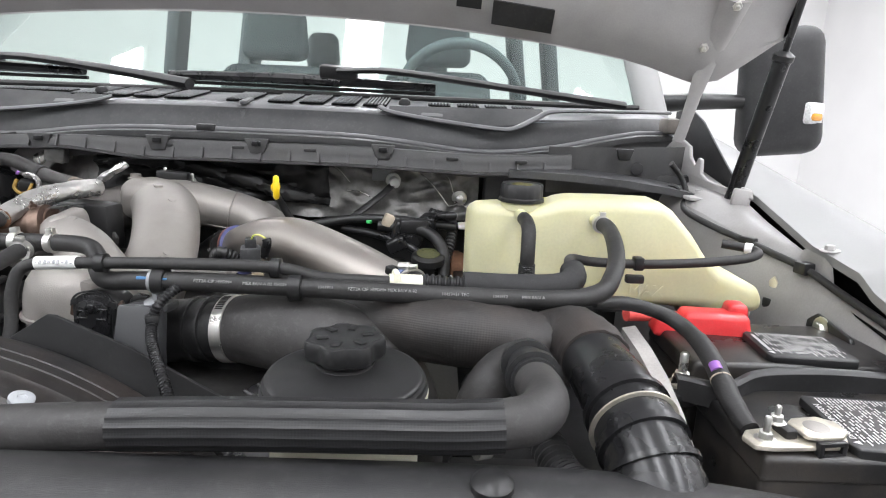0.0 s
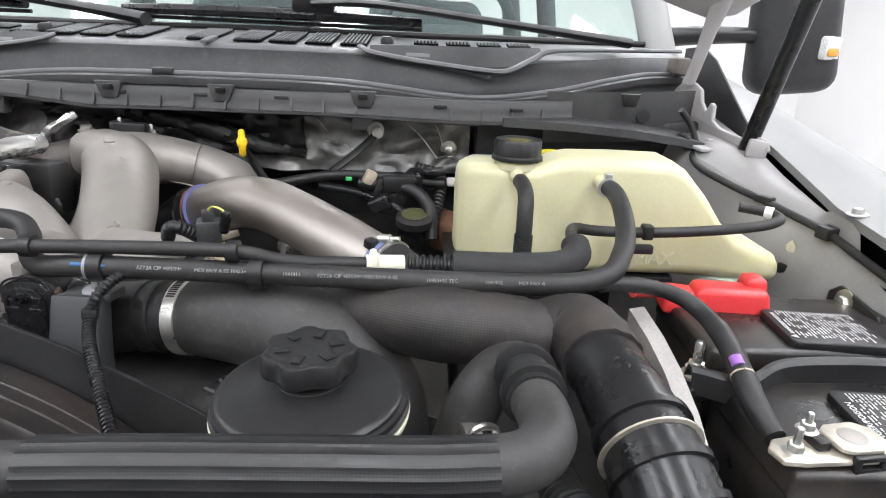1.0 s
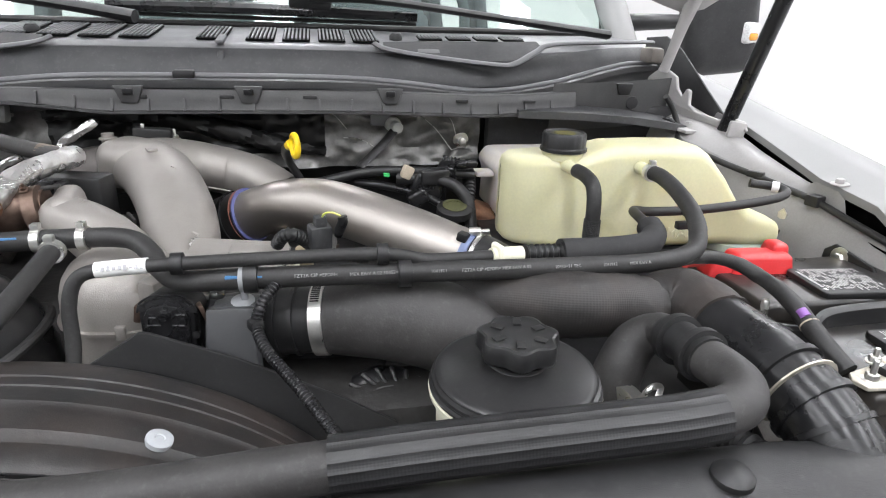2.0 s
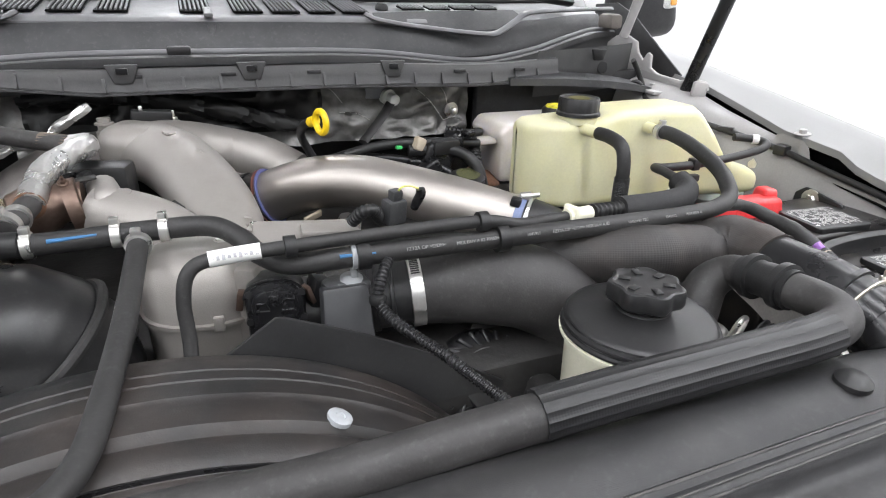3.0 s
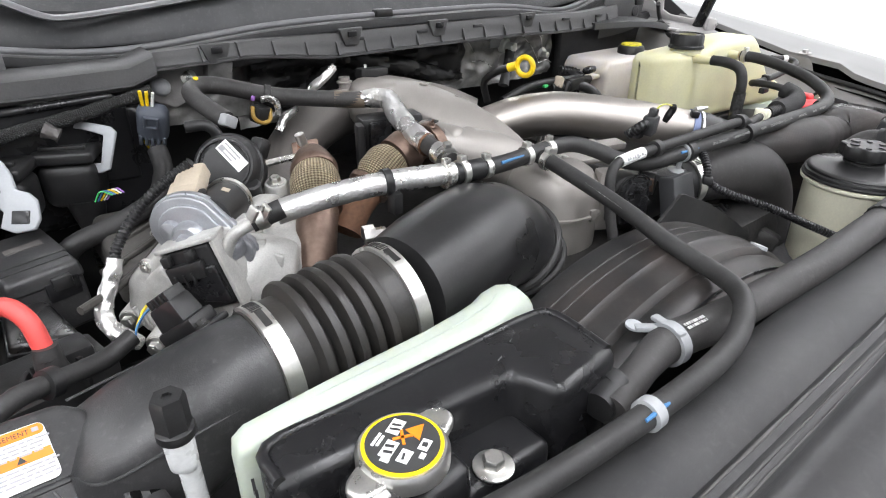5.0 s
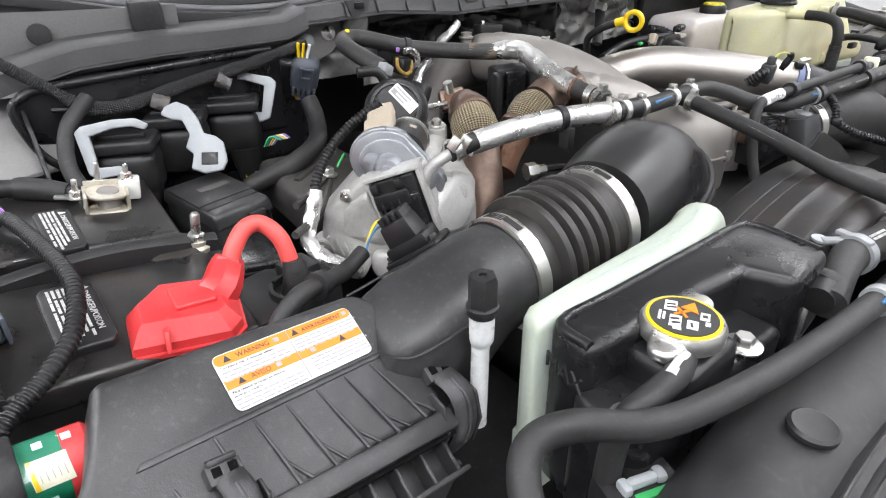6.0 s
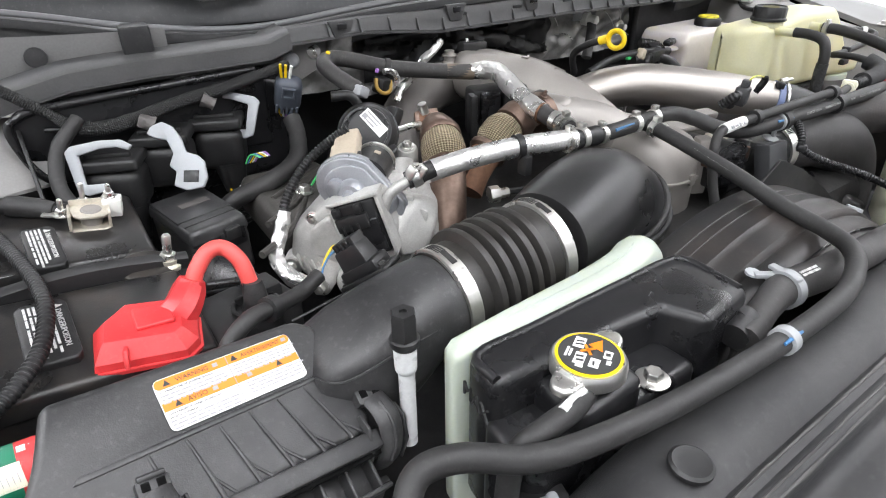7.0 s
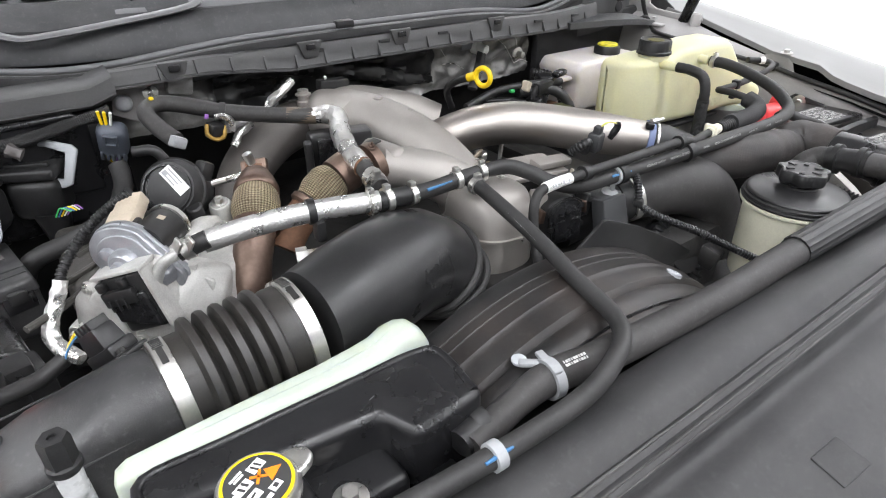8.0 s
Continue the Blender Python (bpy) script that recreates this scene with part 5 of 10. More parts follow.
part("ring", band((0.135, 0.378, 1.289), (0.12, -0.9, -0.33), 0.0305, 0.007, 0.0022), M_BLACK_GLOSS, charge)
for k in range(5):
    t = k / 4
    part("rib", band((0.137 + 0.005 * t, 0.363 - 0.035 * t, 1.281 - 0.04 * t), (0.12, -0.75, -0.55), 0.0300, 0.005, 0.0028), M_BLACK_GLOSS, charge)
part("hole", lathe((0.129, 0.430, 1.331), (0.1, -0.15, 1), [(0.003, 0), (0.003, 0.0006), (0.001, 0.0006)], 12), M_INK, charge)

# ---- upper radiator hose ----
rad = thing("radiator_hose", (-0.3, 0.36, 1.25), "thick black radiator hose with ribbed protective sleeve", "hose")
RP = [(-0.655, 0.372, 1.288), (-0.60, 0.385, 1.288), (-0.553, 0.393, 1.284), (-0.50, 0.386, 1.283), (-0.42, 0.378, 1.285), (-0.33, 0.370, 1.290), (-0.25, 0.366, 1.297), (-0.20, 0.363, 1.301)]
part("rubber_tube", tube(RP, [0.012, 0.012, 0.015, 0.0155, 0.0155, 0.0155, 0.0155, 0.0155], seg=26, step=8), M_RUBBER_GREY, rad)
part("ribbed_sleeve", tube([(-0.213, 0.364, 1.301), (-0.15, 0.360, 1.306), (-0.06, 0.356, 1.310), (0.0, 0.354, 1.312), (0.035, 0.354, 1.314)], 0.0168, ribs=(17, 0.0005), step=10), M_SLEEVE, rad, "black ribbed woven sleeve")
part("elbow", tube([(0.03, 0.354, 1.314), (0.052, 0.358, 1.317), (0.064, 0.372, 1.319), (0.066, 0.392, 1.319), (0.064, 0.41, 1.318)], 0.016, seg=26, step=8), M_RUBBER_GREY, rad)
part("coupling", tube([(0.064, 0.408, 1.318), (0.064, 0.44, 1.315), (0.064, 0.458, 1.311)], [0.018, 0.016, 0.018], seg=26), M_BLACK, rad)
part("ring", band((0.064, 0.418, 1.3175), (0, 1, -0.1), 0.018, 0.008, 0.003), M_BLACK, rad)
part("ring", band((0.064, 0.448, 1.3135), (0, 1, -0.15), 0.018, 0.008, 0.003), M_BLACK, rad)
part("tail", tube([(0.064, 0.455, 1.312), (0.061, 0.473, 1.307), (0.048, 0.482, 1.292), (0.034, 0.477, 1.270), (0.022, 0.47, 1.23)], [0.0155, 0.016, 0.019, 0.021, 0.022], seg=24, step=8), M_RUBBER_GREY, rad)

# ---- fan shroud ----
FZ, FR = 0.977, 0.330
shroud = thing("fan_shroud", (XC, 0.44, 1.0), "dusty black plastic fan shroud arching over the fan", "fan shroud")


def arc_sheet(profile, a0, a1, n=48, cx=-0.46):
    return sheet([[(cx + r * math.sin(a), y, FZ + r * math.cos(a)) for a in span(radians(a0), radians(a1), n)] for y, r in profile], 0.003)


M_SHROUD = stuff("dusty_shroud_plastic", (0.0115, 0.0115, 0.0118), 0.42, var=0.4, scale=7, bump=0.12, grain=800, dust=0.05, spec=0.4, stain=((0.080, 0.056, 0.044), 0.65, 3.2))
part("shell", arc_sheet([(0.511, FR - 0.014), (0.508, FR - 0.002), (0.503, FR + 0.0005), (0.494, FR + 0.0012), (0.4855, FR + 0.0013), (0.4845, FR + 0.0003), (0.4830, FR + 0.0013), (0.473, FR + 0.0018), (0.472, FR + 0.0008), (0.4705, FR + 0.0017), (0.460, FR + 0.0022), (0.456, FR + 0.0030), (0.4535, FR + 0.0030), (0.451, FR + 0.0016), (0.446, FR + 0.0013), (0.436, FR + 0.0012), (0.428, FR + 0.0000), (0.4245, FR - 0.0030), (0.4225, FR - 0.006), (0.420, FR - 0.0050), (0.410, FR - 0.0060), (0.402, FR - 0.0090), (0.398, FR - 0.013), (0.393, FR - 0.0135), (0.388, FR - 0.016)], -70, 72, 80), M_SHROUD, shroud, smooth=28)
part("upper_plate", prism([(-0.47, 1.24), (-0.392, 1.292), (-0.352, 1.318), (-0.345, 1.317), (-0.282, 1.289), (-0.20, 1.242), (-0.152, 1.21), (-0.15, 1.16), (-0.47, 1.16)], 0.004, xz_frame(0.512), bev=0.001), M_BLACK, shroud)
part("inner_rim", arc_sheet([(0.400, FR - 0.0095), (0.3985, FR - 0.0095)], -70, 72, 60), M_BLACK_GLOSS, shroud)
part("push_clip", lathe((-0.324, 0.4325, 1.2800), (0.41, -0.05, 0.9), [(0.0090, -0.003), (0.0090, 0.0004), (0.0078, 0.0010), (0.0035, 0.0011), (0.003, 0.0004), (0.001, 0.0004)], 24), M_PALE_GREY, shroud, "pale plastic push clip")

# ---- intake manifold ----
man = thing("intake_manifold", (-0.42, 0.85, 1.1), "grey cast aluminium upper intake manifold", "intake manifold")
part("main_runner", tube([(-0.475, 0.985, 1.340), (-0.450, 0.955, 1.345), (-0.42, 0.905, 1.342), (-0.393, 0.845, 1.328), (-0.375, 0.79, 1.305), (-0.372, 0.74, 1.275), (-0.38, 0.70, 1.24), (-0.385, 0.69, 1.18)], [0.036, 0.043, 0.044, 0.042, 0.041, 0.042, 0.045, 0.048], seg=32, step=8, flat=(1.05, 0.88)), M_CAST, man)
part("shoulder", tube([(-0.455, 0.945, 1.344), (-0.425, 0.972, 1.342), (-0.39, 0.993, 1.335), (-0.35, 0.998, 1.326)], [0.038, 0.038, 0.036, 0.034], seg=28, step=8), M_CAST, man)
part("plateau", rbox((-0.455, 0.945, 1.350), (0.090, 0.075, 0.066), (0, 3, -28), bev=0.024, segs=4), M_CAST, man)
part("right_runner", tube([(-0.47, 0.985, 1.336), (-0.41, 1.003, 1.334), (-0.35, 1.003, 1.324), (-0.30, 0.988, 1.311), (-0.262, 0.962, 1.294)], [0.03, 0.034, 0.035, 0.034, 0.032], seg=28, step=8), M_CAST, man)
# left runner is darker than the others: its shade is in the colour
part("left_runner", tube([(-0.46, 0.985, 1.335), (-0.52, 0.985, 1.330), (-0.575, 0.965, 1.312), (-0.62, 0.93, 1.285), (-0.64, 0.89, 1.25)], [0.032, 0.036, 0.036, 0.034, 0.032], seg=28, step=8), M_CAST_SHADED, man, "dusty dark grey runner, shade put into its colour")
part("lower_body", loft([oval((-0.402, 0.650, z), (0.05, 0, 1), a, b, p=2.5) for z, a, b in ((1.331, 0.010, 0.010), (1.3305, 0.022, 0.022), (1.328, 0.034, 0.033), (1.3225, 0.043, 0.041), (1.312, 0.0495, 0.0475), (1.300, 0.0530, 0.0505), (1.284, 0.0545, 0.0520), (1.277, 0.0550, 0.0525), (1.2762, 0.0580, 0.0555), (1.2730, 0.0580, 0.0555), (1.2722, 0.0535, 0.0510), (1.24, 0.0530, 0.0505), (1.12, 0.05, 0.048))]), M_CAST, man, smooth=40)
part("coupling_flange", rbox((-0.362, 0.606, 1.285), (0.020, 0.022, 0.075), (0, 0, -30), bev=0.004), M_CAST, man, "grey flange at the actuator")
part("egr_runner", tube([(-0.385, 0.685, 1.285), (-0.41, 0.700, 1.305), (-0.435, 0.718, 1.322), (-0.462, 0.740, 1.331), (-0.490, 0.756, 1.336)], [0.030, 0.032, 0.031, 0.028, 0.025], seg=24, step=8), M_CAST, man)
part("runner_head", rbox((-0.480, 0.768, 1.337), (0.030, 0.072, 0.052), (0, -8, 12), bev=0.013, segs=3), M_CAST, man)
part("head_tab", rbox((-0.497, 0.770, 1.3655), (0.020, 0.014, 0.0025), (0, -6, 12), bev=0.001), M_DARK_METAL, man, "dark steel tab")
part("web_tab", rbox((-0.416, 0.752, 1.332), (0.004, 0.016, 0.010), (20, 0, 40), bev=0.001), M_DARK_METAL, man)
part("fitting", lathe((-0.495, 0.972, 1.352), (0, 0, 1), [(0.011, 0), (0.011, 0.018), (0.0085, 0.020), (0.0085, 0.026), (0.0115, 0.027), (0.0115, 0.029), (0.008, 0.030), (0.008, 0.035), (0.001, 0.0355)], 18), M_CAST, man)
part("bolt", hexbolt((-0.345, 0.72, 1.312), (0, 0, 1), 0.009), M_ZINC, man)
part("bolt", hexbolt((-0.382, 0.654, 1.329), (0, 0, 1), 0.007, high=0.25), M_ZINC, man)
part("rib_mark", tube([(-0.425, 0.885, 1.383), (-0.42, 0.878, 1.382), (-0.412, 0.883, 1.382)], 0.002, seg=6), M_CAST, man)

thr = thing("throttle_actuator", (-0.335, 0.575, 1.26), "black plastic throttle actuator housing", "actuator")
THM = pose(-0.344, 0.578, 1.299, 86, 0, -9)
ARCH = [(0.74 * x, 0.76 * y) for x, y in ((-0.034, -0.050), (-0.036, 0.006), (-0.031, 0.018), (-0.018, 0.025), (0.0, 0.0275), (0.016, 0.025), (0.028, 0.017), (0.033, 0.006), (0.032, -0.050))]
part("housing", prism(ARCH, 0.026, THM @ Matrix.Translation((0, 0, -0.026)), bev=0.004, segs=3), M_BLACK, thr)
part("cover", prism([(x * 0.93, y * 0.93 - 0.001) for x, y in ARCH], 0.007, THM @ Matrix.Translation((0, 0, -0.001)), bev=0.002), M_BLACK_GLOSS, thr, "glossy ribbed cover")
part("inner_cover", prism([(x * 0.76, y * 0.76 - 0.003) for x, y in ARCH], 0.004, THM @ Matrix.Translation((0, 0, 0.005)), bev=0.0015), M_BLACK_GLOSS, thr)
for k in (0.99, 0.86):
    part("rim", tube([THM @ Vector((x * k, y * k, 0.005)) for x, y in ARCH[1:8]], 0.0011, seg=8, step=4), M_BLACK_GLOSS, thr)
part("nipple", lathe(THM @ Vector((-0.002, 0.004, 0.008)), (0.05, -1, 0.12), [(0.0050, 0), (0.0050, 0.003), (0.0036, 0.0035), (0.0036, 0.008), (0.0017, 0.008), (0.0017, 0.005)], 16), M_BLACK_GLOSS, thr)
for x0, y0, x1, y1 in ((-0.022, 0.002, -0.012, 0.002), (-0.012, 0.002, -0.008, -0.006), (-0.024, -0.008, -0.008, -0.008), (0.006, 0.000, 0.010, 0.006), (0.010, 0.006, 0.022, 0.006), (0.006, -0.008, 0.022, -0.008), (0.022, 0.006, 0.022, -0.008), (-0.024, -0.008, -0.022, 0.002)):
    part("cover_rib", tube([THM @ Vector((x0 * 0.72, y0 * 0.72, 0.0095)), THM @ Vector((x1 * 0.72, y1 * 0.72, 0.0095))], 0.0008, seg=6, step=2), M_BLACK_GLOSS, thr)
for x, y in ((-0.030, 0.012), (0.028, 0.011), (-0.031, -0.022), (0.029, -0.022)):
    part("screw_boss", lathe(THM @ Vector((x * 0.74, y * 0.74, 0.002)), (0, -1, 0.1), [(0.0034, 0), (0.0034, 0.005), (0.0015, 0.005)], 14), M_BLACK, thr)
part("side_plug", rbox((-0.308, 0.584, 1.300), (0.014, 0.022, 0.028), (0, 14, 10), bev=0.003), M_BLACK_GLOSS, thr)
part("brass_clip", rbox((-0.3165, 0.574, 1.302), (0.004, 0.010, 0.018), (0, -18, 20), bev=0.001), M_COPPER, thr, "browned steel spring clip")
part("side_clip", rbox((-0.3725, 0.590, 1.298), (0.006, 0.012, 0.016), (0, 10, -10), bev=0.001), M_COPPER, thr, "browned steel spring clip")
M_BRACKET = stuff("grey_bracket_plastic", (0.032, 0.033, 0.035), 0.5, var=0.15, bump=0.1)
part("bracket", prism([(-0.020, 0.010), (0.019, 0.010), (0.021, -0.034), (0.026, -0.075), (-0.028, -0.075), (-0.022, -0.034)], 0.022, pose(-0.289, 0.566, 1.301, 74, 0, -2), bev=0.003), M_BRACKET, thr, "dark grey plastic bracket")

dip = thing("oil_dipstick", (-0.24, 0.86, 1.35), "yellow ring handled oil dipstick", "dipstick")
dt_ = Vector((-0.29, 0.95, 0)).normalized()
ring_c = Vector((-0.241, 0.862, 1.389))
ring_pts = [ring_c + dt_ * (0.0135 * math.cos(a)) + Vector((0, 0, 0.0135 * math.sin(a))) for a in span(0, 2 * math.pi, 16)]
part("ring", tube(ring_pts, 0.0042, seg=10, step=3), M_YELLOW, dip)
part("stem", tube([ring_c + dt_ * 0.014, ring_c + dt_ * 0.028 + Vector((0, 0, -0.005))], 0.0068, seg=12), M_YELLOW, dip)
part("tube", tube([ring_c + dt_ * 0.026 + Vector((0, 0, -0.004)), ring_c + dt_ * 0.05 + Vector((0, 0, -0.014)), ring_c + dt_ * 0.08 + Vector((0.01, 0, -0.035)), ring_c + dt_ * 0.09 + Vector((0.03, 0, -0.07))], 0.0058, seg=12), M_BLACK, dip)

rp = thing("red_plug", (-0.489, 0.662, 1.19), "small red plastic plug below the air duct", "plug")
part("body", rbox((-0.489, 0.662, 1.209), (0.014, 0.010, 0.010), (0, 0, 20), bev=0.002), M_RED_SOFT, rp)
part("stem", rbox((-0.489, 0.664, 1.190), (0.008, 0.008, 0.030), bev=0.002), M_BLACK, rp)
rp2 = thing("red_plug", (-0.911, 0.703, 1.20), "small red plastic plug below the wiring", "plug")
part("body", rbox((-0.911, 0.703, 1.226), (0.014, 0.010, 0.010), (0, 0, -20), bev=0.002), M_RED_SOFT, rp2)
part("stem", rbox((-0.911, 0.705, 1.206), (0.009, 0.009, 0.034), bev=0.002), M_BLACK, rp2)

# ---- air intake ----
snork = thing("intake_elbow", (-0.55, 0.58, 1.2), "black plastic air intake elbow", "air duct")
ELB = ((-0.69, 0.557, 1.303, 0, 0.050, 0.048), (-0.65, 0.571, 1.302, 2, 0.056, 0.053), (-0.61, 0.585, 1.300, 6, 0.060, 0.056), (-0.575, 0.598, 1.297, 14, 0.062, 0.057), (-0.545, 0.607, 1.290, 28, 0.062, 0.056), (-0.527, 0.611, 1.280, 46, 0.061, 0.055), (-0.514, 0.613, 1.264, 64, 0.060, 0.053), (-0.508, 0.614, 1.240, 78, 0.059, 0.052), (-0.506, 0.614, 1.19, 88, 0.058, 0.052))


def elbow_ring(x, y, z, fall, a, bb, grow=0.0):
    q = radians(fall)
    return oval((x, y, z), (math.cos(q), 0.16 * math.cos(q), -math.sin(q)), a + grow, bb + grow, n=40, p=2.1, up=(math.sin(q), 0, math.cos(q)))


part("elbow", loft([elbow_ring(*q) for q in ELB]), M_DUCT, snork, smooth=60)
for q in ((-0.522, 0.6120, 1.274, 52, 0.0630, 0.0565), (-0.5125, 0.6135, 1.258, 68, 0.0630, 0.0565)):
    ring = elbow_ring(*q)
    part("rim", tube(ring + [ring[0]], 0.0046, seg=8, step=2), M_RUBBER, snork, "thick rubber rim")
part("seam", tube([(-0.67, 0.511, 1.302), (-0.61, 0.5245, 1.302), (-0.575, 0.5362, 1.300), (-0.545, 0.5462, 1.297), (-0.515, 0.5590, 1.290)], 0.0009, seg=6), M_BLACK, snork)

bel = thing("intake_bellows", (-0.76, 0.555, 1.22), "black ribbed rubber intake bellows with steel clamps", "bellows")
prof_b = [(0.042, -0.060), (0.043, -0.040)]
for k in range(5):
    h = -0.034 + k * 0.0135
    prof_b += [(0.043, h), (0.051, h + 0.003), (0.052, h + 0.006), (0.051, h + 0.009), (0.044, h + 0.0118)]
prof_b += [(0.046, 0.038), (0.046, 0.060)]
part("ribbed_tube", lathe((-0.758, 0.552, 1.298), (1, 0.045, 0.06), prof_b, 48), M_BELLOW, bel)
for c, r in (((-0.810, 0.5495, 1.295), 0.0432), ((-0.704, 0.5545, 1.3015), 0.0475)):
    cl = part("clamp", band(c, (1, 0.045, 0.06), r, 0.0128, 0.0015), M_ZINC, bel, "bright steel worm clamp")
    part("slack_slot", rbox((0, 0, 0), (0.016, 0.0008, 0.005), frame_m=axis_frame(c, (1, 0.045, 0.06)) @ Matrix.Rotation(radians(12), 4, "Z") @ Matrix.Translation((0, r + 0.0014, 0)), bev=0), M_DARK_METAL, cl)
    m = axis_frame(c, (1, 0.045, 0.06))
    for k in range(8):
        a = radians(-58 + k * 3.2)
        part("slot", rbox((0, 0, 0), (0.0012, 0.0008, 0.008), frame_m=m @ Matrix.Rotation(a - math.pi / 2 + radians(125), 4, "Z") @ Matrix.Translation((0, r + 0.0014, 0)), bev=0), M_DARK_METAL, cl)

box = thing("air_filter_box", (-1.0, 0.5, 1.0), "black plastic air filter box with warning label", "air filter box")
bu = Vector((0.9793, 0.1458, -0.1406)).normalized()
bw = (Vector((-0.0479, 0.8411, 0.5388)) - bu * bu.dot(Vector((-0.0479, 0.8411, 0.5388)))).normalized()
BOX = Matrix((bu, bw, bu.cross(bw))).transposed().to_4x4()     # x along the lid, y up its slope, z out of it
BOX.translation = (-0.990, 0.541, 1.3062)


def on_box(x, y, z):
    return BOX @ Vector((x, y, z))


LID = [(-0.105, 0.029), (0.058, 0.027), (0.072, 0.018), (0.076, -0.066), (0.060, -0.073), (-0.064, -0.070), (-0.215, -0.062), (-0.215, -0.020), (-0.136, -0.0265), (-0.126, -0.020), (-0.117, -0.003)]
part("upper_shell", prism(LID, 0.075, BOX @ Matrix.Translation((0, 0, -0.0755)), bev=0.0085, segs=4), M_BOX, box)
part("label_step", prism([(-0.100, -0.0195), (0.052, -0.0195), (0.056, -0.0235), (-0.104, -0.0235)], 0.003, BOX @ Matrix.Translation((0, 0, -0.0022)), bev=0.0012), M_BOX, box)
part("outlet_neck", loft([oval((-0.945, 0.549, 1.252), (1, 0.08, -0.1), 0.030, 0.036, p=7), oval((-0.925, 0.548, 1.260), (1, 0.06, 0.0), 0.037, 0.040, p=6), oval((-0.90, 0.547, 1.268), (1, 0.04, 0.1), 0.0415, 0.0415, p=5), oval((-0.868, 0.547, 1.280), (1, 0.04, 0.1), 0.043, 0.0415, p=3.4), oval((-0.840, 0.548, 1.291), (1, 0.045, 0.06), 0.0415, 0.0415, p=2.3), oval((-0.80, 0.549, 1.295), (1, 0.045, 0.06), 0.041, 0.041, p=2)]), M_BOX, box, smooth=50)
part("neck_seam", tube([on_box(0.050, -0.020, 0.0), (-0.925, 0.511, 1.290), (-0.885, 0.5055, 1.299), (-0.845, 0.508, 1.302)], 0.0010, seg=6), M_BOX, box)
part("neck_seam", tube([(-0.93, 0.5865, 1.300), (-0.885, 0.590, 1.304), (-0.845, 0.588, 1.306)], 0.0010, seg=6), M_BOX, box)
RIM = BOX @ pose(0.003, -0.0765, 0, 0, 0, -3.2)
part("rim", rbox((0, 0, 0), (0.140, 0.014, 0.012), frame_m=RIM @ Matrix.Translation((0, 0, -0.003)), bev=0.0022), M_BOX, box)
part("rim_groove", rbox((0, 0, 0), (0.135, 0.003, 0.004), frame_m=RIM @ Matrix.Translation((0, -0.0085, -0.004)), bev=0.0006), M_OPENING_SHADE, box)
part("lower_rim", rbox((0, 0, 0), (0.135, 0.0035, 0.020), frame_m=RIM @ Matrix.Translation((0, -0.031, -0.017)), bev=0.0012), M_BOX, box)
part("tray", rbox((0, 0, 0), (0.136, 0.024, 0.004), frame_m=RIM @ Matrix.Translation((0, -0.019, -0.024)), bev=0.001), M_BOX, box)
for k in range(7):
    part("web", rbox((0, 0, 0), (0.0028, 0.022, 0.018), frame_m=RIM @ Matrix.Translation((-0.060 + k * 0.020, -0.020, -0.018)), bev=0.0008, segs=1), M_BOX, box)
part("lower_shell", prism([(-0.205, 0.02), (0.085, 0.02), (0.085, -0.075), (-0.06, -0.085), (-0.205, -0.075)], 0.14, BOX @ Matrix.Translation((0, 0, -0.2)), bev=0.008, segs=3), M_BOX, box)
part("front_panel", rbox((0, 0, 0), (0.15, 0.006, 0.12), frame_m=RIM @ pose(0.003, -0.043, -0.085, -18, 0, 0), bev=0.002), M_BOX, box)
for k, (s0, w0, s1, w1) in enumerate([(-0.0421 + 0.0207 * i, -0.0245, -0.0353 + 0.0226 * i, -0.0715) for i in range(5)] + [(-0.0645, -0.0235, -0.061, -0.064), (-0.092, -0.0386, -0.087, -0.064), (-0.1102, -0.0392, -0.105, -0.064), (-0.1271, -0.0385, -0.122, -0.062), (-0.146, -0.038, -0.141, -0.060)]):
    sm, wm = s0 + (s1 - s0) * 0.55, w0 + (w1 - w0) * 0.55
    part("rib", tube([on_box(s0, w0, -0.0008), on_box(sm, wm, 0.0003), on_box(s1, w1, -0.0006)], [0.0009, 0.0014, 0.0017], seg=8, step=3), M_BOX, box)
    part("rib", tube([on_box(sm, wm, -0.0006), on_box(sm + 0.004, wm - 0.008, 0.0), on_box(s1 + 0.0085, w1 + 0.001, -0.0008)], [0.0007, 0.0011, 0.0014], seg=8, step=3), M_BOX, box)


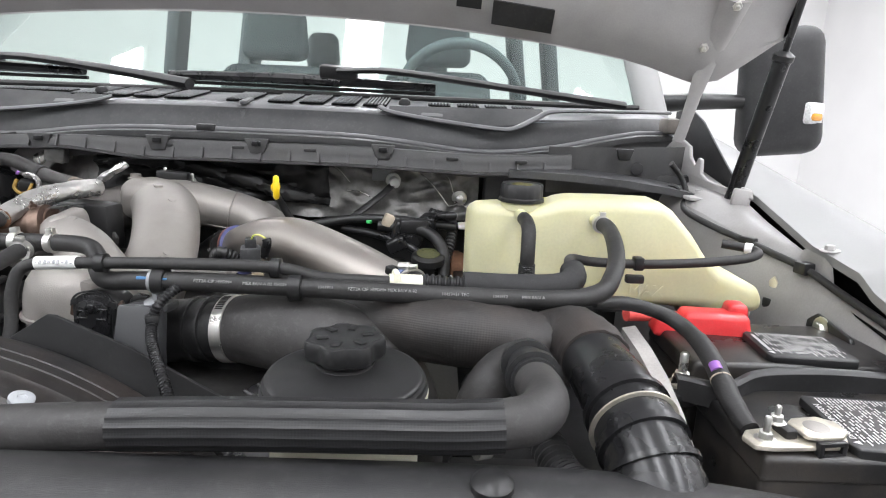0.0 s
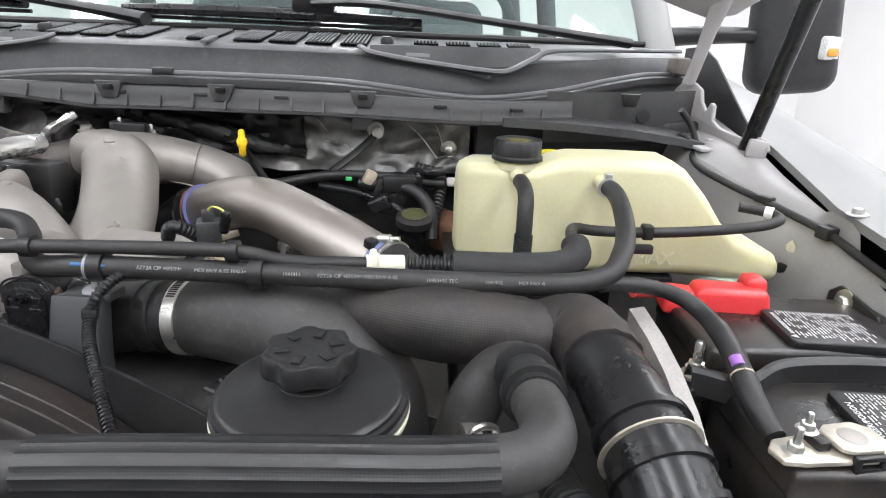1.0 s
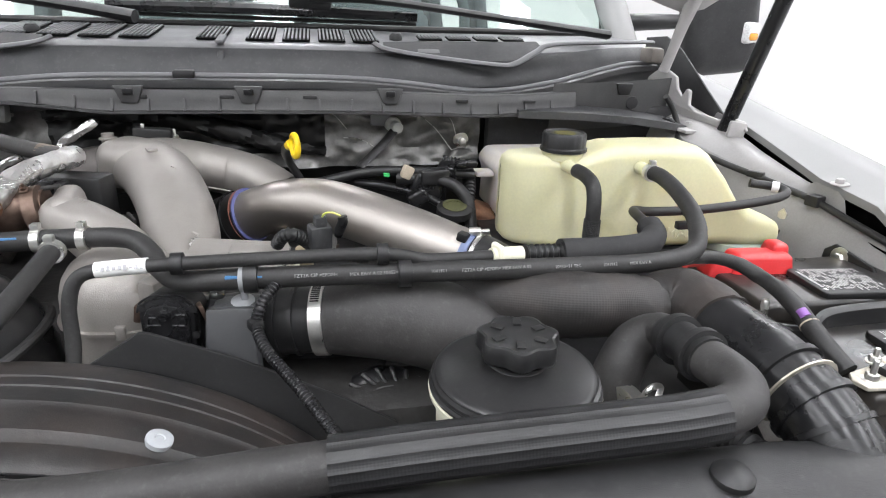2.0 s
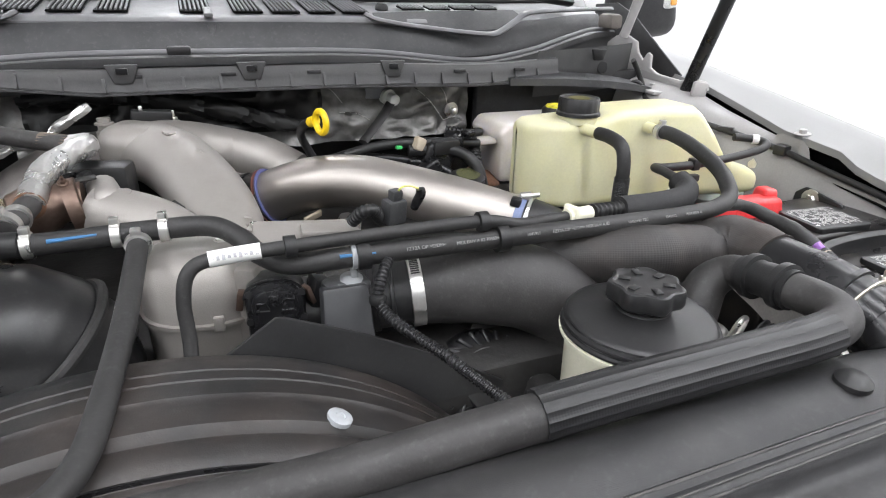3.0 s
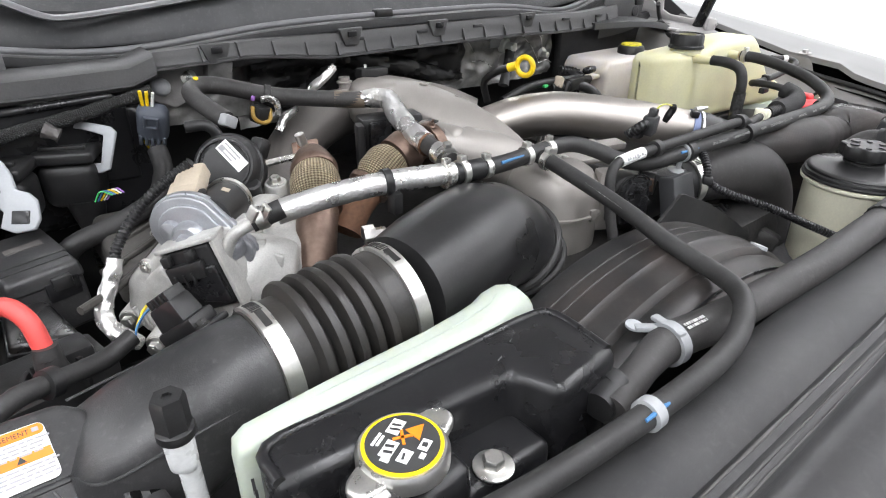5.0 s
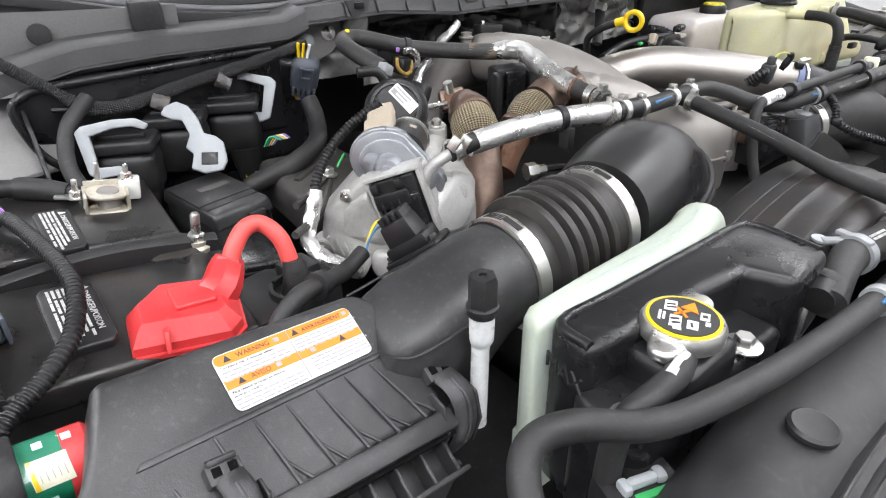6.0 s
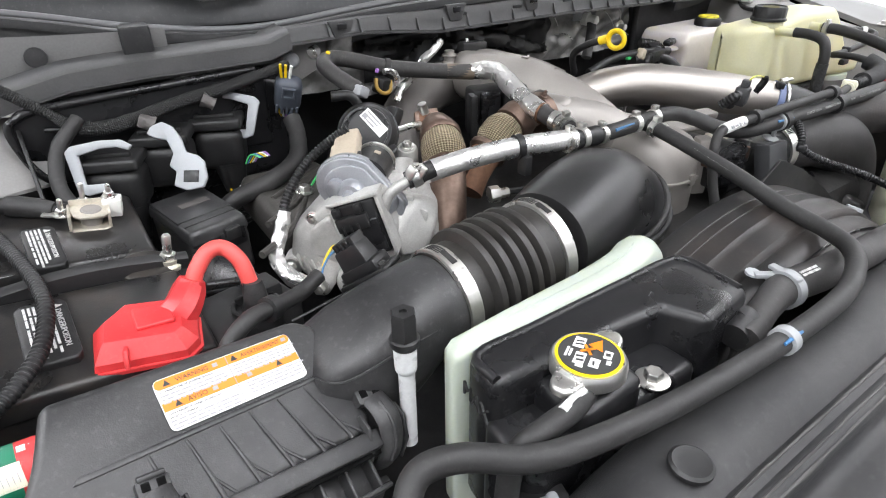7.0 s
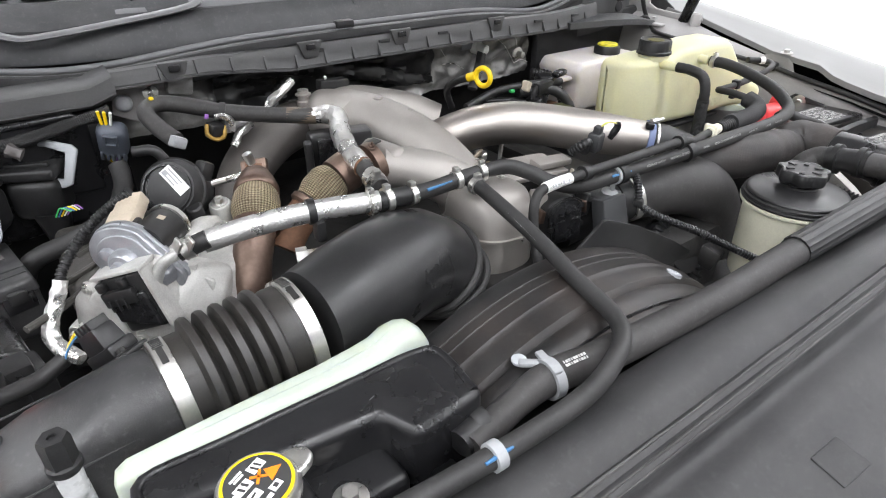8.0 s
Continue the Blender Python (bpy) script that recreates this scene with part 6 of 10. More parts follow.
def box_latch(s, w, k):
    """A sprung latch: a windowed block, a strap bent over the rim and two cheeks beside it."""
    m = BOX @ pose(s, w, 0, 0, 0, -4) @ Matrix.Scale(k, 4)
    lt = part("latch", rbox((0, 0, 0), (0.022, 0.013, 0.010), frame_m=m @ Matrix.Translation((0, 0, 0.002)), bev=0.002), M_BOX, box)
    for q in (-0.005, 0.005):
        part("window", rbox((0, 0, 0), (0.0055, 0.006, 0.002), frame_m=m @ Matrix.Translation((q, 0.001, 0.0068)), bev=0.0005), M_OPENING_SHADE, lt)
    part("hook", rbox((0, 0, 0), (0.018, 0.004, 0.005), frame_m=m @ pose(0, 0.0075, 0.006, 25, 0, 0), bev=0.001), M_BOX, lt)
    part("lever", tube([m @ Vector(p) for p in ((0.001, -0.004, 0.006), (0.002, -0.014, 0.010), (0.003, -0.025, 0.009), (0.004, -0.036, 0.0), (0.004, -0.043, -0.014), (0.004, -0.045, -0.030))], 0.0085 * k, seg=10, step=5, flat=(1.1, 0.45), up=(0, 0, 1)), M_BOX, lt)
    part("lever_rib", tube([m @ Vector(p) for p in ((0.001, -0.010, 0.012), (0.003, -0.026, 0.0128), (0.004, -0.039, 0.002), (0.004, -0.047, -0.014))], 0.0016 * k, seg=8, step=4), M_BOX, lt)
    for q in (-0.014, 0.016):
        part("cheek", prism([(-0.010, -0.022), (-0.012, 0.004), (-0.024, 0.008), (-0.040, -0.002), (-0.048, -0.022)], 0.0024, m @ Matrix(((0, 0, 1, q), (1, 0, 0, 0), (0, 1, 0, 0), (0, 0, 0, 1))), bev=0.0008), M_BOX, lt)


box_latch(-0.069, -0.043, 0.85)
box_latch(0.0795, -0.050, 1.0)

# warning label on the lid
LAB = BOX @ Matrix.Translation((0, 0, 0.0004))
LW, LH = 0.0955, 0.0355


def on_label(x, y, w, h, z=0.0006):
    return rbox((0, 0, 0), (w, h, 0.0006), frame_m=LAB @ Matrix.Translation((x, y, z)), bev=0)


def corners(w, h, r=0.004, n=4):
    """An outline with rounded corners."""
    return [(sx * (w / 2 - r) + r * math.cos(radians(a0 + 90 * k / n)), sy * (h / 2 - r) + r * math.sin(radians(a0 + 90 * k / n))) for sx, sy, a0 in ((1, 1, 0), (-1, 1, 90), (-1, -1, 180), (1, -1, 270)) for k in range(n + 1)]


label = part("warning_label", prism(corners(LW, LH), 0.0006, LAB, bev=0), M_LABEL, box, "white and orange warning label in four languages")
part("orange_band", prism([(x, y * 1.0) for x, y in corners(LW - 0.001, 0.0066, 0.003)], 0.0003, LAB @ Matrix.Translation((0, LH / 2 - 0.0038, 0.0006)), bev=0), M_ORANGE, label)
part("orange_band", on_label(0, -0.0012, LW - 0.001, 0.0058), M_ORANGE, label)
part("divider", on_label(0.0, 0, 0.0004, LH - 0.002, 0.001), M_INK_GREY, label)
for text, x, y, size_ in (("WARNING", -0.034, LH / 2 - 0.0053, 0.0044), ("AVERTISSEMENT", 0.010, LH / 2 - 0.0053, 0.0041), ("AVISO", -0.032, -0.0028, 0.0046), ("To reduce risk of possible serious", -0.046, LH / 2 - 0.0094, 0.0025), ("Para reducir el riesgo de lesiones", -0.046, -0.0069, 0.0025), ("severas o muerte", -0.046, -0.0094, 0.0025)):
    part("heading" if size_ > 0.003 else "print_line", words(text, LAB @ Matrix.Translation((x, y, 0.0010)), size_, 0.0001), M_INK, label)
for x, y in ((-0.040, LH / 2 - 0.0038), (0.005, LH / 2 - 0.0038), (-0.038, -0.0012), (0.032, -0.0012)):
    part("warning_triangle", prism([(-0.0024, -0.0018), (0.0024, -0.0018), (0, 0.0022)], 0.0003, LAB @ Matrix.Translation((x, y, 0.0009)), bev=0), M_INK, label)
for x, y in ((-0.008, LH / 2 - 0.0038), (0.043, LH / 2 - 0.0038), (-0.014, -0.0012), (0.010, -0.0012)):
    part("book_mark", on_label(x, y, 0.0034, 0.0026, 0.0009), M_INK_GREY, label)
rnd = random.Random(5)
for bx, by, rows_ in ((-0.046, 0.0062, 3), (0.002, 0.0086, 4), (-0.046, -0.0112, 3), (0.006, -0.0062, 4)):
    for k in range(rows_):
        x = bx
        while x < bx + 0.040:
            w = rnd.uniform(0.002, 0.007)
            part("print_line", on_label(x + w / 2, by - k * 0.0025, w, 0.0010, 0.0007), M_INK_GREY, label)
            x += w + 0.0011

# ---- radiator tank ----
deg = thing("degas_bottle", (-0.74, 0.42, 1.18), "black plastic coolant bottle with metal pressure cap", "coolant bottle")
part("body", prism([(-0.862, 0.424), (-0.856, 0.461), (-0.640, 0.460), (-0.622, 0.447), (-0.628, 0.388), (-0.692, 0.382), (-0.702, 0.414), (-0.76, 0.418), (-0.81, 0.420)], 0.137, Matrix.Translation((0, 0, 1.18)), bev=0.009, segs=4), M_BLACK_GLOSS, deg)
part("shelf", prism([(-0.870, 0.392), (-0.864, 0.432), (-0.70, 0.432), (-0.698, 0.380), (-0.86, 0.378)], 0.104, Matrix.Translation((0, 0, 1.18)), bev=0.008, segs=3), M_BLACK_GLOSS, deg)
part("pedestal", rbox((-0.795, 0.404, 1.284), (0.064, 0.050, 0.042), (0, 0, 3), bev=0.010, segs=4), M_BLACK_GLOSS, deg)
CAPC = (-0.794, 0.407)
part("neck", lathe((*CAPC, 1.298), (0, 0, 1), [(0.021, 0), (0.019, 0.008), (0.021, 0.011)], 28), M_BLACK, deg)
rc = part("pressure_cap", lathe((*CAPC, 1.3085), (0, 0, 1), [(0.023, 0), (0.0262, 0.001), (0.0262, 0.008), (0.0242, 0.0115), (0.001, 0.012)], 48), M_ZINC, deg, "bare metal pressure cap")
for s in (1, -1):
    part("ear", prism([(-0.004, -0.012), (0.008, -0.009), (0.013, -0.004), (0.013, 0.004), (0.008, 0.009), (-0.004, 0.012)], 0.008, pose(CAPC[0] + s * 0.0255, CAPC[1] + s * 0.006, 1.3095, 0, 0, 14 if s > 0 else 194), bev=0.003, segs=3), M_ZINC, rc)
part("label_ring", lathe((*CAPC, 1.3200), (0, 0, 1), [(0.0226, 0), (0.0226, 0.0008), (0.001, 0.0008)], 40), M_YELLOW, rc, "yellow warning ring")
part("label_disc", lathe((*CAPC, 1.3208), (0, 0, 1), [(0.0205, 0), (0.0205, 0.0006), (0.001, 0.0006)], 40), M_INK, rc, "black printed disc")
deg_w = thing("washer_reservoir", (-0.74, 0.48, 1.15), "milky white plastic washer reservoir behind the bottle", "reservoir")
part("body", loft([tank_ring(*q) for q in ((-0.866, 0.462, 0.470, 1.17, 1.310, 0.003), (-0.863, 0.460, 0.476, 1.16, 1.317, 0.006), (-0.855, 0.459, 0.480, 1.152, 1.3195, 0.008), (-0.80, 0.459, 0.484, 1.152, 1.3195, 0.008), (-0.72, 0.459, 0.489, 1.152, 1.319, 0.009), (-0.685, 0.459, 0.495, 1.152, 1.318, 0.011), (-0.665, 0.461, 0.500, 1.152, 1.3185, 0.014), (-0.652, 0.465, 0.505, 1.152, 1.3220, 0.018), (-0.640, 0.467, 0.506, 1.152, 1.3230, 0.019), (-0.630, 0.469, 0.504, 1.153, 1.3195, 0.016), (-0.622, 0.472, 0.500, 1.154, 1.311, 0.012), (-0.617, 0.476, 0.496, 1.16, 1.300, 0.006))]), M_MILK, deg_w, smooth=60)
part("mould_seam", tube([(-0.862, 0.470, 1.3165), (-0.80, 0.4715, 1.3193), (-0.72, 0.474, 1.3188), (-0.685, 0.478, 1.3188), (-0.665, 0.481, 1.3187), (-0.652, 0.485, 1.3222)], 0.0007, seg=6), M_MILK, deg_w)
part("mount_lug", rbox((-0.85, 0.470, 1.20), (0.03, 0.02, 0.03), bev=0.004), M_MILK, deg_w)
hose("bottle_hose", [(-0.806, 0.395, 1.304), (-0.83, 0.386, 1.309), (-0.855, 0.384, 1.309), (-0.872, 0.388, 1.298), (-0.877, 0.390, 1.27), (-0.880, 0.388, 1.20)], 0.0078, "short black hose from the bottle's neck", seg=18, step=8)
for c in ((-0.856, 0.394, 1.2845), (-0.743, 0.388, 1.2845)):
    solo("flange_bolt", hexbolt(c, (0, 0, 1), 0.012, washer=2.1), M_ZINC, "zinc flange bolt on the bottle's foot", "bolt", "bottle bolts")

# ---- passenger side batteries ----
def battery(x, y, z, w, d, h, name_label):
    b = thing("battery", (x, y, z - h), name_label, "battery", "batteries")
    part("case", rbox((x, y, z - h / 2 - 0.006), (w, d, h - 0.012), bev=0.006, segs=3), M_BATTERY, b)
    part("lid", rbox((x, y, z - 0.008), (w + 0.004, d + 0.004, 0.022), bev=0.005, segs=3, top=(0.97, 0.95)), M_BATTERY, b)
    return b


LEFT_TRAY = pose(-1.05, 0.75, 1.288, 6.2, 6.8, 0)


def tilted(ob, z):
    """Sets a thing that was built level at height z onto the sloping battery tray."""
    ob.matrix_basis = LEFT_TRAY @ Matrix.Translation((1.05, -0.75, -z)) @ Matrix.Translation(ob.location)
    return ob


b1 = battery(-1.105, 0.694, 1.268, 0.26, 0.124, 0.17, "black battery with white warning print and a red terminal cover")
b2 = battery(-1.115, 0.858, 1.268, 0.26, 0.128, 0.17, "black battery with white warning print and pale terminal clamp")
b3_ = battery(0.374, 0.482, 1.252, 0.25, 0.122, 0.17, "black battery with white warning print and pale terminal clamp")
b4_ = battery(0.378, 0.630, 1.266, 0.25, 0.125, 0.17, "black battery with white warning print and red terminal cover")

redc = thing("terminal_cover", (-1.0, 0.68, 1.25), "red plastic battery terminal cover", "terminal cover", "terminal covers")
RED_M = pose(-1.026, 0.664, 1.270, 5, 6, -10) @ Matrix.Diagonal((0.84, 0.88, 0.72, 1.0))
RED_LOW = [(-0.044, -0.036), (0.034, -0.036), (0.046, -0.022), (0.048, 0.016), (0.030, 0.036), (-0.020, 0.038), (-0.046, 0.010)]
RED_TOP = [(-0.036, -0.024), (0.026, -0.026), (0.034, -0.018), (0.034, 0.012), (0.020, 0.028), (-0.016, 0.030), (-0.036, 0.006)]
RED_RINGS = [[RED_M @ Vector((x, y, z)) for x, y in plan] for plan, z in (([(x * 1.05, y * 1.06) for x, y in RED_LOW], 0.008), ([(x * 1.05, y * 1.06) for x, y in RED_LOW], 0.0125), (RED_LOW, 0.013), ([(x * 0.97, y * 0.97) for x, y in RED_LOW], 0.022), (RED_TOP, 0.036), ([(x * 0.93, y * 0.92) for x, y in RED_TOP], 0.0385), ([(x * 0.5, y * 0.5) for x, y in RED_TOP], 0.0395))]
part("cover", loft(RED_RINGS, True), M_RED, redc, smooth=25)
part("raised_pad", rbox((0, 0, 0), (0.034, 0.030, 0.008), frame_m=RED_M @ pose(0.008, 0.002, 0.040, 0, 0, 8), bev=0.0025, segs=3), M_RED, redc)
part("ridge", rbox((0, 0, 0), (0.004, 0.030, 0.020), frame_m=RED_M @ pose(-0.017, -0.030, 0.024, -28, 0, 0), bev=0.0015, segs=2), M_RED, redc)
part("lip", rbox((0, 0, 0), (0.074, 0.003, 0.006), frame_m=RED_M @ pose(-0.005, -0.0365, 0.0105, -5, 0, 0), bev=0.001), M_RED, redc)
part("collar", tube([RED_M @ Vector((0.020, 0.010, 0.020)), RED_M @ Vector((0.034, 0.016, 0.032)), (-0.982, 0.686, 1.297), (-0.977, 0.689, 1.304)], [0.017, 0.0155, 0.0140, 0.0110], seg=8, step=3), M_RED, redc, smooth=25)
part("cable", tube([(-0.979, 0.688, 1.297), (-0.971, 0.692, 1.310), (-0.958, 0.697, 1.3205), (-0.945, 0.696, 1.3205), (-0.936, 0.686, 1.310), (-0.933, 0.678, 1.292), (-0.932, 0.674, 1.27)], 0.0072, seg=16, step=8), M_RED_SOFT, redc, "red battery cable")
redd = thing("terminal_cover", (0.33, 0.67, 1.25), "red plastic battery terminal cover", "terminal cover", "terminal covers")
part("cover", rbox((0.315, 0.665, 1.275), (0.085, 0.04, 0.035), (0, 0, -6), bev=0.007, segs=3, top=(0.85, 0.8)), M_RED, redd)

# ---- egr corner ----
egr = thing("egr_valve", (-0.79, 0.75, 1.15), "bright cast aluminium exhaust gas valve with actuator", "valve")
act = thing("boost_actuator", (-0.73, 0.81, 1.33), "round black plastic actuator with white label", "actuator")
AX = Vector((-0.50, -0.72, 0.48)).normalized()
AC = Vector((-0.7245, 0.822, 1.343))
part("can", lathe(AC - AX * 0.022, AX, [(0.020, -0.006), (0.031, -0.004), (0.034, 0.0), (0.0345, 0.024), (0.0365, 0.0255), (0.0365, 0.031), (0.0345, 0.0325), (0.033, 0.040), (0.029, 0.046), (0.014, 0.049), (0.001, 0.049)], 48), M_BLACK, act)
cpipe = thing("exhaust_pipe", (-0.68, 0.70, 1.2), "heat browned steel exhaust pipe with braided flex section", "pipe")
part("pipe", tube([(-0.655, 0.765, 1.320), (-0.670, 0.737, 1.308), (-0.688, 0.712, 1.285), (-0.698, 0.698, 1.25), (-0.70, 0.695, 1.20)], 0.0215, seg=28, step=8), M_COPPER, cpipe)
part("flex_braid", tube([(-0.648, 0.781, 1.333), (-0.653, 0.771, 1.328), (-0.659, 0.759, 1.322), (-0.664, 0.749, 1.315)], [0.0235, 0.027, 0.0275, 0.0235], seg=36, step=8), M_BRASS, cpipe, "gold coloured braided mesh")
c2 = thing("exhaust_pipe", (-0.55, 0.76, 1.2), "heat browned steel pipe with braided flex section", "pipe")
part("flex_braid", tube([(-0.592, 0.753, 1.316), (-0.582, 0.755, 1.322), (-0.568, 0.758, 1.330), (-0.558, 0.760, 1.334)], [0.022, 0.0265, 0.027, 0.0225], seg=36, step=8), M_BRASS, c2, "gold coloured braided mesh")
part("pipe", tube([(-0.64, 0.74, 1.275), (-0.62, 0.748, 1.296), (-0.595, 0.753, 1.314)], 0.0205, seg=24), M_RUST, c2)
fh = thing("foil_hose", (-0.65, 0.66, 1.3), "hose in a shiny silver foil sleeve", "hose")
part("foil_sleeve", tube([(-0.738, 0.680, 1.345), (-0.69, 0.670, 1.352), (-0.63, 0.656, 1.356), (-0.565, 0.642, 1.354)], 0.0112, seg=20, step=8), M_FOIL_HOSE, fh)
uh = thing("heater_hose", (-0.6, 0.92, 1.33), "black rubber heater hose with foil wrapped end", "hose")
part("rubber_tube", tube([(-0.700, 0.885, 1.378), (-0.712, 0.915, 1.390), (-0.716, 0.945, 1.400), (-0.700, 0.965, 1.403), (-0.675, 0.962, 1.400), (-0.62, 0.94, 1.385), (-0.56, 0.905, 1.378), (-0.51, 0.878, 1.375)], 0.0105, seg=18, step=8), M_RUBBER_GREY, uh)
part("foil_wrap", tube([(-0.522, 0.884, 1.376), (-0.506, 0.874, 1.377), (-0.503, 0.852, 1.379), (-0.515, 0.822, 1.379), (-0.528, 0.790, 1.375), (-0.535, 0.760, 1.368), (-0.537, 0.722, 1.358)], [0.0105, 0.0122, 0.0125, 0.0120, 0.0124, 0.0122, 0.0118], seg=40, step=14, wob=0.0011), M_FOIL, uh, "crinkled silver foil wrap")
part("tan_tape", tube([(-0.552, 0.901, 1.3775), (-0.535, 0.892, 1.376), (-0.518, 0.882, 1.375)], 0.0108, seg=18), stuff("tan_tape", (0.14, 0.11, 0.08), 0.6, var=0.2), uh, "tan tape round the hose")
part("hose_end", tube([(-0.537, 0.726, 1.359), (-0.541, 0.700, 1.357), (-0.546, 0.668, 1.354)], 0.0104, seg=18), M_RUBBER_GREY, uh)
part("rusty_edge", band((-0.537, 0.722, 1.358), (0.1, -1, -0.1), 0.0118, 0.003, 0.0012), M_RUST, uh)
clamp(uh, (-0.542, 0.694, 1.3565), (0.15, -1, -0.1), 0.0106, 0.009, screw=False)

# ---- battery details ----
def vent_plate(b, c, w, d, turn, heading, seed, flip=0):
    """A raised vent cover with white warning print; heading runs along its long side."""
    m = pose(*c, 0, 0, turn)
    pl = part("vent_cover", prism([(-w / 2, -d / 2 + 0.006), (-w / 2 + 0.004, -d / 2), (w / 2 - 0.004, -d / 2), (w / 2, -d / 2 + 0.006), (w / 2, d / 2 - 0.006), (w / 2 - 0.004, d / 2), (-w / 2 + 0.004, d / 2), (-w / 2, d / 2 - 0.006)], 0.010, m, bev=0.002), M_BLACK, b, "black vent cover with white warning print")
    top = m @ Matrix.Translation((0, 0, 0.0102))
    text = top @ pose(w / 2 - 0.0125, d / 2 - 0.008, 0, 0, 0, -90) if not flip else top @ pose(-w / 2 + 0.0125, -d / 2 + 0.008, 0, 0, 0, 90)
    if heading:
        part("heading", words(heading, text @ Matrix.Translation((0.008, 0.003, 0.0004)), d * 0.078, 0.0002), M_PRINT, pl)
        part("warning_triangle", prism([(0.0, 0.0), (0.006, 0.0), (0.003, 0.006)], 0.0003, text @ Matrix.Translation((-0.0, 0.003, 0)), bev=0), M_PRINT, pl)
    r = random.Random(seed)
    for k in range(int((w - 0.014) / 0.0034)):
        x = (w / 2 - 0.0130 - k * 0.0034) * (-1 if flip else 1)
        y = d / 2 - 0.006
        while y > -d / 2 + 0.012:
            ln = r.uniform(0.002, 0.009) if flip else r.uniform(0.004, 0.012)
            part("print_line", rbox((0, 0, 0), (0.0012 if flip else 0.0019, ln, 0.0003), frame_m=top @ Matrix.Translation((x, y - ln / 2, 0.0002)), bev=0), M_PRINT, pl)
            y -= ln + r.choice((0.0012, 0.0016, 0.003, 0.010) if flip else (0.0007, 0.0009, 0.0012, 0.003))
    return pl


vent_plate(b1, (-1.0885, 0.695, 1.268), 0.037, 0.080, 2, "DANGER/POISON", 1)
vent_plate(b2, (-1.077, 0.828, 1.2655), 0.029, 0.076, 3, "DANGER/POISON", 2)
vent_plate(b4_, (0.382, 0.606, 1.266), 0.092, 0.072, -5, "DANGER/POISON", 3, 1)
vent_plate(b3_, (0.370, 0.468, 1.252), 0.088, 0.094, -5, "DANGER/POISON", 4, 1)


def print_block(b, c, w, d, turn, rows, seed):
    m = pose(*c, 0, 0, turn)
    blk = part("print_panel", rbox((0, 0, 0), (w, d, 0.0006), frame_m=m, bev=0), M_BLACK, b, "white printed panel")
    r = random.Random(seed)
    for k in range(rows):
        ln = w * r.uniform(0.5, 0.9)
        part("print_line", rbox((0, 0, 0), (ln, d / rows * 0.5, 0.0004), frame_m=m @ Matrix.Translation((-w * 0.45 + ln / 2, d / 2 - (k + 0.5) * d / rows, 0.0005)), bev=0), M_PRINT, blk)


print_block(b1, (-1.122, 0.728, 1.2686), 0.014, 0.036, 3, 8, 11)
print_block(b2, (-1.131, 0.808, 1.2686), 0.020, 0.036, 3, 6, 12)
print_block(b2, (-1.108, 0.812, 1.2686), 0.016, 0.034, 3, 7, 15)
for bb, c in ((b2, (-1.020, 0.842, 1.2686)), (b3_, (0.288, 0.500, 1.2527))):
    part("vent_ring", lathe(c, (0, 0, 1), [(0.011, 0), (0.011, 0.0012), (0.008, 0.0012), (0.008, 0.0002), (0.001, 0.0002)], 28), M_BLACK, bb)


def terminal(c, turn, label, size=1.0):
    """A stamped terminal clamp round a lead post, with its bolt and cable lug."""
    t = thing("battery_terminal", c, label, "terminal clamp", "terminal clamps")
    m = pose(*c, 0, 0, turn) @ Matrix.Scale(size, 4)

    def put(p):
        return m @ Vector(p)
    part("post", lathe(c, (0, 0, 1), [(0.0115 * size, 0), (0.0108 * size, 0.0188 * size), (0.0095 * size, 0.0194 * size), (0.001, 0.0194 * size)], 24), M_CAST, t, "dull grey lead post")
    part("clamp_body", prism([(-0.020, -0.018), (0.016, -0.020), (0.026, -0.008), (0.026, 0.010), (0.014, 0.020), (-0.018, 0.018), (-0.058, 0.014), (-0.068, 0.004), (-0.066, -0.012), (-0.05, -0.016)], 0.005, m @ Matrix.Translation((0, 0, 0.006)), bev=0.0018), M_TERMINAL, t)
    part("top_plate", prism([(-0.020, -0.013), (-0.012, -0.017), (0.012, -0.018), (0.024, -0.009), (0.025, 0.008), (0.014, 0.018), (-0.012, 0.017), (-0.020, 0.011)], 0.004, m @ Matrix.Translation((0, 0, 0.0145)), bev=0.0015, segs=2), M_TERMINAL, t)
    part("side_wall", rbox((0, 0, 0), (0.024, 0.003, 0.010), frame_m=m @ Matrix.Translation((0.006, 0.0165, 0.011)), bev=0.001), M_TERMINAL, t)
    part("bridge", rbox((0, 0, 0), (0.012, 0.020, 0.010), frame_m=m @ Matrix.Translation((-0.027, 0.004, 0.014)), bev=0.003), M_DARK_METAL, t)
    part("nut", hexbolt(put((-0.030, 0.012, 0.018)), (0, 0, 1), 0.010 * size, stud=0.016 * size), M_ZINC, t)
    part("nut", hexbolt(put((-0.050, -0.002, 0.010)), (0, 0, 1), 0.011 * size, stud=0.022 * size), M_ZINC, t)
    for q, size_ in (((-0.011, -0.0195, 0.008), (0.005, 0.006, 0.014)), ((0.011, -0.0195, 0.008), (0.005, 0.006, 0.014)), ((0, -0.0195, 0.0135), (0.026, 0.006, 0.004)), ((0, -0.0195, 0.003), (0.026, 0.006, 0.004))):
        part("clip_frame", rbox((0, 0, 0), size_, frame_m=m @ Matrix.Translation(q), bev=0.001), M_BLACK_GLOSS, t)
    return t


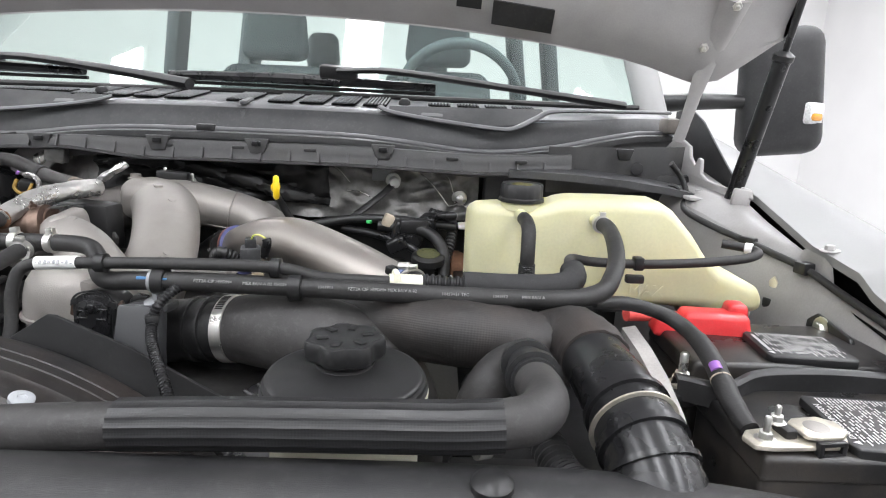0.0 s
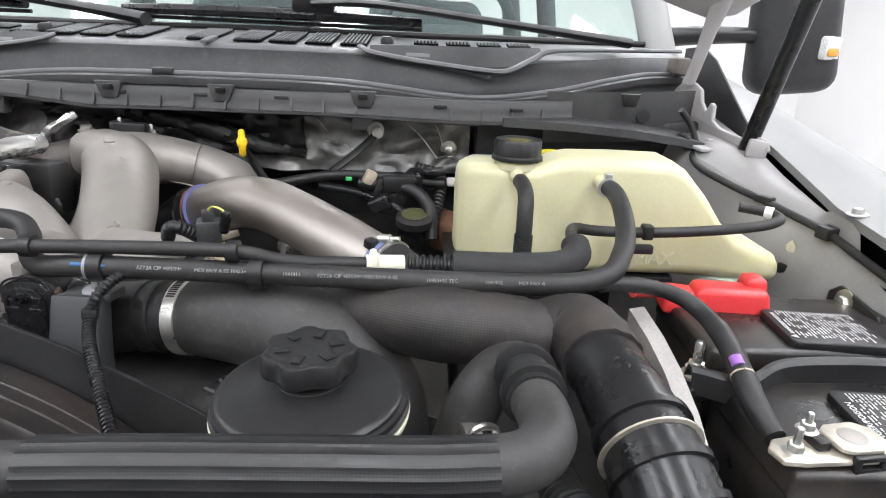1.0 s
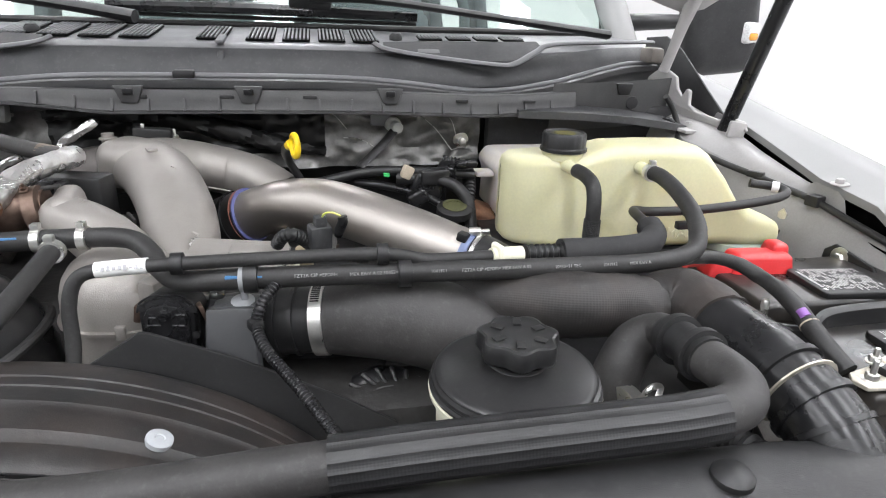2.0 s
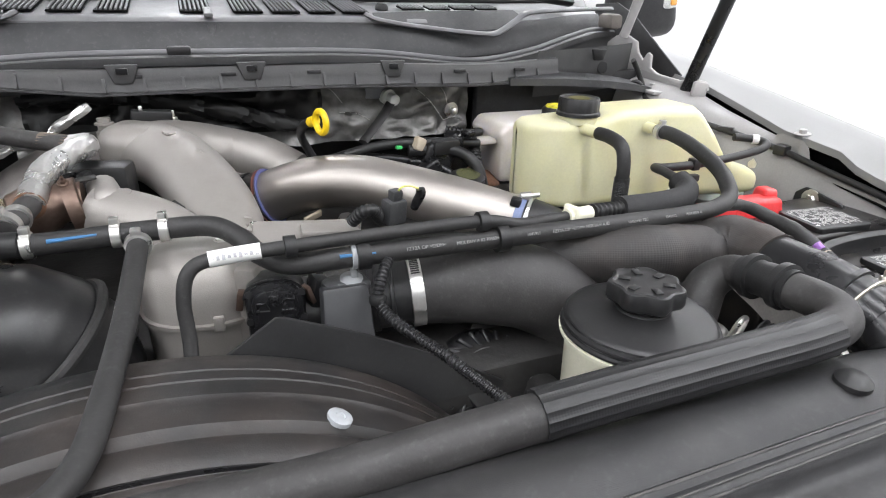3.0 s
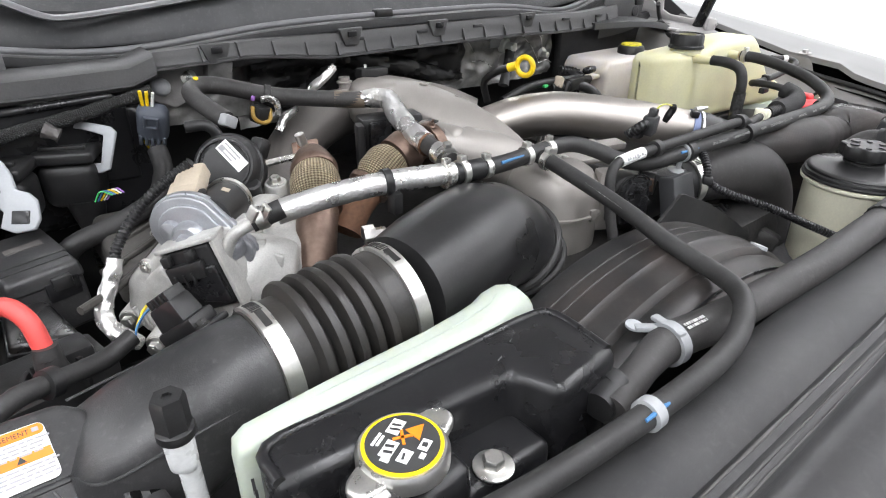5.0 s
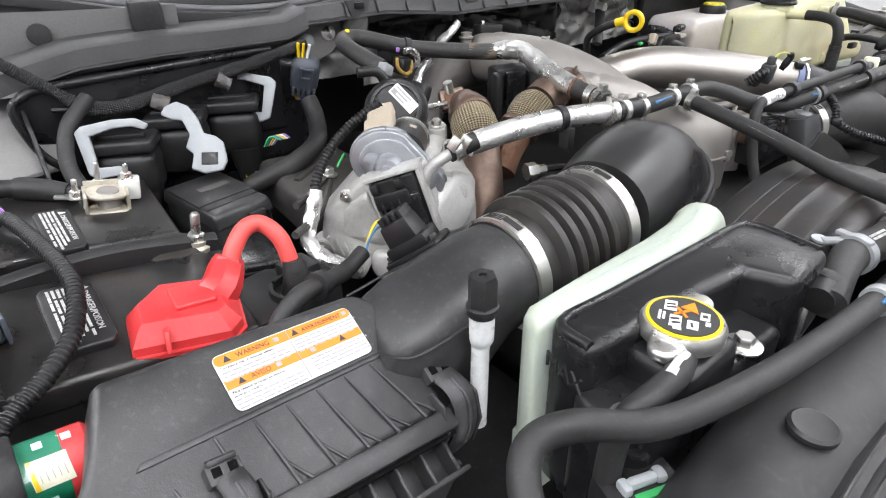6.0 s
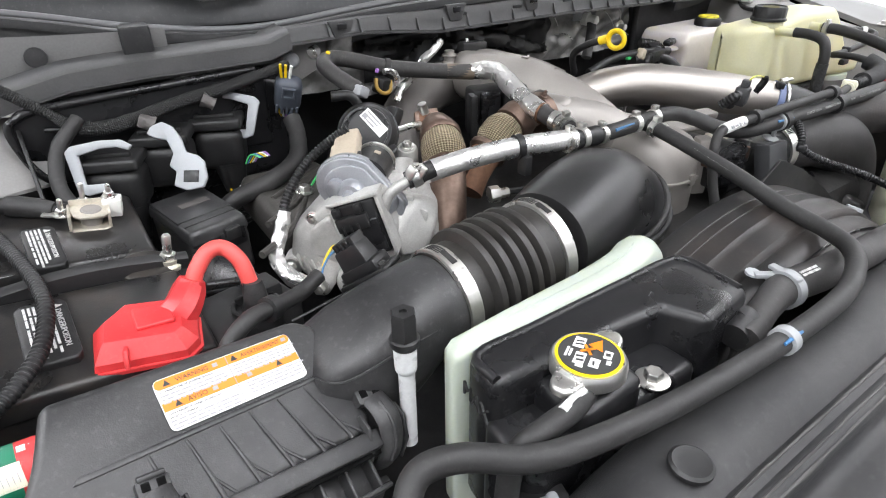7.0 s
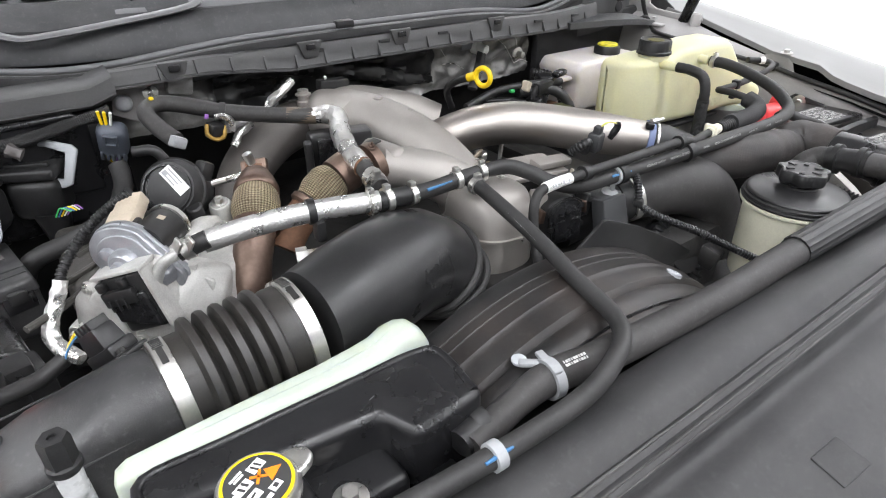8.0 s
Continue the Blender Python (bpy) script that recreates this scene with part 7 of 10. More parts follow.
terminal((0.302, 0.446, 1.252), 8, "pale corroded battery terminal clamp", 0.92)
tb = thing("battery_terminal", (-1.032, 0.868, 1.268), "pale battery terminal clamp with bolts", "terminal clamp", "terminal clamps")
TM = pose(-1.030, 0.866, 1.269, 0, 0, -6)
part("post", lathe(TM @ Vector((0, 0, 0)), (0, 0, 1), [(0.0105, 0), (0.0098, 0.0175), (0.009, 0.0185), (0.0075, 0.0178), (0.001, 0.0178)], 28), M_CAST, tb, "dull grey lead post")
part("clamp_body", prism([(-0.018, -0.016), (0.012, -0.017), (0.016, -0.013), (0.016, 0.014), (-0.020, 0.016), (-0.022, 0.0)], 0.003, TM @ Matrix.Translation((0, 0, 0.0005)), bev=0.0012), M_TERMINAL, tb)
part("top_plate", prism([(-0.016, -0.010), (-0.010, -0.016), (0.010, -0.016), (0.016, -0.010), (0.016, 0.012), (0.008, 0.016), (-0.012, 0.016), (-0.020, 0.008)], 0.003, TM @ Matrix.Translation((0, 0, 0.0145)), bev=0.0012), M_TERMINAL, tb)
part("side_wall", rbox((0, 0, 0), (0.003, 0.028, 0.018), frame_m=TM @ Matrix.Translation((-0.0195, 0, 0.0095)), bev=0.001), M_TERMINAL, tb)
part("side_wall", rbox((0, 0, 0), (0.003, 0.026, 0.018), frame_m=TM @ Matrix.Translation((0.0155, 0, 0.0095)), bev=0.001), M_TERMINAL, tb)
part("side_wall", rbox((0, 0, 0), (0.034, 0.003, 0.022), frame_m=TM @ Matrix.Translation((-0.002, 0.0155, 0.011)), bev=0.001), M_TERMINAL, tb)
for q, tall in (((-0.006, 0.022, 0.013), 0.024), ((-0.026, 0.008, 0.010), 0.018)):
    part("nut", hexbolt(TM @ Vector(q), (0, 0, 1), 0.0095, stud=tall), M_ZINC, tb)
part("terminal_block", prism([(0.010, 0.006), (0.028, 0.004), (0.030, 0.020), (0.012, 0.024)], 0.020, TM @ Matrix.Translation((0, 0, 0.003)), bev=0.002), M_WHITE, tb, "white plastic terminal block")
part("nut", hexbolt(TM @ Vector((0.018, 0.015, 0.022)), (0, 0, 1), 0.009, stud=0.015), M_ZINC, tb)
part("lug", rbox((0, 0, 0), (0.020, 0.012, 0.003), frame_m=TM @ pose(-0.033, 0.012, 0.010, 0, 0, -20), bev=0.001), M_ZINC, tb)


def hold_stud(c, label):
    s = thing("hold_down_stud", c, label, "stud", "hold-down studs")
    part("washer", lathe(c, (0, 0, 1), [(0.012, 0), (0.012, 0.004), (0.009, 0.006), (0.009, 0.010)], 24), M_TERMINAL, s)
    part("nut", lathe((c[0], c[1], c[2] + 0.008), (0, 0, 1), [(0.0075, 0), (0.0075, 0.007), (0.005, 0.008)], 6), M_ZINC, s)
    part("thread", lathe((c[0], c[1], c[2] + 0.012), (0, 0, 1), [(0.0042, 0), (0.0042, 0.022), (0.003, 0.024)], 14), M_ZINC, s)
    return s


hold_stud((0.236, 0.552, 1.250), "zinc hold-down stud between the batteries")
tilted(hold_stud((-0.982, 0.767, 1.266), "zinc hold-down stud between the batteries"), 1.268)
hd = thing("battery_hold_down", (0.38, 0.555, 1.24), "black plastic battery hold-down bar with curved edge", "hold-down", "hold-downs")
part("bar", sheet([[(x, 0.549 + q - 0.026 * bump01(x, 0.262, 0.030), z + 0.008 * bump01(x, 0.37, 0.10)) for x in span(0.225, 0.52, 36)] for q, z in ((-0.010, 1.248), (-0.008, 1.264), (-0.004, 1.267), (0.001, 1.267), (0.006, 1.256))], 0.004), M_BLACK, hd)
part("lug", rbox((0.237, 0.552, 1.243), (0.04, 0.035, 0.016), (0, 0, 20), bev=0.004), M_BLACK, hd)
hd2 = thing("battery_hold_down", (-1.1, 0.81, 1.26), "black plastic battery hold-down bar with curved edge", "hold-down", "hold-downs")
part("bar", sheet([[(x, 0.768 + q - 0.020 * bump01(x, -1.20, 0.08), z + 0.010 * bump01(x, -1.05, 0.09)) for x in span(-1.24, -0.965, 30)] for q, z in ((-0.010, 1.255), (-0.007, 1.271), (-0.003, 1.274), (0.002, 1.274), (0.007, 1.262))], 0.004), M_BLACK, hd2)
part("lug", rbox((-1.005, 0.772, 1.258), (0.07, 0.034, 0.018), (0, 0, -8), bev=0.006), M_BLACK, hd2)
part("lug_top", lathe((-1.0, 0.772, 1.262), (0, 0, 1), [(0.028, 0), (0.026, 0.007), (0.020, 0.010), (0.001, 0.010)], 24), M_BATTERY, hd2)
part("lug_foot", rbox((-0.978, 0.765, 1.258), (0.030, 0.030, 0.014), (0, 0, 10), bev=0.004), M_BLACK, hd2)
for thing_ in (b1, b2, tb, hd2):
    tilted(thing_, 1.268)

# red covers with their steps
part("step", rbox((0.272, 0.672, 1.272), (0.05, 0.036, 0.026), (0, 4, -6), bev=0.006, segs=3, top=(0.85, 0.8)), M_RED, redd)
part("peak", rbox((0.343, 0.672, 1.290), (0.026, 0.03, 0.022), (0, 0, -6), bev=0.005, segs=3, top=(0.8, 0.8)), M_RED, redd)
jb = thing("cable_junction", (-0.95, 0.66, 1.2), "black plastic cable junction box beside the battery", "junction box")
part("box", rbox((-0.955, 0.69, 1.235), (0.06, 0.075, 0.05), (0, 0, 10), bev=0.006), M_BLACK, jb)
part("boot", lathe((-0.932, 0.672, 1.235), (0, 0, 1), [(0.014, 0), (0.014, 0.03), (0.010, 0.042), (0.0095, 0.05)], 20), M_BLACK, jb)
part("clip", rbox((-0.918, 0.70, 1.25), (0.03, 0.03, 0.045), (0, 0, 10), bev=0.004), M_BLACK, jb)

# cables on the driver side
bc_ = thing("battery_cable", (0.25, 0.53, 1.24), "black taped battery cable with purple and orange bands", "cable")
part("cable", tube([(0.150, 0.580, 1.325), (0.185, 0.588, 1.322), (0.225, 0.598, 1.310), (0.246, 0.586, 1.300), (0.252, 0.548, 1.293), (0.253, 0.515, 1.280), (0.252, 0.485, 1.268), (0.255, 0.458, 1.258)], [0.007, 0.007, 0.0072, 0.0078, 0.0088, 0.0092, 0.0096, 0.0085], seg=16, step=8, wob=0.0009), M_RUBBER, bc_)
part("purple_band", tube([(0.2500, 0.521, 1.2880), (0.2500, 0.513, 1.2845)], 0.0055, seg=16), M_PURPLE, bc_, "purple tape band")
part("orange_band", tube([(0.2528, 0.510, 1.2780), (0.2526, 0.5085, 1.2775)], 0.0097, seg=16), M_BEIGE, bc_)
part("red_tape", tube([(0.212, 0.662, 1.286), (0.24, 0.667, 1.285)], 0.009, seg=12), M_RED_SOFT, redd)
M_STRIP = stuff("pale_dirty_metal", (0.42, 0.40, 0.38), 0.5, 0.2, var=0.25, scale=18, bump=0.1, stain=((0.25, 0.21, 0.17), 0.4, 14))
ps_ = thing("radiator_side_strip", (0.21, 0.52, 1.15), "pale dirty metal edge strip beside the charge air hose", "strip")
part("strip", sheet([[(x + q, y, z + q * 0.2) for x, y, z in ((0.192, 0.612, 1.287), (0.199, 0.575, 1.275), (0.203, 0.54, 1.262), (0.205, 0.50, 1.244), (0.204, 0.46, 1.222), (0.200, 0.40, 1.18))] for q in (0.0, 0.009, 0.014)], 0.06), M_STRIP, ps_)
part("dark_tray", rbox((0.30, 0.50, 1.07), (0.2, 0.42, 0.03), bev=0.005), M_BLACK, ps_)

brk_ = thing("battery_bracket", (0.46, 0.68, 1.23), "black bracket with a large bolt on the apron", "bracket")
part("plate", prism([(-0.048, -0.045), (-0.045, 0.01), (-0.03, 0.022), (0.03, 0.012), (0.05, -0.02), (0.05, -0.045)], 0.006, pose(0.462, 0.664, 1.262, 90, 0, -88), bev=0.002), M_BLACK, brk_)
part("bolt", hexbolt((0.457, 0.682, 1.268), (-1, -0.05, 0), 0.013, washer=2.3, high=0.4), M_ZINC, brk_)
clipb = thing("apron_clip", (0.40, 0.72, 1.28), "small rusty clip hanging on the inner apron", "clip")
part("tag", prism([(-0.004, -0.03), (-0.006, -0.004), (-0.007, 0.006), (0.0, 0.014), (0.007, 0.006), (0.006, -0.004), (0.005, -0.03)], 0.003, pose(0.462, 0.800, 1.287, 90, 0, -70), bev=0.001), M_TERMINAL, clipb)
part("pad", rbox((0.456, 0.799, 1.254), (0.014, 0.006, 0.030), (0, 0, -70), bev=0.002), M_BLACK, clipb)
fl = thing("fender_cable", (0.45, 0.8, 1.33), "thin black cable clipped along the inner fender ledge", "cable")
part("cable", tube([(0.40, 1.06, 1.43), (0.425, 1.07, 1.405), (0.435, 1.06, 1.375), (0.418, 1.03, 1.362), (0.40, 0.96, 1.358), (0.418, 0.90, 1.347), (0.444, 0.85, 1.337), (0.462, 0.81, 1.329), (0.478, 0.765, 1.321), (0.481, 0.70, 1.310), (0.481, 0.65, 1.303), (0.481, 0.60, 1.296), (0.480, 0.5, 1.279)], 0.005, seg=10), M_RUBBER, fl)
part("clip", rbox((0.444, 0.852, 1.339), (0.024, 0.012, 0.010), (0, 0, 120), bev=0.002), M_BLACK, fl)
part("clip", rbox((0.477, 0.765, 1.322), (0.020, 0.018, 0.016), (0, 0, 100), bev=0.002), M_BLACK, fl)
part("white_band", band((0.388, 0.745, 1.350), (0.8, -0.6, 0), 0.0062, 0.009, 0.0008), M_LABEL, fl)
tc_ = thing("line_clip", (0.235, 0.70, 1.32), "black plastic clip on the vent line", "clip")
part("clip", rbox((0.235, 0.7065, 1.335), (0.012, 0.014, 0.016), bev=0.002), M_BLACK, tc_)
part("foot", rbox((0.232, 0.704, 1.316), (0.022, 0.010, 0.010), bev=0.002), M_BLACK, tc_)
hl = thing("hinge_latch", (0.47, 1.08, 1.36), "pale grey painted steel hinge foot with hooks", "hinge")
HY = Matrix(((-0.22, 0.0, 1.0, 0.705), (1.0, 0.0, 0.0, 0.0), (0.0, 1.0, 0.0, 0.0), (0.0, 0.0, 0.0, 1.0)))
part("foot", prism([(1.205, 1.425), (1.200, 1.452), (1.180, 1.466), (1.150, 1.468), (1.128, 1.458), (1.122, 1.438), (1.108, 1.424), (1.098, 1.440), (1.090, 1.436), (1.088, 1.412), (1.070, 1.402), (1.02, 1.396), (0.985, 1.402), (0.965, 1.400), (0.958, 1.385), (0.975, 1.378), (1.04, 1.376), (1.12, 1.382), (1.17, 1.398)], 0.007, HY, bev=0.002), M_PAINT_DULL, hl)
part("foot_hole", prism([(1.185, 1.428), (1.182, 1.444), (1.160, 1.448), (1.146, 1.440), (1.150, 1.424), (1.170, 1.420)], 0.0084, HY @ Matrix.Translation((0, 0, -0.0007)), bev=0.0008), M_BLACK_DULL, hl, "dark hole through the plate")
part("curl", rbox((0.485, 0.968, 1.386), (0.030, 0.010, 0.028), (0, 8, -12), bev=0.004), M_PAINT_DULL, hl)
part("drain_clip", tube([(0.395, 1.06, 1.385), (0.405, 1.05, 1.392), (0.415, 1.045, 1.385)], 0.004, seg=8), M_BLACK, hl)
part("pad", rbox((0.452, 1.09, 1.375), (0.08, 0.14, 0.006), (3, 4, 8), bev=0.002), M_PAINT_DULL, hl)
part("bolt", hexbolt((0.455, 1.06, 1.378), (0, 0, 1), 0.011), M_PAINT_DULL, hl)

# ---- middle: wiring and parts between the pipes ----
loom = thing("corrugated_loom", (-0.25, 0.47, 1.22), "black corrugated wiring loom running to the front", "wiring")
part("loom", tube([(-0.245, 0.560, 1.338), (-0.256, 0.545, 1.332), (-0.264, 0.534, 1.322), (-0.267, 0.527, 1.308), (-0.258, 0.505, 1.298), (-0.234, 0.468, 1.287), (-0.210, 0.432, 1.272), (-0.187, 0.40, 1.258)], 0.0045, seg=12, corr=(0.0034, 0.0010)), M_BLACK_GLOSS, loom)
part("clip", rbox((-0.268, 0.529, 1.310), (0.012, 0.012, 0.010), (0, 0, 30), bev=0.003), M_BLACK, loom)
wl = thing("sensor_connector", (-0.19, 0.66, 1.28), "black sensor connector with a yellow and green wire loop", "connector")
part("connector", rbox((-0.214, 0.650, 1.340), (0.022, 0.018, 0.026), (6, 0, 16), bev=0.003), M_TRIM, wl)
part("nose", rbox((-0.213, 0.648, 1.357), (0.012, 0.011, 0.012), (6, 0, 16), bev=0.002), M_TRIM, wl)
part("plug_boot", tube([(-0.196, 0.640, 1.344), (-0.194, 0.637, 1.352), (-0.191, 0.634, 1.361), (-0.192, 0.634, 1.366)], [0.004, 0.0052, 0.0050, 0.0046], seg=12), M_BLACK_GLOSS, wl)
for k, col in enumerate(((0.55, 0.62, 0.10), (0.75, 0.70, 0.20))):
    part("green_wire", tube([(-0.212, 0.646, 1.360), (-0.208, 0.642 + 0.001 * k, 1.3665), (-0.201, 0.639 - 0.001 * k, 1.3685), (-0.193, 0.635, 1.366)], 0.0009, seg=6), stuff("yellow_green_wire", col, 0.5), wl, "thin yellow-green wire")
part("sleeve", tube([(-0.222, 0.660, 1.326), (-0.229, 0.654, 1.335), (-0.235, 0.646, 1.343), (-0.242, 0.641, 1.347), (-0.249, 0.644, 1.344), (-0.256, 0.655, 1.332)], 0.0062, seg=14, corr=(0.004, 0.0012)), M_BLACK, wl, "corrugated loom")

alt = thing("alternator", (-0.145, 0.56, 1.1), "dark finned alternator below the duct", "alternator")
AO, AA = (-0.160, 0.532, 1.196), (0.10, -0.72, 0.68)
part("body", lathe(AO, AA, [(0.050, -0.06), (0.055, -0.03), (0.055, -0.002), (0.050, 0.006), (0.044, 0.009), (0.026, 0.010), (0.022, 0.016), (0.001, 0.016)], 40), M_BLACK_GLOSS, alt)
for k in range(22):
    m = axis_frame(AO, AA) @ Matrix.Rotation(k * math.pi * 2 / 22, 4, "Z")
    part("fin", rbox((0, 0, 0), (0.0046, 0.020, 0.010), frame_m=m @ pose(0, 0.042, 0.007, 0, 0, 25), bev=0.0018, segs=2), M_BLACK_GLOSS, alt)
part("rear_ring", lathe(AO, AA, [(0.024, 0.010), (0.032, 0.012), (0.032, 0.017), (0.024, 0.018)], 28), M_BLACK, alt)
part("lug", rbox((-0.112, 0.505, 1.19), (0.03, 0.03, 0.03), (20, 10, 20), bev=0.005), M_DARK_METAL, alt)
cl_ = thing("spring_clamp", (0.03, 0.45, 1.24), "zinc spring hose clamp beside the reservoir", "hose clamp")
part("loop", tube([(0.022, 0.428, 1.262), (0.030, 0.425, 1.285), (0.044, 0.43, 1.282), (0.042, 0.434, 1.262), (0.026, 0.432, 1.258)], 0.0026, seg=8), M_ZINC, cl_)
part("band", band((0.03, 0.45, 1.25), (1, 0.3, 0), 0.018, 0.012), M_ZINC, cl_)
cw = thing("corrugated_drain", (0.06, 0.37, 1.2), "grey corrugated drain hose below the radiator hose", "hose")
part("hose", tube([(0.080, 0.44, 1.255), (0.088, 0.40, 1.250), (0.095, 0.37, 1.252), (0.095, 0.35, 1.22)], 0.013, seg=20, corr=(0.006, 0.003)), M_BLACK_DULL, cw)

tcl = thing("hose_clip", (-0.553, 0.40, 1.28), "pale grey plastic clip with a round button on the hose", "clip")
part("saddle", band((-0.553, 0.3925, 1.2838), (1, -0.1, 0), 0.0163, 0.010, 0.0016), M_GREY, tcl)
part("arm", rbox((-0.556, 0.404, 1.2935), (0.034, 0.008, 0.005), (0, 0, -38), bev=0.002), M_GREY, tcl)
part("arm", rbox((-0.553, 0.396, 1.2985), (0.008, 0.030, 0.004), (0, 0, -10), bev=0.0015), M_GREY, tcl)
part("button", lathe((-0.566, 0.417, 1.2920), (0, -0.1, 1), [(0.0068, 0), (0.0068, 0.002), (0.004, 0.003), (0.001, 0.003)], 20), M_PALE_GREY, tcl)
for k in range(9):
    for q in (0, 1):
        part("print_mark", rbox((-0.543 + k * 0.0027, 0.3880 - k * 0.0003 - 0.0034 * q, 1.2993 - 0.0009 * q), (0.0019 if (k + q) % 3 else 0.0008, 0.0023, 0.0007), (16, 0, -4), bev=0), M_PRINT, tcl)

# parts between pipe and firewall
fuel = thing("fuel_line_set", (-0.05, 0.95, 1.27), "black fuel lines and connectors behind the steel pipe", "fuel lines")
part("line", tube([(-0.22, 0.93, 1.32), (-0.14, 0.94, 1.333), (-0.06, 0.93, 1.335), (0.02, 0.94, 1.325)], 0.007, seg=10), M_BLACK, fuel)
part("line", tube([(-0.10, 0.93, 1.325), (-0.03, 0.92, 1.322), (0.0, 0.90, 1.30), (0.005, 0.88, 1.26)], 0.009, seg=12), M_BLACK, fuel)
part("loom", tube([(-0.02, 0.98, 1.34), (0.015, 0.96, 1.33), (0.01, 0.92, 1.29), (-0.005, 0.90, 1.25)], 0.008, seg=12, corr=(0.006, 0.002)), M_BLACK, fuel)
part("connector", rbox((-0.085, 0.925, 1.335), (0.016, 0.014, 0.020), (0, 25, 15), bev=0.003), M_BEIGE, fuel, "ivory connector")
part("connector", rbox((-0.045, 0.925, 1.328), (0.045, 0.024, 0.022), (0, 0, 10), bev=0.004), M_BLACK, fuel)
part("connector", rbox((-0.115, 0.93, 1.331), (0.009, 0.008, 0.005), bev=0.001), M_GREEN, fuel, "small green lock tab")
part("cap", lathe((-0.02, 0.89, 1.28), (0, -0.2, 1), [(0.026, 0), (0.026, 0.010), (0.022, 0.013), (0.001, 0.013)], 28), M_BLACK, fuel, "black round filler cap")
part("cap_print", lathe((-0.02, 0.8875, 1.2935), (0, -0.2, 1), [(0.018, 0), (0.018, 0.0006), (0.013, 0.0006), (0.013, 0.0001)], 28), stuff("olive_print", (0.07, 0.072, 0.03), 0.6, var=0.5, scale=200), fuel)
for c, rot_, size_ in (((-0.055, 0.93, 1.315), (0, 20, 10), (0.05, 0.03, 0.03)), ((-0.02, 0.945, 1.33), (10, 0, -20), (0.03, 0.03, 0.026)), ((0.005, 0.93, 1.345), (0, 0, 15), (0.035, 0.016, 0.012)), ((-0.07, 0.915, 1.30), (0, -30, 0), (0.03, 0.025, 0.022))):
    part("valve_block", rbox(c, size_, rot_, bev=0.005, segs=3), M_BLACK_GLOSS, fuel)
part("line", tube([(-0.16, 0.95, 1.315), (-0.11, 0.94, 1.31), (-0.06, 0.92, 1.30), (-0.03, 0.91, 1.285)], 0.006, seg=10), M_BLACK_GLOSS, fuel)
part("rusty_casting", rbox((0.03, 0.95, 1.25), (0.05, 0.06, 0.05), (10, 20, 0), bev=0.012, segs=3), M_RUST, fuel)
part("bracket", rbox((0.0, 0.985, 1.29), (0.03, 0.006, 0.09), (0, 0, 20), bev=0.003), M_DARK_METAL, fuel)

# lower valve-cover clutter under the steel pipe
vc = thing("valve_cover", (-0.2, 0.75, 1.2), "dark engine cover with bolts below the steel pipe", "engine cover")
part("cover", rbox((-0.20, 0.70, 1.235), (0.16, 0.2, 0.05), (0, 18, 0), bev=0.012, segs=3), M_BLACK_DULL, vc)
for c in ((-0.245, 0.72, 1.277), (-0.225, 0.68, 1.27), (-0.20, 0.665, 1.262)):
    part("bolt", hexbolt(c, (0.3, 0, 1), 0.011, stud=0.022), M_TERMINAL, vc)
part("plate", rbox((-0.300, 0.690, 1.309), (0.100, 0.060, 0.008), (6, 4, -4), bev=0.003), M_CAST, vc, "pale cast rail")
part("plate", rbox((-0.275, 0.672, 1.318), (0.060, 0.022, 0.010), (6, 4, -4), bev=0.003), M_CAST, vc)
part("sensor", lathe((-0.235, 0.745, 1.27), (0, -0.2, 1), [(0.012, 0), (0.012, 0.012), (0.008, 0.014), (0.008, 0.024)], 16), M_BRASS, vc)

# ---- exhaust gas valve corner ----
EG = axis_frame((-0.8065, 0.7200, 1.3440), (-0.66, -0.74, 0.05))     # x to the front right, y up, z out of the dome


def eg(x, y, z):
    return EG @ Vector((x, y, z))


def hull(pts, bev=0.003, segs=2, bm=None):
    """A faceted casting round the given corners, with rounded edges."""
    tmp = bmesh.new()
    for p in pts:
        tmp.verts.new(p)
    got = bmesh.ops.convex_hull(tmp, input=list(tmp.verts))
    bmesh.ops.delete(tmp, geom=[v for v in tmp.verts if not v.link_faces], context="VERTS")
    bmesh.ops.dissolve_limit(tmp, angle_limit=radians(4), verts=list(tmp.verts), edges=list(tmp.edges))
    if bev:
        bmesh.ops.bevel(tmp, geom=list(tmp.edges), offset=bev, segments=segs, profile=0.5, affect="EDGES", clamp_overlap=True)
    return merge(tmp, None, bm)


EGD = tuple(EG.to_3x3() @ Vector((0, 0, 1)))
EGR_ = EG @ pose(0.0157, -0.047, 0.004, 0, 0, 17.5)                  # the sensor box stands askew in it
M_DOME = stuff("blue_grey_metal", (0.33, 0.34, 0.36), 0.36, 0.7, var=0.15, scale=40, bump=0.15, grain=600)
part("casting", hull([eg(*p) for p in ((-0.020, -0.026, 0.010), (0.032, -0.008, 0.010), (0.056, -0.070, 0.0), (0.015, -0.094, 0.010), (-0.050, -0.050, 0.002), (-0.066, -0.064, -0.002), (-0.073, -0.100, -0.004), (-0.055, -0.118, 0.002), (-0.01, -0.122, 0.006), (-0.03, -0.02, -0.05), (0.05, -0.01, -0.05), (0.06, -0.10, -0.05), (-0.075, -0.07, -0.05), (-0.06, -0.125, -0.05))], 0.005, 3), M_ALU, egr)
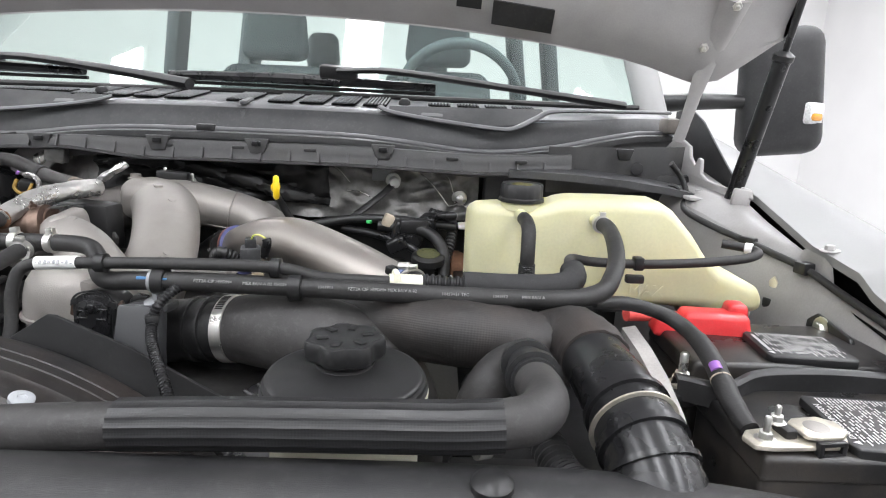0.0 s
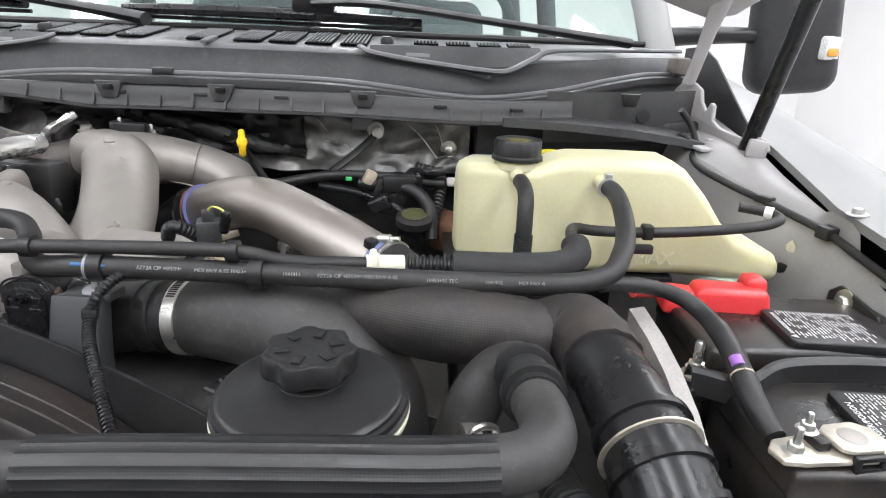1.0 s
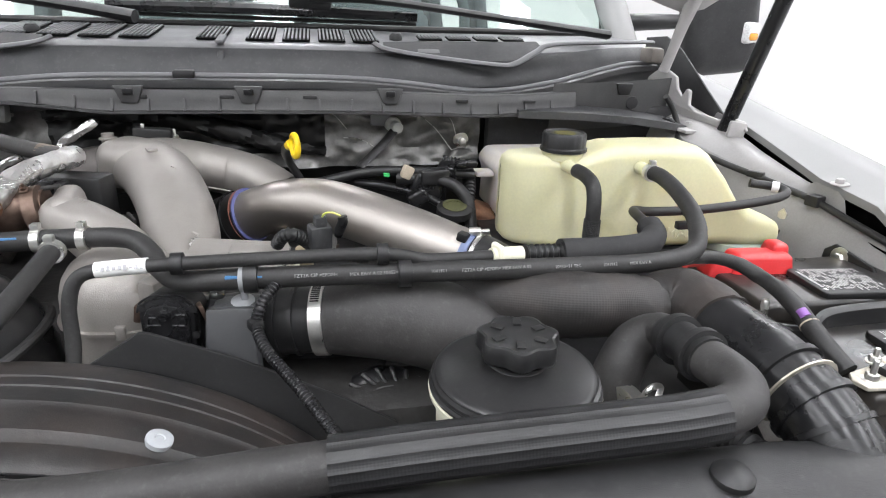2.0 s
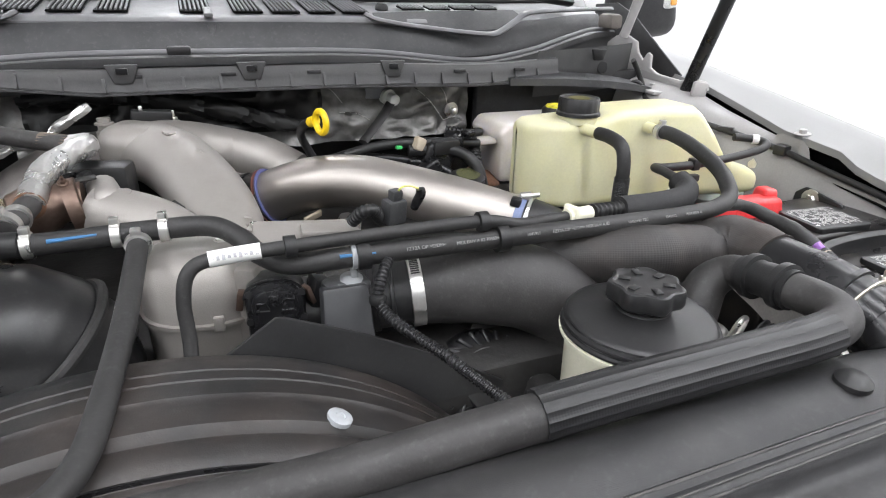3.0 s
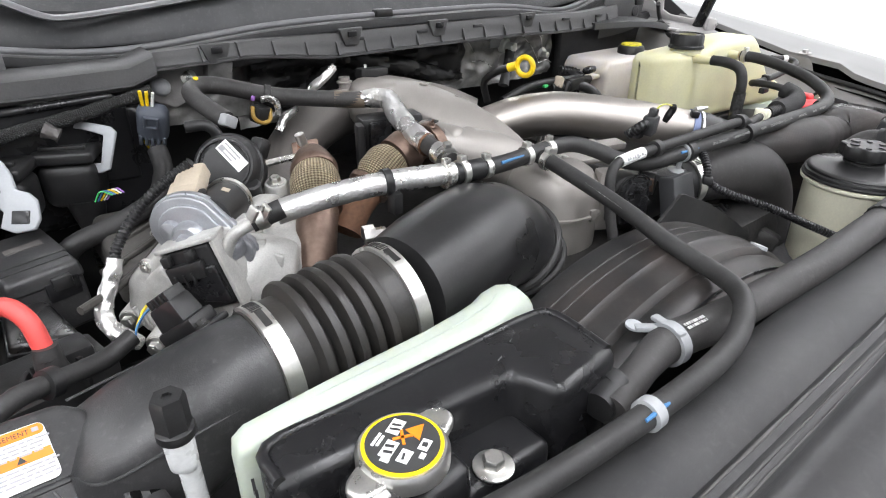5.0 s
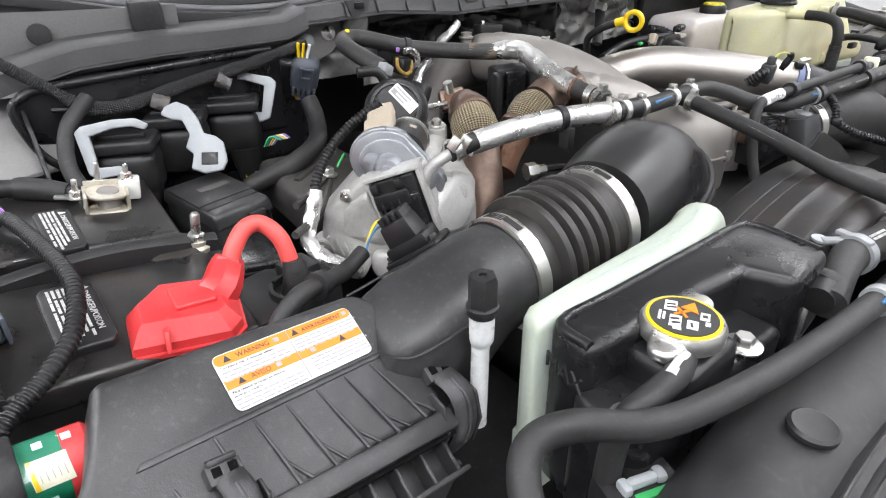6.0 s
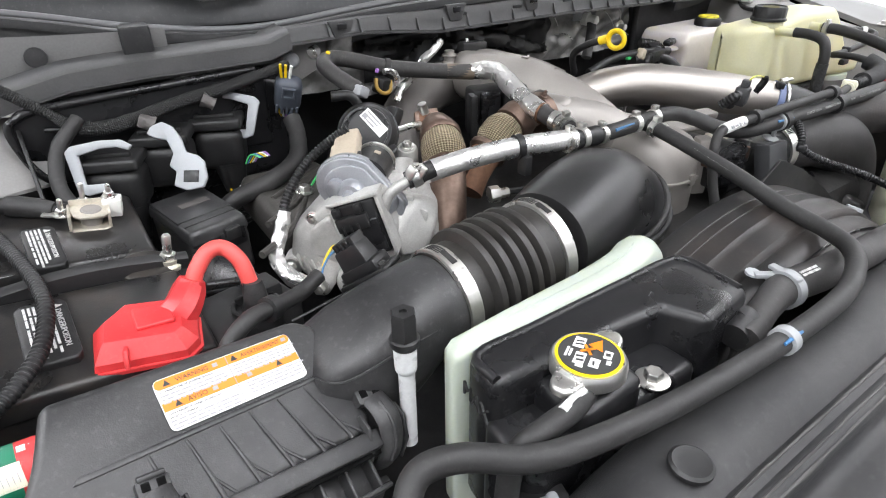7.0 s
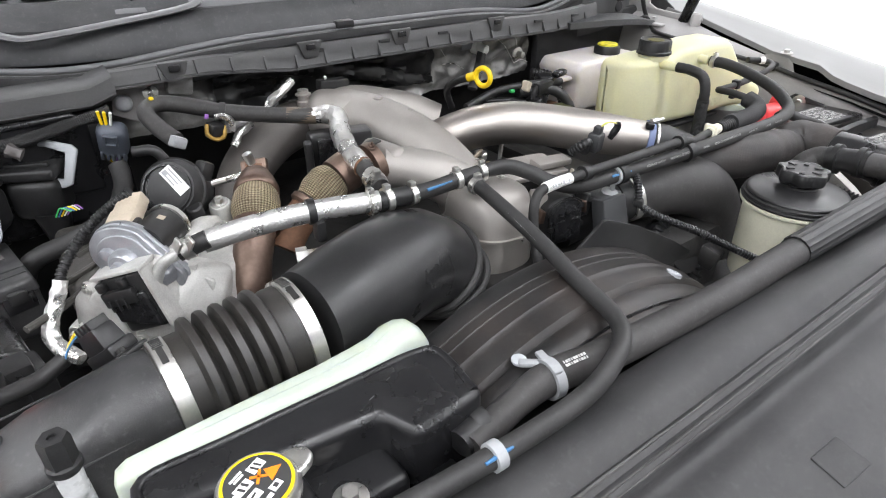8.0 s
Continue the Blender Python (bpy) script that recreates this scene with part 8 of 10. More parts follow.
part("left_facet", hull([eg(*p) for p in ((-0.018, -0.036, 0.0205), (0.004, -0.086, 0.0185), (-0.006, -0.098, 0.008), (-0.046, -0.060, 0.004), (-0.048, -0.090, 0.004), (-0.018, -0.036, 0.0), (0.004, -0.09, 0.0))], 0.003, 3), M_ALU, egr)
# machined frame: a top bar, a right bar and a low sill round the sensor box
part("mounting_frame", rbox((0, 0, 0), (0.056, 0.0045, 0.026), frame_m=EGR_ @ Matrix.Translation((0.002, 0.0325, 0.008)), bev=0.0014), M_ALU, egr, "machined aluminium frame")
part("mounting_frame", rbox((0, 0, 0), (0.0045, 0.068, 0.024), frame_m=EGR_ @ Matrix.Translation((0.0265, -0.001, 0.007)), bev=0.0014), M_ALU, egr, "machined aluminium frame")
part("mounting_frame", rbox((0, 0, 0), (0.0040, 0.066, 0.022), frame_m=EGR_ @ Matrix.Translation((-0.0240, 0.0, 0.006)), bev=0.0014), M_ALU, egr, "machined aluminium frame")
part("mounting_frame", prism([(-0.026, -0.034), (0.028, -0.034), (0.020, -0.046), (0.004, -0.050), (-0.014, -0.045)], 0.014, EGR_ @ Matrix.Translation((0, 0, -0.004)), bev=0.003), M_ALU, egr, "machined aluminium frame")
# flat oval cover with a blue grey rim, drawn out to the lower right
OVAL = [(0.0335 * math.cos(radians(a)), 0.0335 * math.sin(radians(a))) for a in range(55, 246, 10)] + [(0.036 + 0.020 * math.cos(radians(a)), -0.026 + 0.020 * math.sin(radians(a))) for a in range(-110, 56, 11)]
OVAL = [(x * 1.03 - 0.002, y * 0.88) for x, y in OVAL]
EGC = EG @ Matrix.Translation((0, -0.012, 0))                        # the cover sits a little lower than the frame


def egc(x, y, z):
    return EGC @ Vector((x, y, z))


part("dome_flange", prism([(x * 1.05 - 0.0005, y * 1.05) for x, y in OVAL], 0.008, EGC @ Matrix.Translation((0, 0, -0.022)), bev=0.0016), M_DOME, egr, "blue grey zinc rim")
part("dome", prism(OVAL, 0.009, EGC @ Matrix.Translation((0, 0, -0.016)), bev=0.0035, segs=3), M_DOME, egr, "blue grey metal cover")
part("dome_step", prism([(x * 0.80 + 0.002, y * 0.80 - 0.001) for x, y in OVAL], 0.004, EGC @ Matrix.Translation((0, 0, -0.008)), bev=0.0018, segs=3), M_DOME, egr)
part("boss", lathe(egc(0.002, -0.006, -0.004), EGD, [(0.015, 0), (0.0145, 0.007), (0.011, 0.011), (0.007, 0.0115), (0.006, 0.017), (0.001, 0.018)], 24), M_DOME, egr)
part("boss", lathe(egc(-0.014, 0.000, -0.004), EGD, [(0.009, 0), (0.008, 0.006), (0.001, 0.008)], 18), M_DOME, egr)
part("gear_lobe", loft([oval(egc(0.030, -0.016, -0.006), EGD, 0.020, 0.014), oval(egc(0.030, -0.016, 0.004), EGD, 0.018, 0.012), oval(egc(0.030, -0.016, 0.008), EGD, 0.013, 0.008)]), M_DOME, egr)
part("motor", tube([egc(0.014, 0.004, -0.018), egc(0.013, 0.004, -0.070)], 0.0215, seg=32), M_BLACK, egr, "black motor cylinder")
part("motor_ring", tube([egc(0.013, 0.004, -0.064), egc(0.013, 0.004, -0.070)], 0.0238, seg=32), M_ZINC, egr)
part("motor_mark", rbox((0, 0, 0), (0.007, 0.007, 0.0006), frame_m=axis_frame(egc(0.022, 0.0240, -0.045), (0.25, -0.2, 1)), bev=0), M_BEIGE, egr)
for q, w in ((0.0, 0.020), (0.010, 0.024), (0.019, 0.020)):
    part("connector", rbox((0, 0, 0), (0.030 - q * 0.3, 0.016, w), frame_m=EGC @ pose(-0.010, 0.024 + q * 0.5, -0.034 - q, 25, 0, 12), bev=0.003), M_BEIGE, egr, "beige plug connector")
part("connector_neck", rbox((0, 0, 0), (0.026, 0.014, 0.018), frame_m=EGC @ pose(-0.002, 0.020, -0.026, 10, 0, 10), bev=0.003), M_BLACK, egr)
# black sensor box in the frame
part("sensor_box", rbox((0, 0, 0), (0.044, 0.062, 0.020), frame_m=EGR_ @ Matrix.Translation((0.001, -0.001, 0.008)), bev=0.004, segs=3), M_BLACK, egr, "black plastic sensor box")
part("box_face", prism([(-0.019, -0.018), (0.021, -0.030), (0.021, 0.008), (-0.019, 0.010)], 0.006, EGR_ @ Matrix.Translation((0.0, 0.002, 0.017)), bev=0.002, segs=3), M_BLACK_GLOSS, egr)
part("box_head", rbox((0, 0, 0), (0.034, 0.016, 0.008), frame_m=EGR_ @ Matrix.Translation((-0.004, 0.010, 0.022)), bev=0.002), M_BLACK, egr)
for q in (-0.017, 0.006):
    part("tab", rbox((0, 0, 0), (0.008, 0.010, 0.008), frame_m=EGR_ @ Matrix.Translation((q, 0.0235, 0.022)), bev=0.002), M_BLACK, egr)
for q in (-0.014, -0.006, 0.002):
    part("box_rib", rbox((0, 0, 0), (0.002, 0.012, 0.003), frame_m=EGR_ @ Matrix.Translation((q, 0.004, 0.0265)), bev=0.0006), M_BLACK, egr)
# bolts, pillars and the plate towards the pipe
for x, y, z, s in ((-0.071, -0.106, 0.0, 0.011), (0.048, -0.047, -0.018, 0.013), (-0.031, -0.113, 0.030, 0.011), (-0.040, -0.046, 0.002, 0.009), (0.012, -0.092, 0.012, 0.010)):
    part("bolt", hexbolt(eg(x, y, z), EGD, s, stud=0.008), M_ZINC, egr)
part("right_bracket", hull([eg(*p) for p in ((0.034, -0.018, -0.020), (0.070, -0.030, -0.022), (0.086, -0.060, -0.024), (0.074, -0.086, -0.012), (0.052, -0.088, 0.004), (0.046, -0.060, 0.006), (0.036, -0.03, -0.05), (0.086, -0.04, -0.05), (0.08, -0.09, -0.05), (0.045, -0.09, -0.05))], 0.004, 3), M_ALU, egr)
part("bolt_plate", prism([(-0.016, -0.014), (0.022, -0.018), (0.026, -0.006), (0.012, 0.004), (0.014, 0.014), (-0.012, 0.016)], 0.006, EG @ pose(0.052, -0.042, -0.024, 0, 0, 10), bev=0.002), M_ALU, egr)
part("cast_mark", prism([(0.0, 0.0), (0.012, 0.0), (0.012, 0.003), (0.003, 0.003), (0.003, 0.009), (0.0, 0.009)], 0.001, EG @ pose(0.058, -0.072, -0.0075, 0, 20, 10), bev=0), M_ALU, egr)
part("lower_lobe", hull([eg(*p) for p in ((-0.012, -0.100, 0.018), (0.018, -0.100, 0.024), (0.032, -0.112, 0.020), (0.028, -0.138, 0.016), (-0.002, -0.140, 0.020), (-0.022, -0.122, 0.016), (-0.02, -0.10, -0.03), (0.035, -0.10, -0.03), (0.02, -0.14, -0.03))], 0.007, 4), M_ALU, egr)
part("bolt_boss", lathe(eg(-0.031, -0.113, 0.0), EGD, [(0.013, 0), (0.0115, 0.028), (0.010, 0.030), (0.001, 0.030)], 20), M_ALU, egr)
part("bolt_boss", lathe(eg(-0.071, -0.106, -0.02), EGD, [(0.013, 0), (0.0115, 0.018), (0.010, 0.020), (0.001, 0.020)], 20), M_ALU, egr)
for k in range(5):
    part("casting_rib", rbox((0, 0, 0), (0.0025, 0.020, 0.006), frame_m=EG @ pose(-0.060 + 0.008 * k, -0.100 - 0.002 * k, 0.001 + 0.001 * k, 0, 0, 20), bev=0.001), M_ALU, egr)
part("rear_casting", hull([Vector(p) for p in ((-0.70, 0.71, 1.30), (-0.68, 0.79, 1.31), (-0.735, 0.80, 1.31), (-0.765, 0.74, 1.29), (-0.745, 0.69, 1.29), (-0.665, 0.72, 1.28), (-0.67, 0.80, 1.22), (-0.77, 0.80, 1.22), (-0.77, 0.69, 1.22), (-0.67, 0.69, 1.22))], 0.008, 3), M_ALU, egr)
part("rear_arm", tube([(-0.70, 0.775, 1.312), (-0.72, 0.765, 1.316), (-0.745, 0.735, 1.312), (-0.760, 0.712, 1.30)], [0.010, 0.013, 0.012, 0.011], seg=16), M_ALU, egr)
for c, h, r in (((-0.686, 0.799, 1.315), 0.012, 0.014), ((-0.702, 0.755, 1.306), 0.010, 0.010)):
    part("pillar", lathe(c, (-0.15, -0.25, 1), [(r, -0.02), (r * 0.92, h * 0.8), (r * 0.8, h), (0.001, h)], 18), M_ALU, egr)
    part("bolt", hexbolt((c[0] - 0.15 * h, c[1] - 0.25 * h, c[2] + h), (-0.15, -0.25, 1), 0.010, stud=0.008), M_ZINC, egr)
part("rubber_bung", lathe((-0.716, 0.788, 1.322), (-0.2, -0.3, 1), [(0.009, 0), (0.009, 0.014), (0.007, 0.016), (0.001, 0.016)], 18), M_BLACK, egr)

fwire = thing("wrapped_wire", (-0.865, 0.765, 1.25), "corrugated black wire loom ending in crinkled foil wrap", "wiring")
part("loom", tube([eg(-0.012, 0.034, -0.056), (-0.808, 0.785, 1.352), (-0.832, 0.786, 1.332), (-0.855, 0.775, 1.310), (-0.861, 0.768, 1.300)], 0.0048, seg=12, corr=(0.004, 0.0012)), M_BLACK, fwire)
part("foil_wrap", tube([(-0.860, 0.769, 1.302), (-0.866, 0.764, 1.290), (-0.876, 0.756, 1.275), (-0.884, 0.746, 1.260), (-0.878, 0.728, 1.247), (-0.866, 0.712, 1.243)], [0.0065, 0.0075, 0.0075, 0.008, 0.0078, 0.007], seg=16, step=8, wob=0.0022), M_FOIL, fwire, "crinkled silver foil wrap")

tubem = thing("metal_tube", (-0.78, 0.69, 1.3), "bent bare metal tube with hose clamp", "tube")
part("tube", tube([(-0.750, 0.675, 1.347), (-0.764, 0.679, 1.341), (-0.777, 0.684, 1.333), (-0.783, 0.688, 1.320), (-0.780, 0.692, 1.308), (-0.772, 0.695, 1.296), (-0.768, 0.698, 1.28)], 0.0056, seg=14), M_ALU, tubem)
part("tube_nut", lathe((-0.771, 0.695, 1.290), (-0.2, -0.2, 1), [(0.010, -0.006), (0.010, 0.003), (0.0075, 0.005)], 16), M_ALU, tubem)
part("clamp", band((-0.754, 0.6765, 1.3455), (0.85, -0.25, 0.35), 0.0095, 0.010), M_ZINC, tubem)
for q in (-0.006, 0.004):
    part("clamp_ear", rbox((-0.757 + q, 0.668 - q * 0.3, 1.3545), (0.003, 0.010, 0.014), (30, 10, 20), bev=0.0008), M_ZINC, tubem)
part("rubber_end", tube([(-0.762, 0.679, 1.3425), (-0.735, 0.672, 1.3515)], 0.0090, seg=18), M_RUBBER, tubem)

pl_ = thing("sensor_plug", (-0.84, 0.64, 1.26), "black multi-pin air flow sensor plug with coloured wires", "connector")
PM = axis_frame((-0.841, 0.632, 1.296), (-0.28, 0.52, 0.80), (-0.8, -0.5, 0.0))
part("flange", rbox((0, 0, 0), (0.058, 0.030, 0.006), frame_m=PM @ Matrix.Translation((0, 0, -0.010)), bev=0.002), M_BLACK, pl_)
part("socket", rbox((0, 0, 0), (0.044, 0.026, 0.012), frame_m=PM @ Matrix.Translation((0, 0, -0.002)), bev=0.003), M_BLACK, pl_)
part("plug", rbox((0, 0, 0), (0.034, 0.024, 0.026), frame_m=PM @ Matrix.Translation((0.001, 0, 0.010)), bev=0.003, top=(0.86, 0.86)), M_BLACK, pl_)
for k in range(4):
    part("pin_ridge", rbox((0, 0, 0), (0.0045, 0.018, 0.012), frame_m=PM @ Matrix.Translation((-0.0105 + k * 0.007, 0, 0.024)), bev=0.001), M_BLACK, pl_)
for q in (-0.024, 0.024):
    part("screw", hexbolt(PM @ Vector((q, 0.006, -0.007)), tuple(PM.to_3x3() @ Vector((0, 0, 1))), 0.007), M_DARK_METAL, pl_)
part("yellow_wire", tube([(-0.847, 0.648, 1.311), (-0.858, 0.657, 1.310), (-0.868, 0.656, 1.300), (-0.874, 0.653, 1.290)], 0.0012, seg=6), M_YELLOW, pl_, "yellow wire")
part("blue_wire", tube([(-0.849, 0.646, 1.309), (-0.860, 0.654, 1.306), (-0.870, 0.654, 1.297), (-0.876, 0.651, 1.287)], 0.0011, seg=6), M_BLUE, pl_, "blue wire")
part("loom", tube([(-0.876, 0.655, 1.287), (-0.90, 0.645, 1.282), (-0.93, 0.625, 1.292), (-0.955, 0.612, 1.298), (-0.975, 0.605, 1.288), (-0.985, 0.60, 1.27)], 0.0072, seg=14, wob=0.0005), M_RUBBER, pl_)
part("loom_clip", band((-0.935, 0.622, 1.2935), (1, 0.6, -0.3), 0.0078, 0.010, 0.003), M_BLACK, pl_)

dt = thing("drain_tube", (-0.887, 0.489, 1.2), "clear tube with black hexagonal cap standing beside the box", "tube")
part("cap", lathe((-0.887, 0.489, 1.325), (0, 0, 1), [(0.0095, 0), (0.0095, 0.020), (0.0085, 0.023), (0.003, 0.023), (0.003, 0.021), (0.001, 0.021)], 6), M_BLACK, dt, "black hexagonal cap")
part("collar", lathe((-0.887, 0.489, 1.319), (0, 0, 1), [(0.009, 0), (0.0105, 0.002), (0.0105, 0.007), (0.009, 0.008)], 24), M_BLACK, dt)
part("tube", tube([(-0.887, 0.489, 1.321), (-0.887, 0.489, 1.30), (-0.885, 0.492, 1.295), (-0.884, 0.494, 1.22)], [0.0085, 0.008, 0.0062, 0.0062], seg=18), stuff("frosted_tube", (0.62, 0.63, 0.63), 0.3, var=0.15, scale=60), dt, "frosted clear tube")

# wiring, relays and fuse box at the back corner
ft = thing("fuse_tray", (-0.95, 1.02, 1.2), "glossy black plastic tray behind the relays", "tray")
part("tray", prism([(-1.065, 1.23), (-1.068, 1.325), (-1.045, 1.350), (-0.78, 1.386), (-0.74, 1.375), (-0.74, 1.25)], 0.09, xz_frame(1.01), bev=0.015, segs=4), M_BLACK_GLOSS, ft)
part("lip", tube([(-1.072, 1.01, 1.31), (-1.048, 1.02, 1.354), (-0.92, 1.02, 1.376), (-0.77, 1.01, 1.390)], 0.006, seg=10), M_BLACK_GLOSS, ft)
fx = thing("fuse_box", (-0.92, 0.89, 1.2), "small black lidded fuse box", "fuse box")
FXM = pose(-0.924, 0.884, 1.243, 0, -2, 10)
part("body", rbox((0, 0, 0), (0.066, 0.112, 0.06), frame_m=FXM @ Matrix.Translation((0, 0, -0.005)), bev=0.006, segs=3), M_BOX, fx)
part("lid", rbox((0, 0, 0), (0.070, 0.118, 0.018), frame_m=FXM @ Matrix.Translation((0, 0, 0.028)), bev=0.005, segs=3, top=(0.93, 0.93)), M_BOX, fx)
part("tag", rbox((0, 0, 0), (0.034, 0.012, 0.0008), frame_m=FXM @ Matrix.Translation((0.004, 0.010, 0.0389)), bev=0), M_TAPE, fx, "faded grey tag")
part("lid_groove", rbox((0, 0, 0), (0.060, 0.002, 0.002), frame_m=FXM @ Matrix.Translation((0, -0.038, 0.0368)), bev=0.0006), M_BLACK, fx)
part("latch", rbox((0, 0, 0), (0.018, 0.008, 0.014), frame_m=FXM @ Matrix.Translation((0.012, -0.060, 0.022)), bev=0.002), M_BLACK, fx)


def relay(c, turn, drop=True):
    """A rounded black connector body with a lid line and a loom below."""
    r = thing("relay_housing", c, "black plastic relay housing with loom below", "relay", "relays")
    m = pose(*c, 0, 0, turn)
    part("body", rbox((0, 0, 0), (0.060, 0.055, 0.055), frame_m=m @ Matrix.Translation((0, 0, -0.03)), bev=0.014, segs=4, top=(1.05, 1.05)), M_BLACK, r)
    part("lid", rbox((0, 0, 0), (0.066, 0.058, 0.014), frame_m=m @ Matrix.Translation((0, 0, 0.004)), bev=0.004, segs=3), M_BLACK, r)
    part("lid_rib", rbox((0, 0, 0), (0.05, 0.008, 0.006), frame_m=m @ Matrix.Translation((0, -0.012, 0.013)), bev=0.002), M_BLACK, r)
    if drop:
        part("neck", tube([m @ Vector((0.008, -0.01, -0.05)), m @ Vector((0.01, -0.012, -0.09))], [0.022, 0.014], seg=16), M_BLACK, r)
        part("loom", tube([m @ Vector((0.01, -0.012, -0.085)), m @ Vector((0.012, -0.012, -0.14))], 0.011, seg=12, corr=(0.006, 0.002)), M_BLACK, r)
        for k, mt in enumerate((M_YELLOW, M_BLUE, M_GREEN, M_WHITE)):
            part("wire", tube([m @ Vector((0.004 + k * 0.004, -0.022, -0.075)), m @ Vector((0.006 + k * 0.004, -0.026, -0.09)), m @ Vector((0.008 + k * 0.003, -0.022, -0.105))], 0.0014, seg=6), mt, r)
    return r


relay((-0.985, 0.965, 1.325), -25)
relay((-0.922, 0.985, 1.335), -25, False)
relay((-0.850, 1.005, 1.335), -25)


def hook(c, turn, shape, tilt=20, size=(1.08, 0.92)):
    h = thing("grey_bracket", c, "pale grey plastic lock bracket on a relay", "bracket", "grey brackets")
    part("bracket", prism([(x * size[0], y * size[1]) for x, y in shape], 0.005, pose(*c, 90 - tilt, 0, turn), bev=0.0018, segs=3), M_PALE_GREY, h)
    return h


C_SHAPE = [(-0.036, 0.020), (-0.030, 0.027), (0.0, 0.034), (0.022, 0.035), (0.034, 0.028), (0.030, 0.022), (0.018, 0.026), (0.0, 0.024), (-0.022, 0.016), (-0.017, -0.019), (0.004, -0.017), (0.008, -0.026), (-0.016, -0.032), (-0.026, -0.027)]
C_MIRROR = [(-x, y) for x, y in C_SHAPE][::-1]
S_SHAPE = [(-0.030, 0.040), (-0.034, 0.030), (-0.024, 0.024), (-0.012, 0.022), (-0.004, 0.004), (-0.008, -0.012), (0.0, -0.020), (-0.002, -0.038), (0.012, -0.044), (0.030, -0.040), (0.034, -0.028), (0.030, -0.006), (0.022, 0.002), (0.010, 0.006), (0.004, 0.024), (-0.006, 0.040), (-0.018, 0.046)]
hook((-1.0, 0.935, 1.33), -35, C_SHAPE)
hk = hook((-0.92, 0.935, 1.325), -35, S_SHAPE, 35)
part("window", rbox((0, 0, 0), (0.018, 0.014, 0.007), frame_m=pose(-0.92, 0.935, 1.325, 55, 0, -35) @ Matrix.Translation((0.018, -0.024, 0.0025)), bev=0.0008), M_BLACK_GLOSS, hk)
hook((-0.832, 0.998, 1.342), -35, C_MIRROR)

tray_ = thing("relay_tray", (-0.92, 1.02, 1.28), "glossy black plastic tray behind the relay boxes", "tray")
part("back", prism([(-1.074, 1.372), (-1.060, 1.386), (-1.035, 1.391), (-0.79, 1.399), (-0.776, 1.390), (-0.776, 1.290), (-1.040, 1.296), (-1.062, 1.316)], 0.022, xz_frame(1.006), bev=0.006, segs=3), M_BLACK_GLOSS, tray_)
part("lip", tube([(-0.79, 1.004, 1.396), (-0.92, 1.003, 1.392), (-1.035, 1.002, 1.388), (-1.060, 1.000, 1.383), (-1.073, 0.999, 1.370), (-1.066, 0.997, 1.335), (-1.056, 0.992, 1.316), (-1.040, 0.988, 1.300)], 0.0045, seg=10, step=6), M_BLACK_GLOSS, tray_)
part("rib", tube([(-1.040, 0.998, 1.366), (-1.0, 0.997, 1.362), (-0.95, 0.997, 1.366)], 0.0030, seg=8), M_BLACK_GLOSS, tray_)
part("side", prism([(0.93, 1.27), (1.006, 1.296), (1.010, 1.372), (0.985, 1.355), (0.945, 1.300)], 0.004, yz_frame(-1.066), bev=0.001), M_BLACK, tray_)

hn = thing("wiring_harness", (-0.9, 0.98, 1.3), "thick taped black wiring harness over the relays", "wiring")
part("main", tube([(-1.115, 0.985, 1.462), (-1.07, 1.0, 1.418), (-1.03, 0.995, 1.383), (-1.005, 0.985, 1.364), (-0.96, 0.985, 1.362), (-0.90, 0.992, 1.372), (-0.84, 0.995, 1.380), (-0.79, 0.985, 1.392), (-0.75, 0.985, 1.400)], [0.006, 0.006, 0.006, 0.008, 0.008, 0.008, 0.008, 0.007, 0.007], seg=14, step=10, wob=0.0012), M_MESH_BLACK, hn)
part("branch", tube([(-1.005, 0.985, 1.376), (-1.035, 0.965, 1.35), (-1.045, 0.94, 1.315), (-1.03, 0.915, 1.29), (-1.01, 0.90, 1.27)], 0.008, seg=14, wob=0.0006), M_RUBBER, hn)
part("tape", tube([(-0.945, 0.980, 1.364), (-0.930, 0.975, 1.356)], 0.0088, seg=12, wob=0.003), M_TAPE, hn, "torn grey tape")
part("tape", tube([(-0.868, 0.985, 1.374), (-0.855, 0.980, 1.366)], 0.0088, seg=12, wob=0.003), M_TAPE, hn, "torn grey tape")
hn2 = thing("engine_harness", (-0.78, 0.95, 1.25), "black wiring harness with a grey multi-wire connector", "wiring")
part("loom", tube([(-0.760, 0.975, 1.332), (-0.760, 0.965, 1.322), (-0.766, 0.945, 1.308), (-0.785, 0.915, 1.295), (-0.83, 0.893, 1.284), (-0.88, 0.895, 1.27), (-0.90, 0.90, 1.24)], 0.0115, seg=16, step=8, wob=0.0005), M_RUBBER, hn2)
cn_ = part("connector", rbox((-0.755, 0.986, 1.363), (0.036, 0.028, 0.048), (24, 12, -22), bev=0.011, segs=4), M_BLUEGREY, hn2, "blue grey connector")
CNM = pose(-0.755, 0.986, 1.363, 24, 12, -22)
for c, size_ in (((0, -0.015, 0.017), (0.017, 0.004, 0.003)), ((0, -0.015, 0.003), (0.017, 0.004, 0.003)), ((-0.007, -0.015, 0.010), (0.003, 0.004, 0.016)), ((0.007, -0.015, 0.010), (0.003, 0.004, 0.016))):
    part("latch", rbox((0, 0, 0), size_, frame_m=CNM @ Matrix.Translation(c), bev=0.001), M_BLUEGREY, cn_)
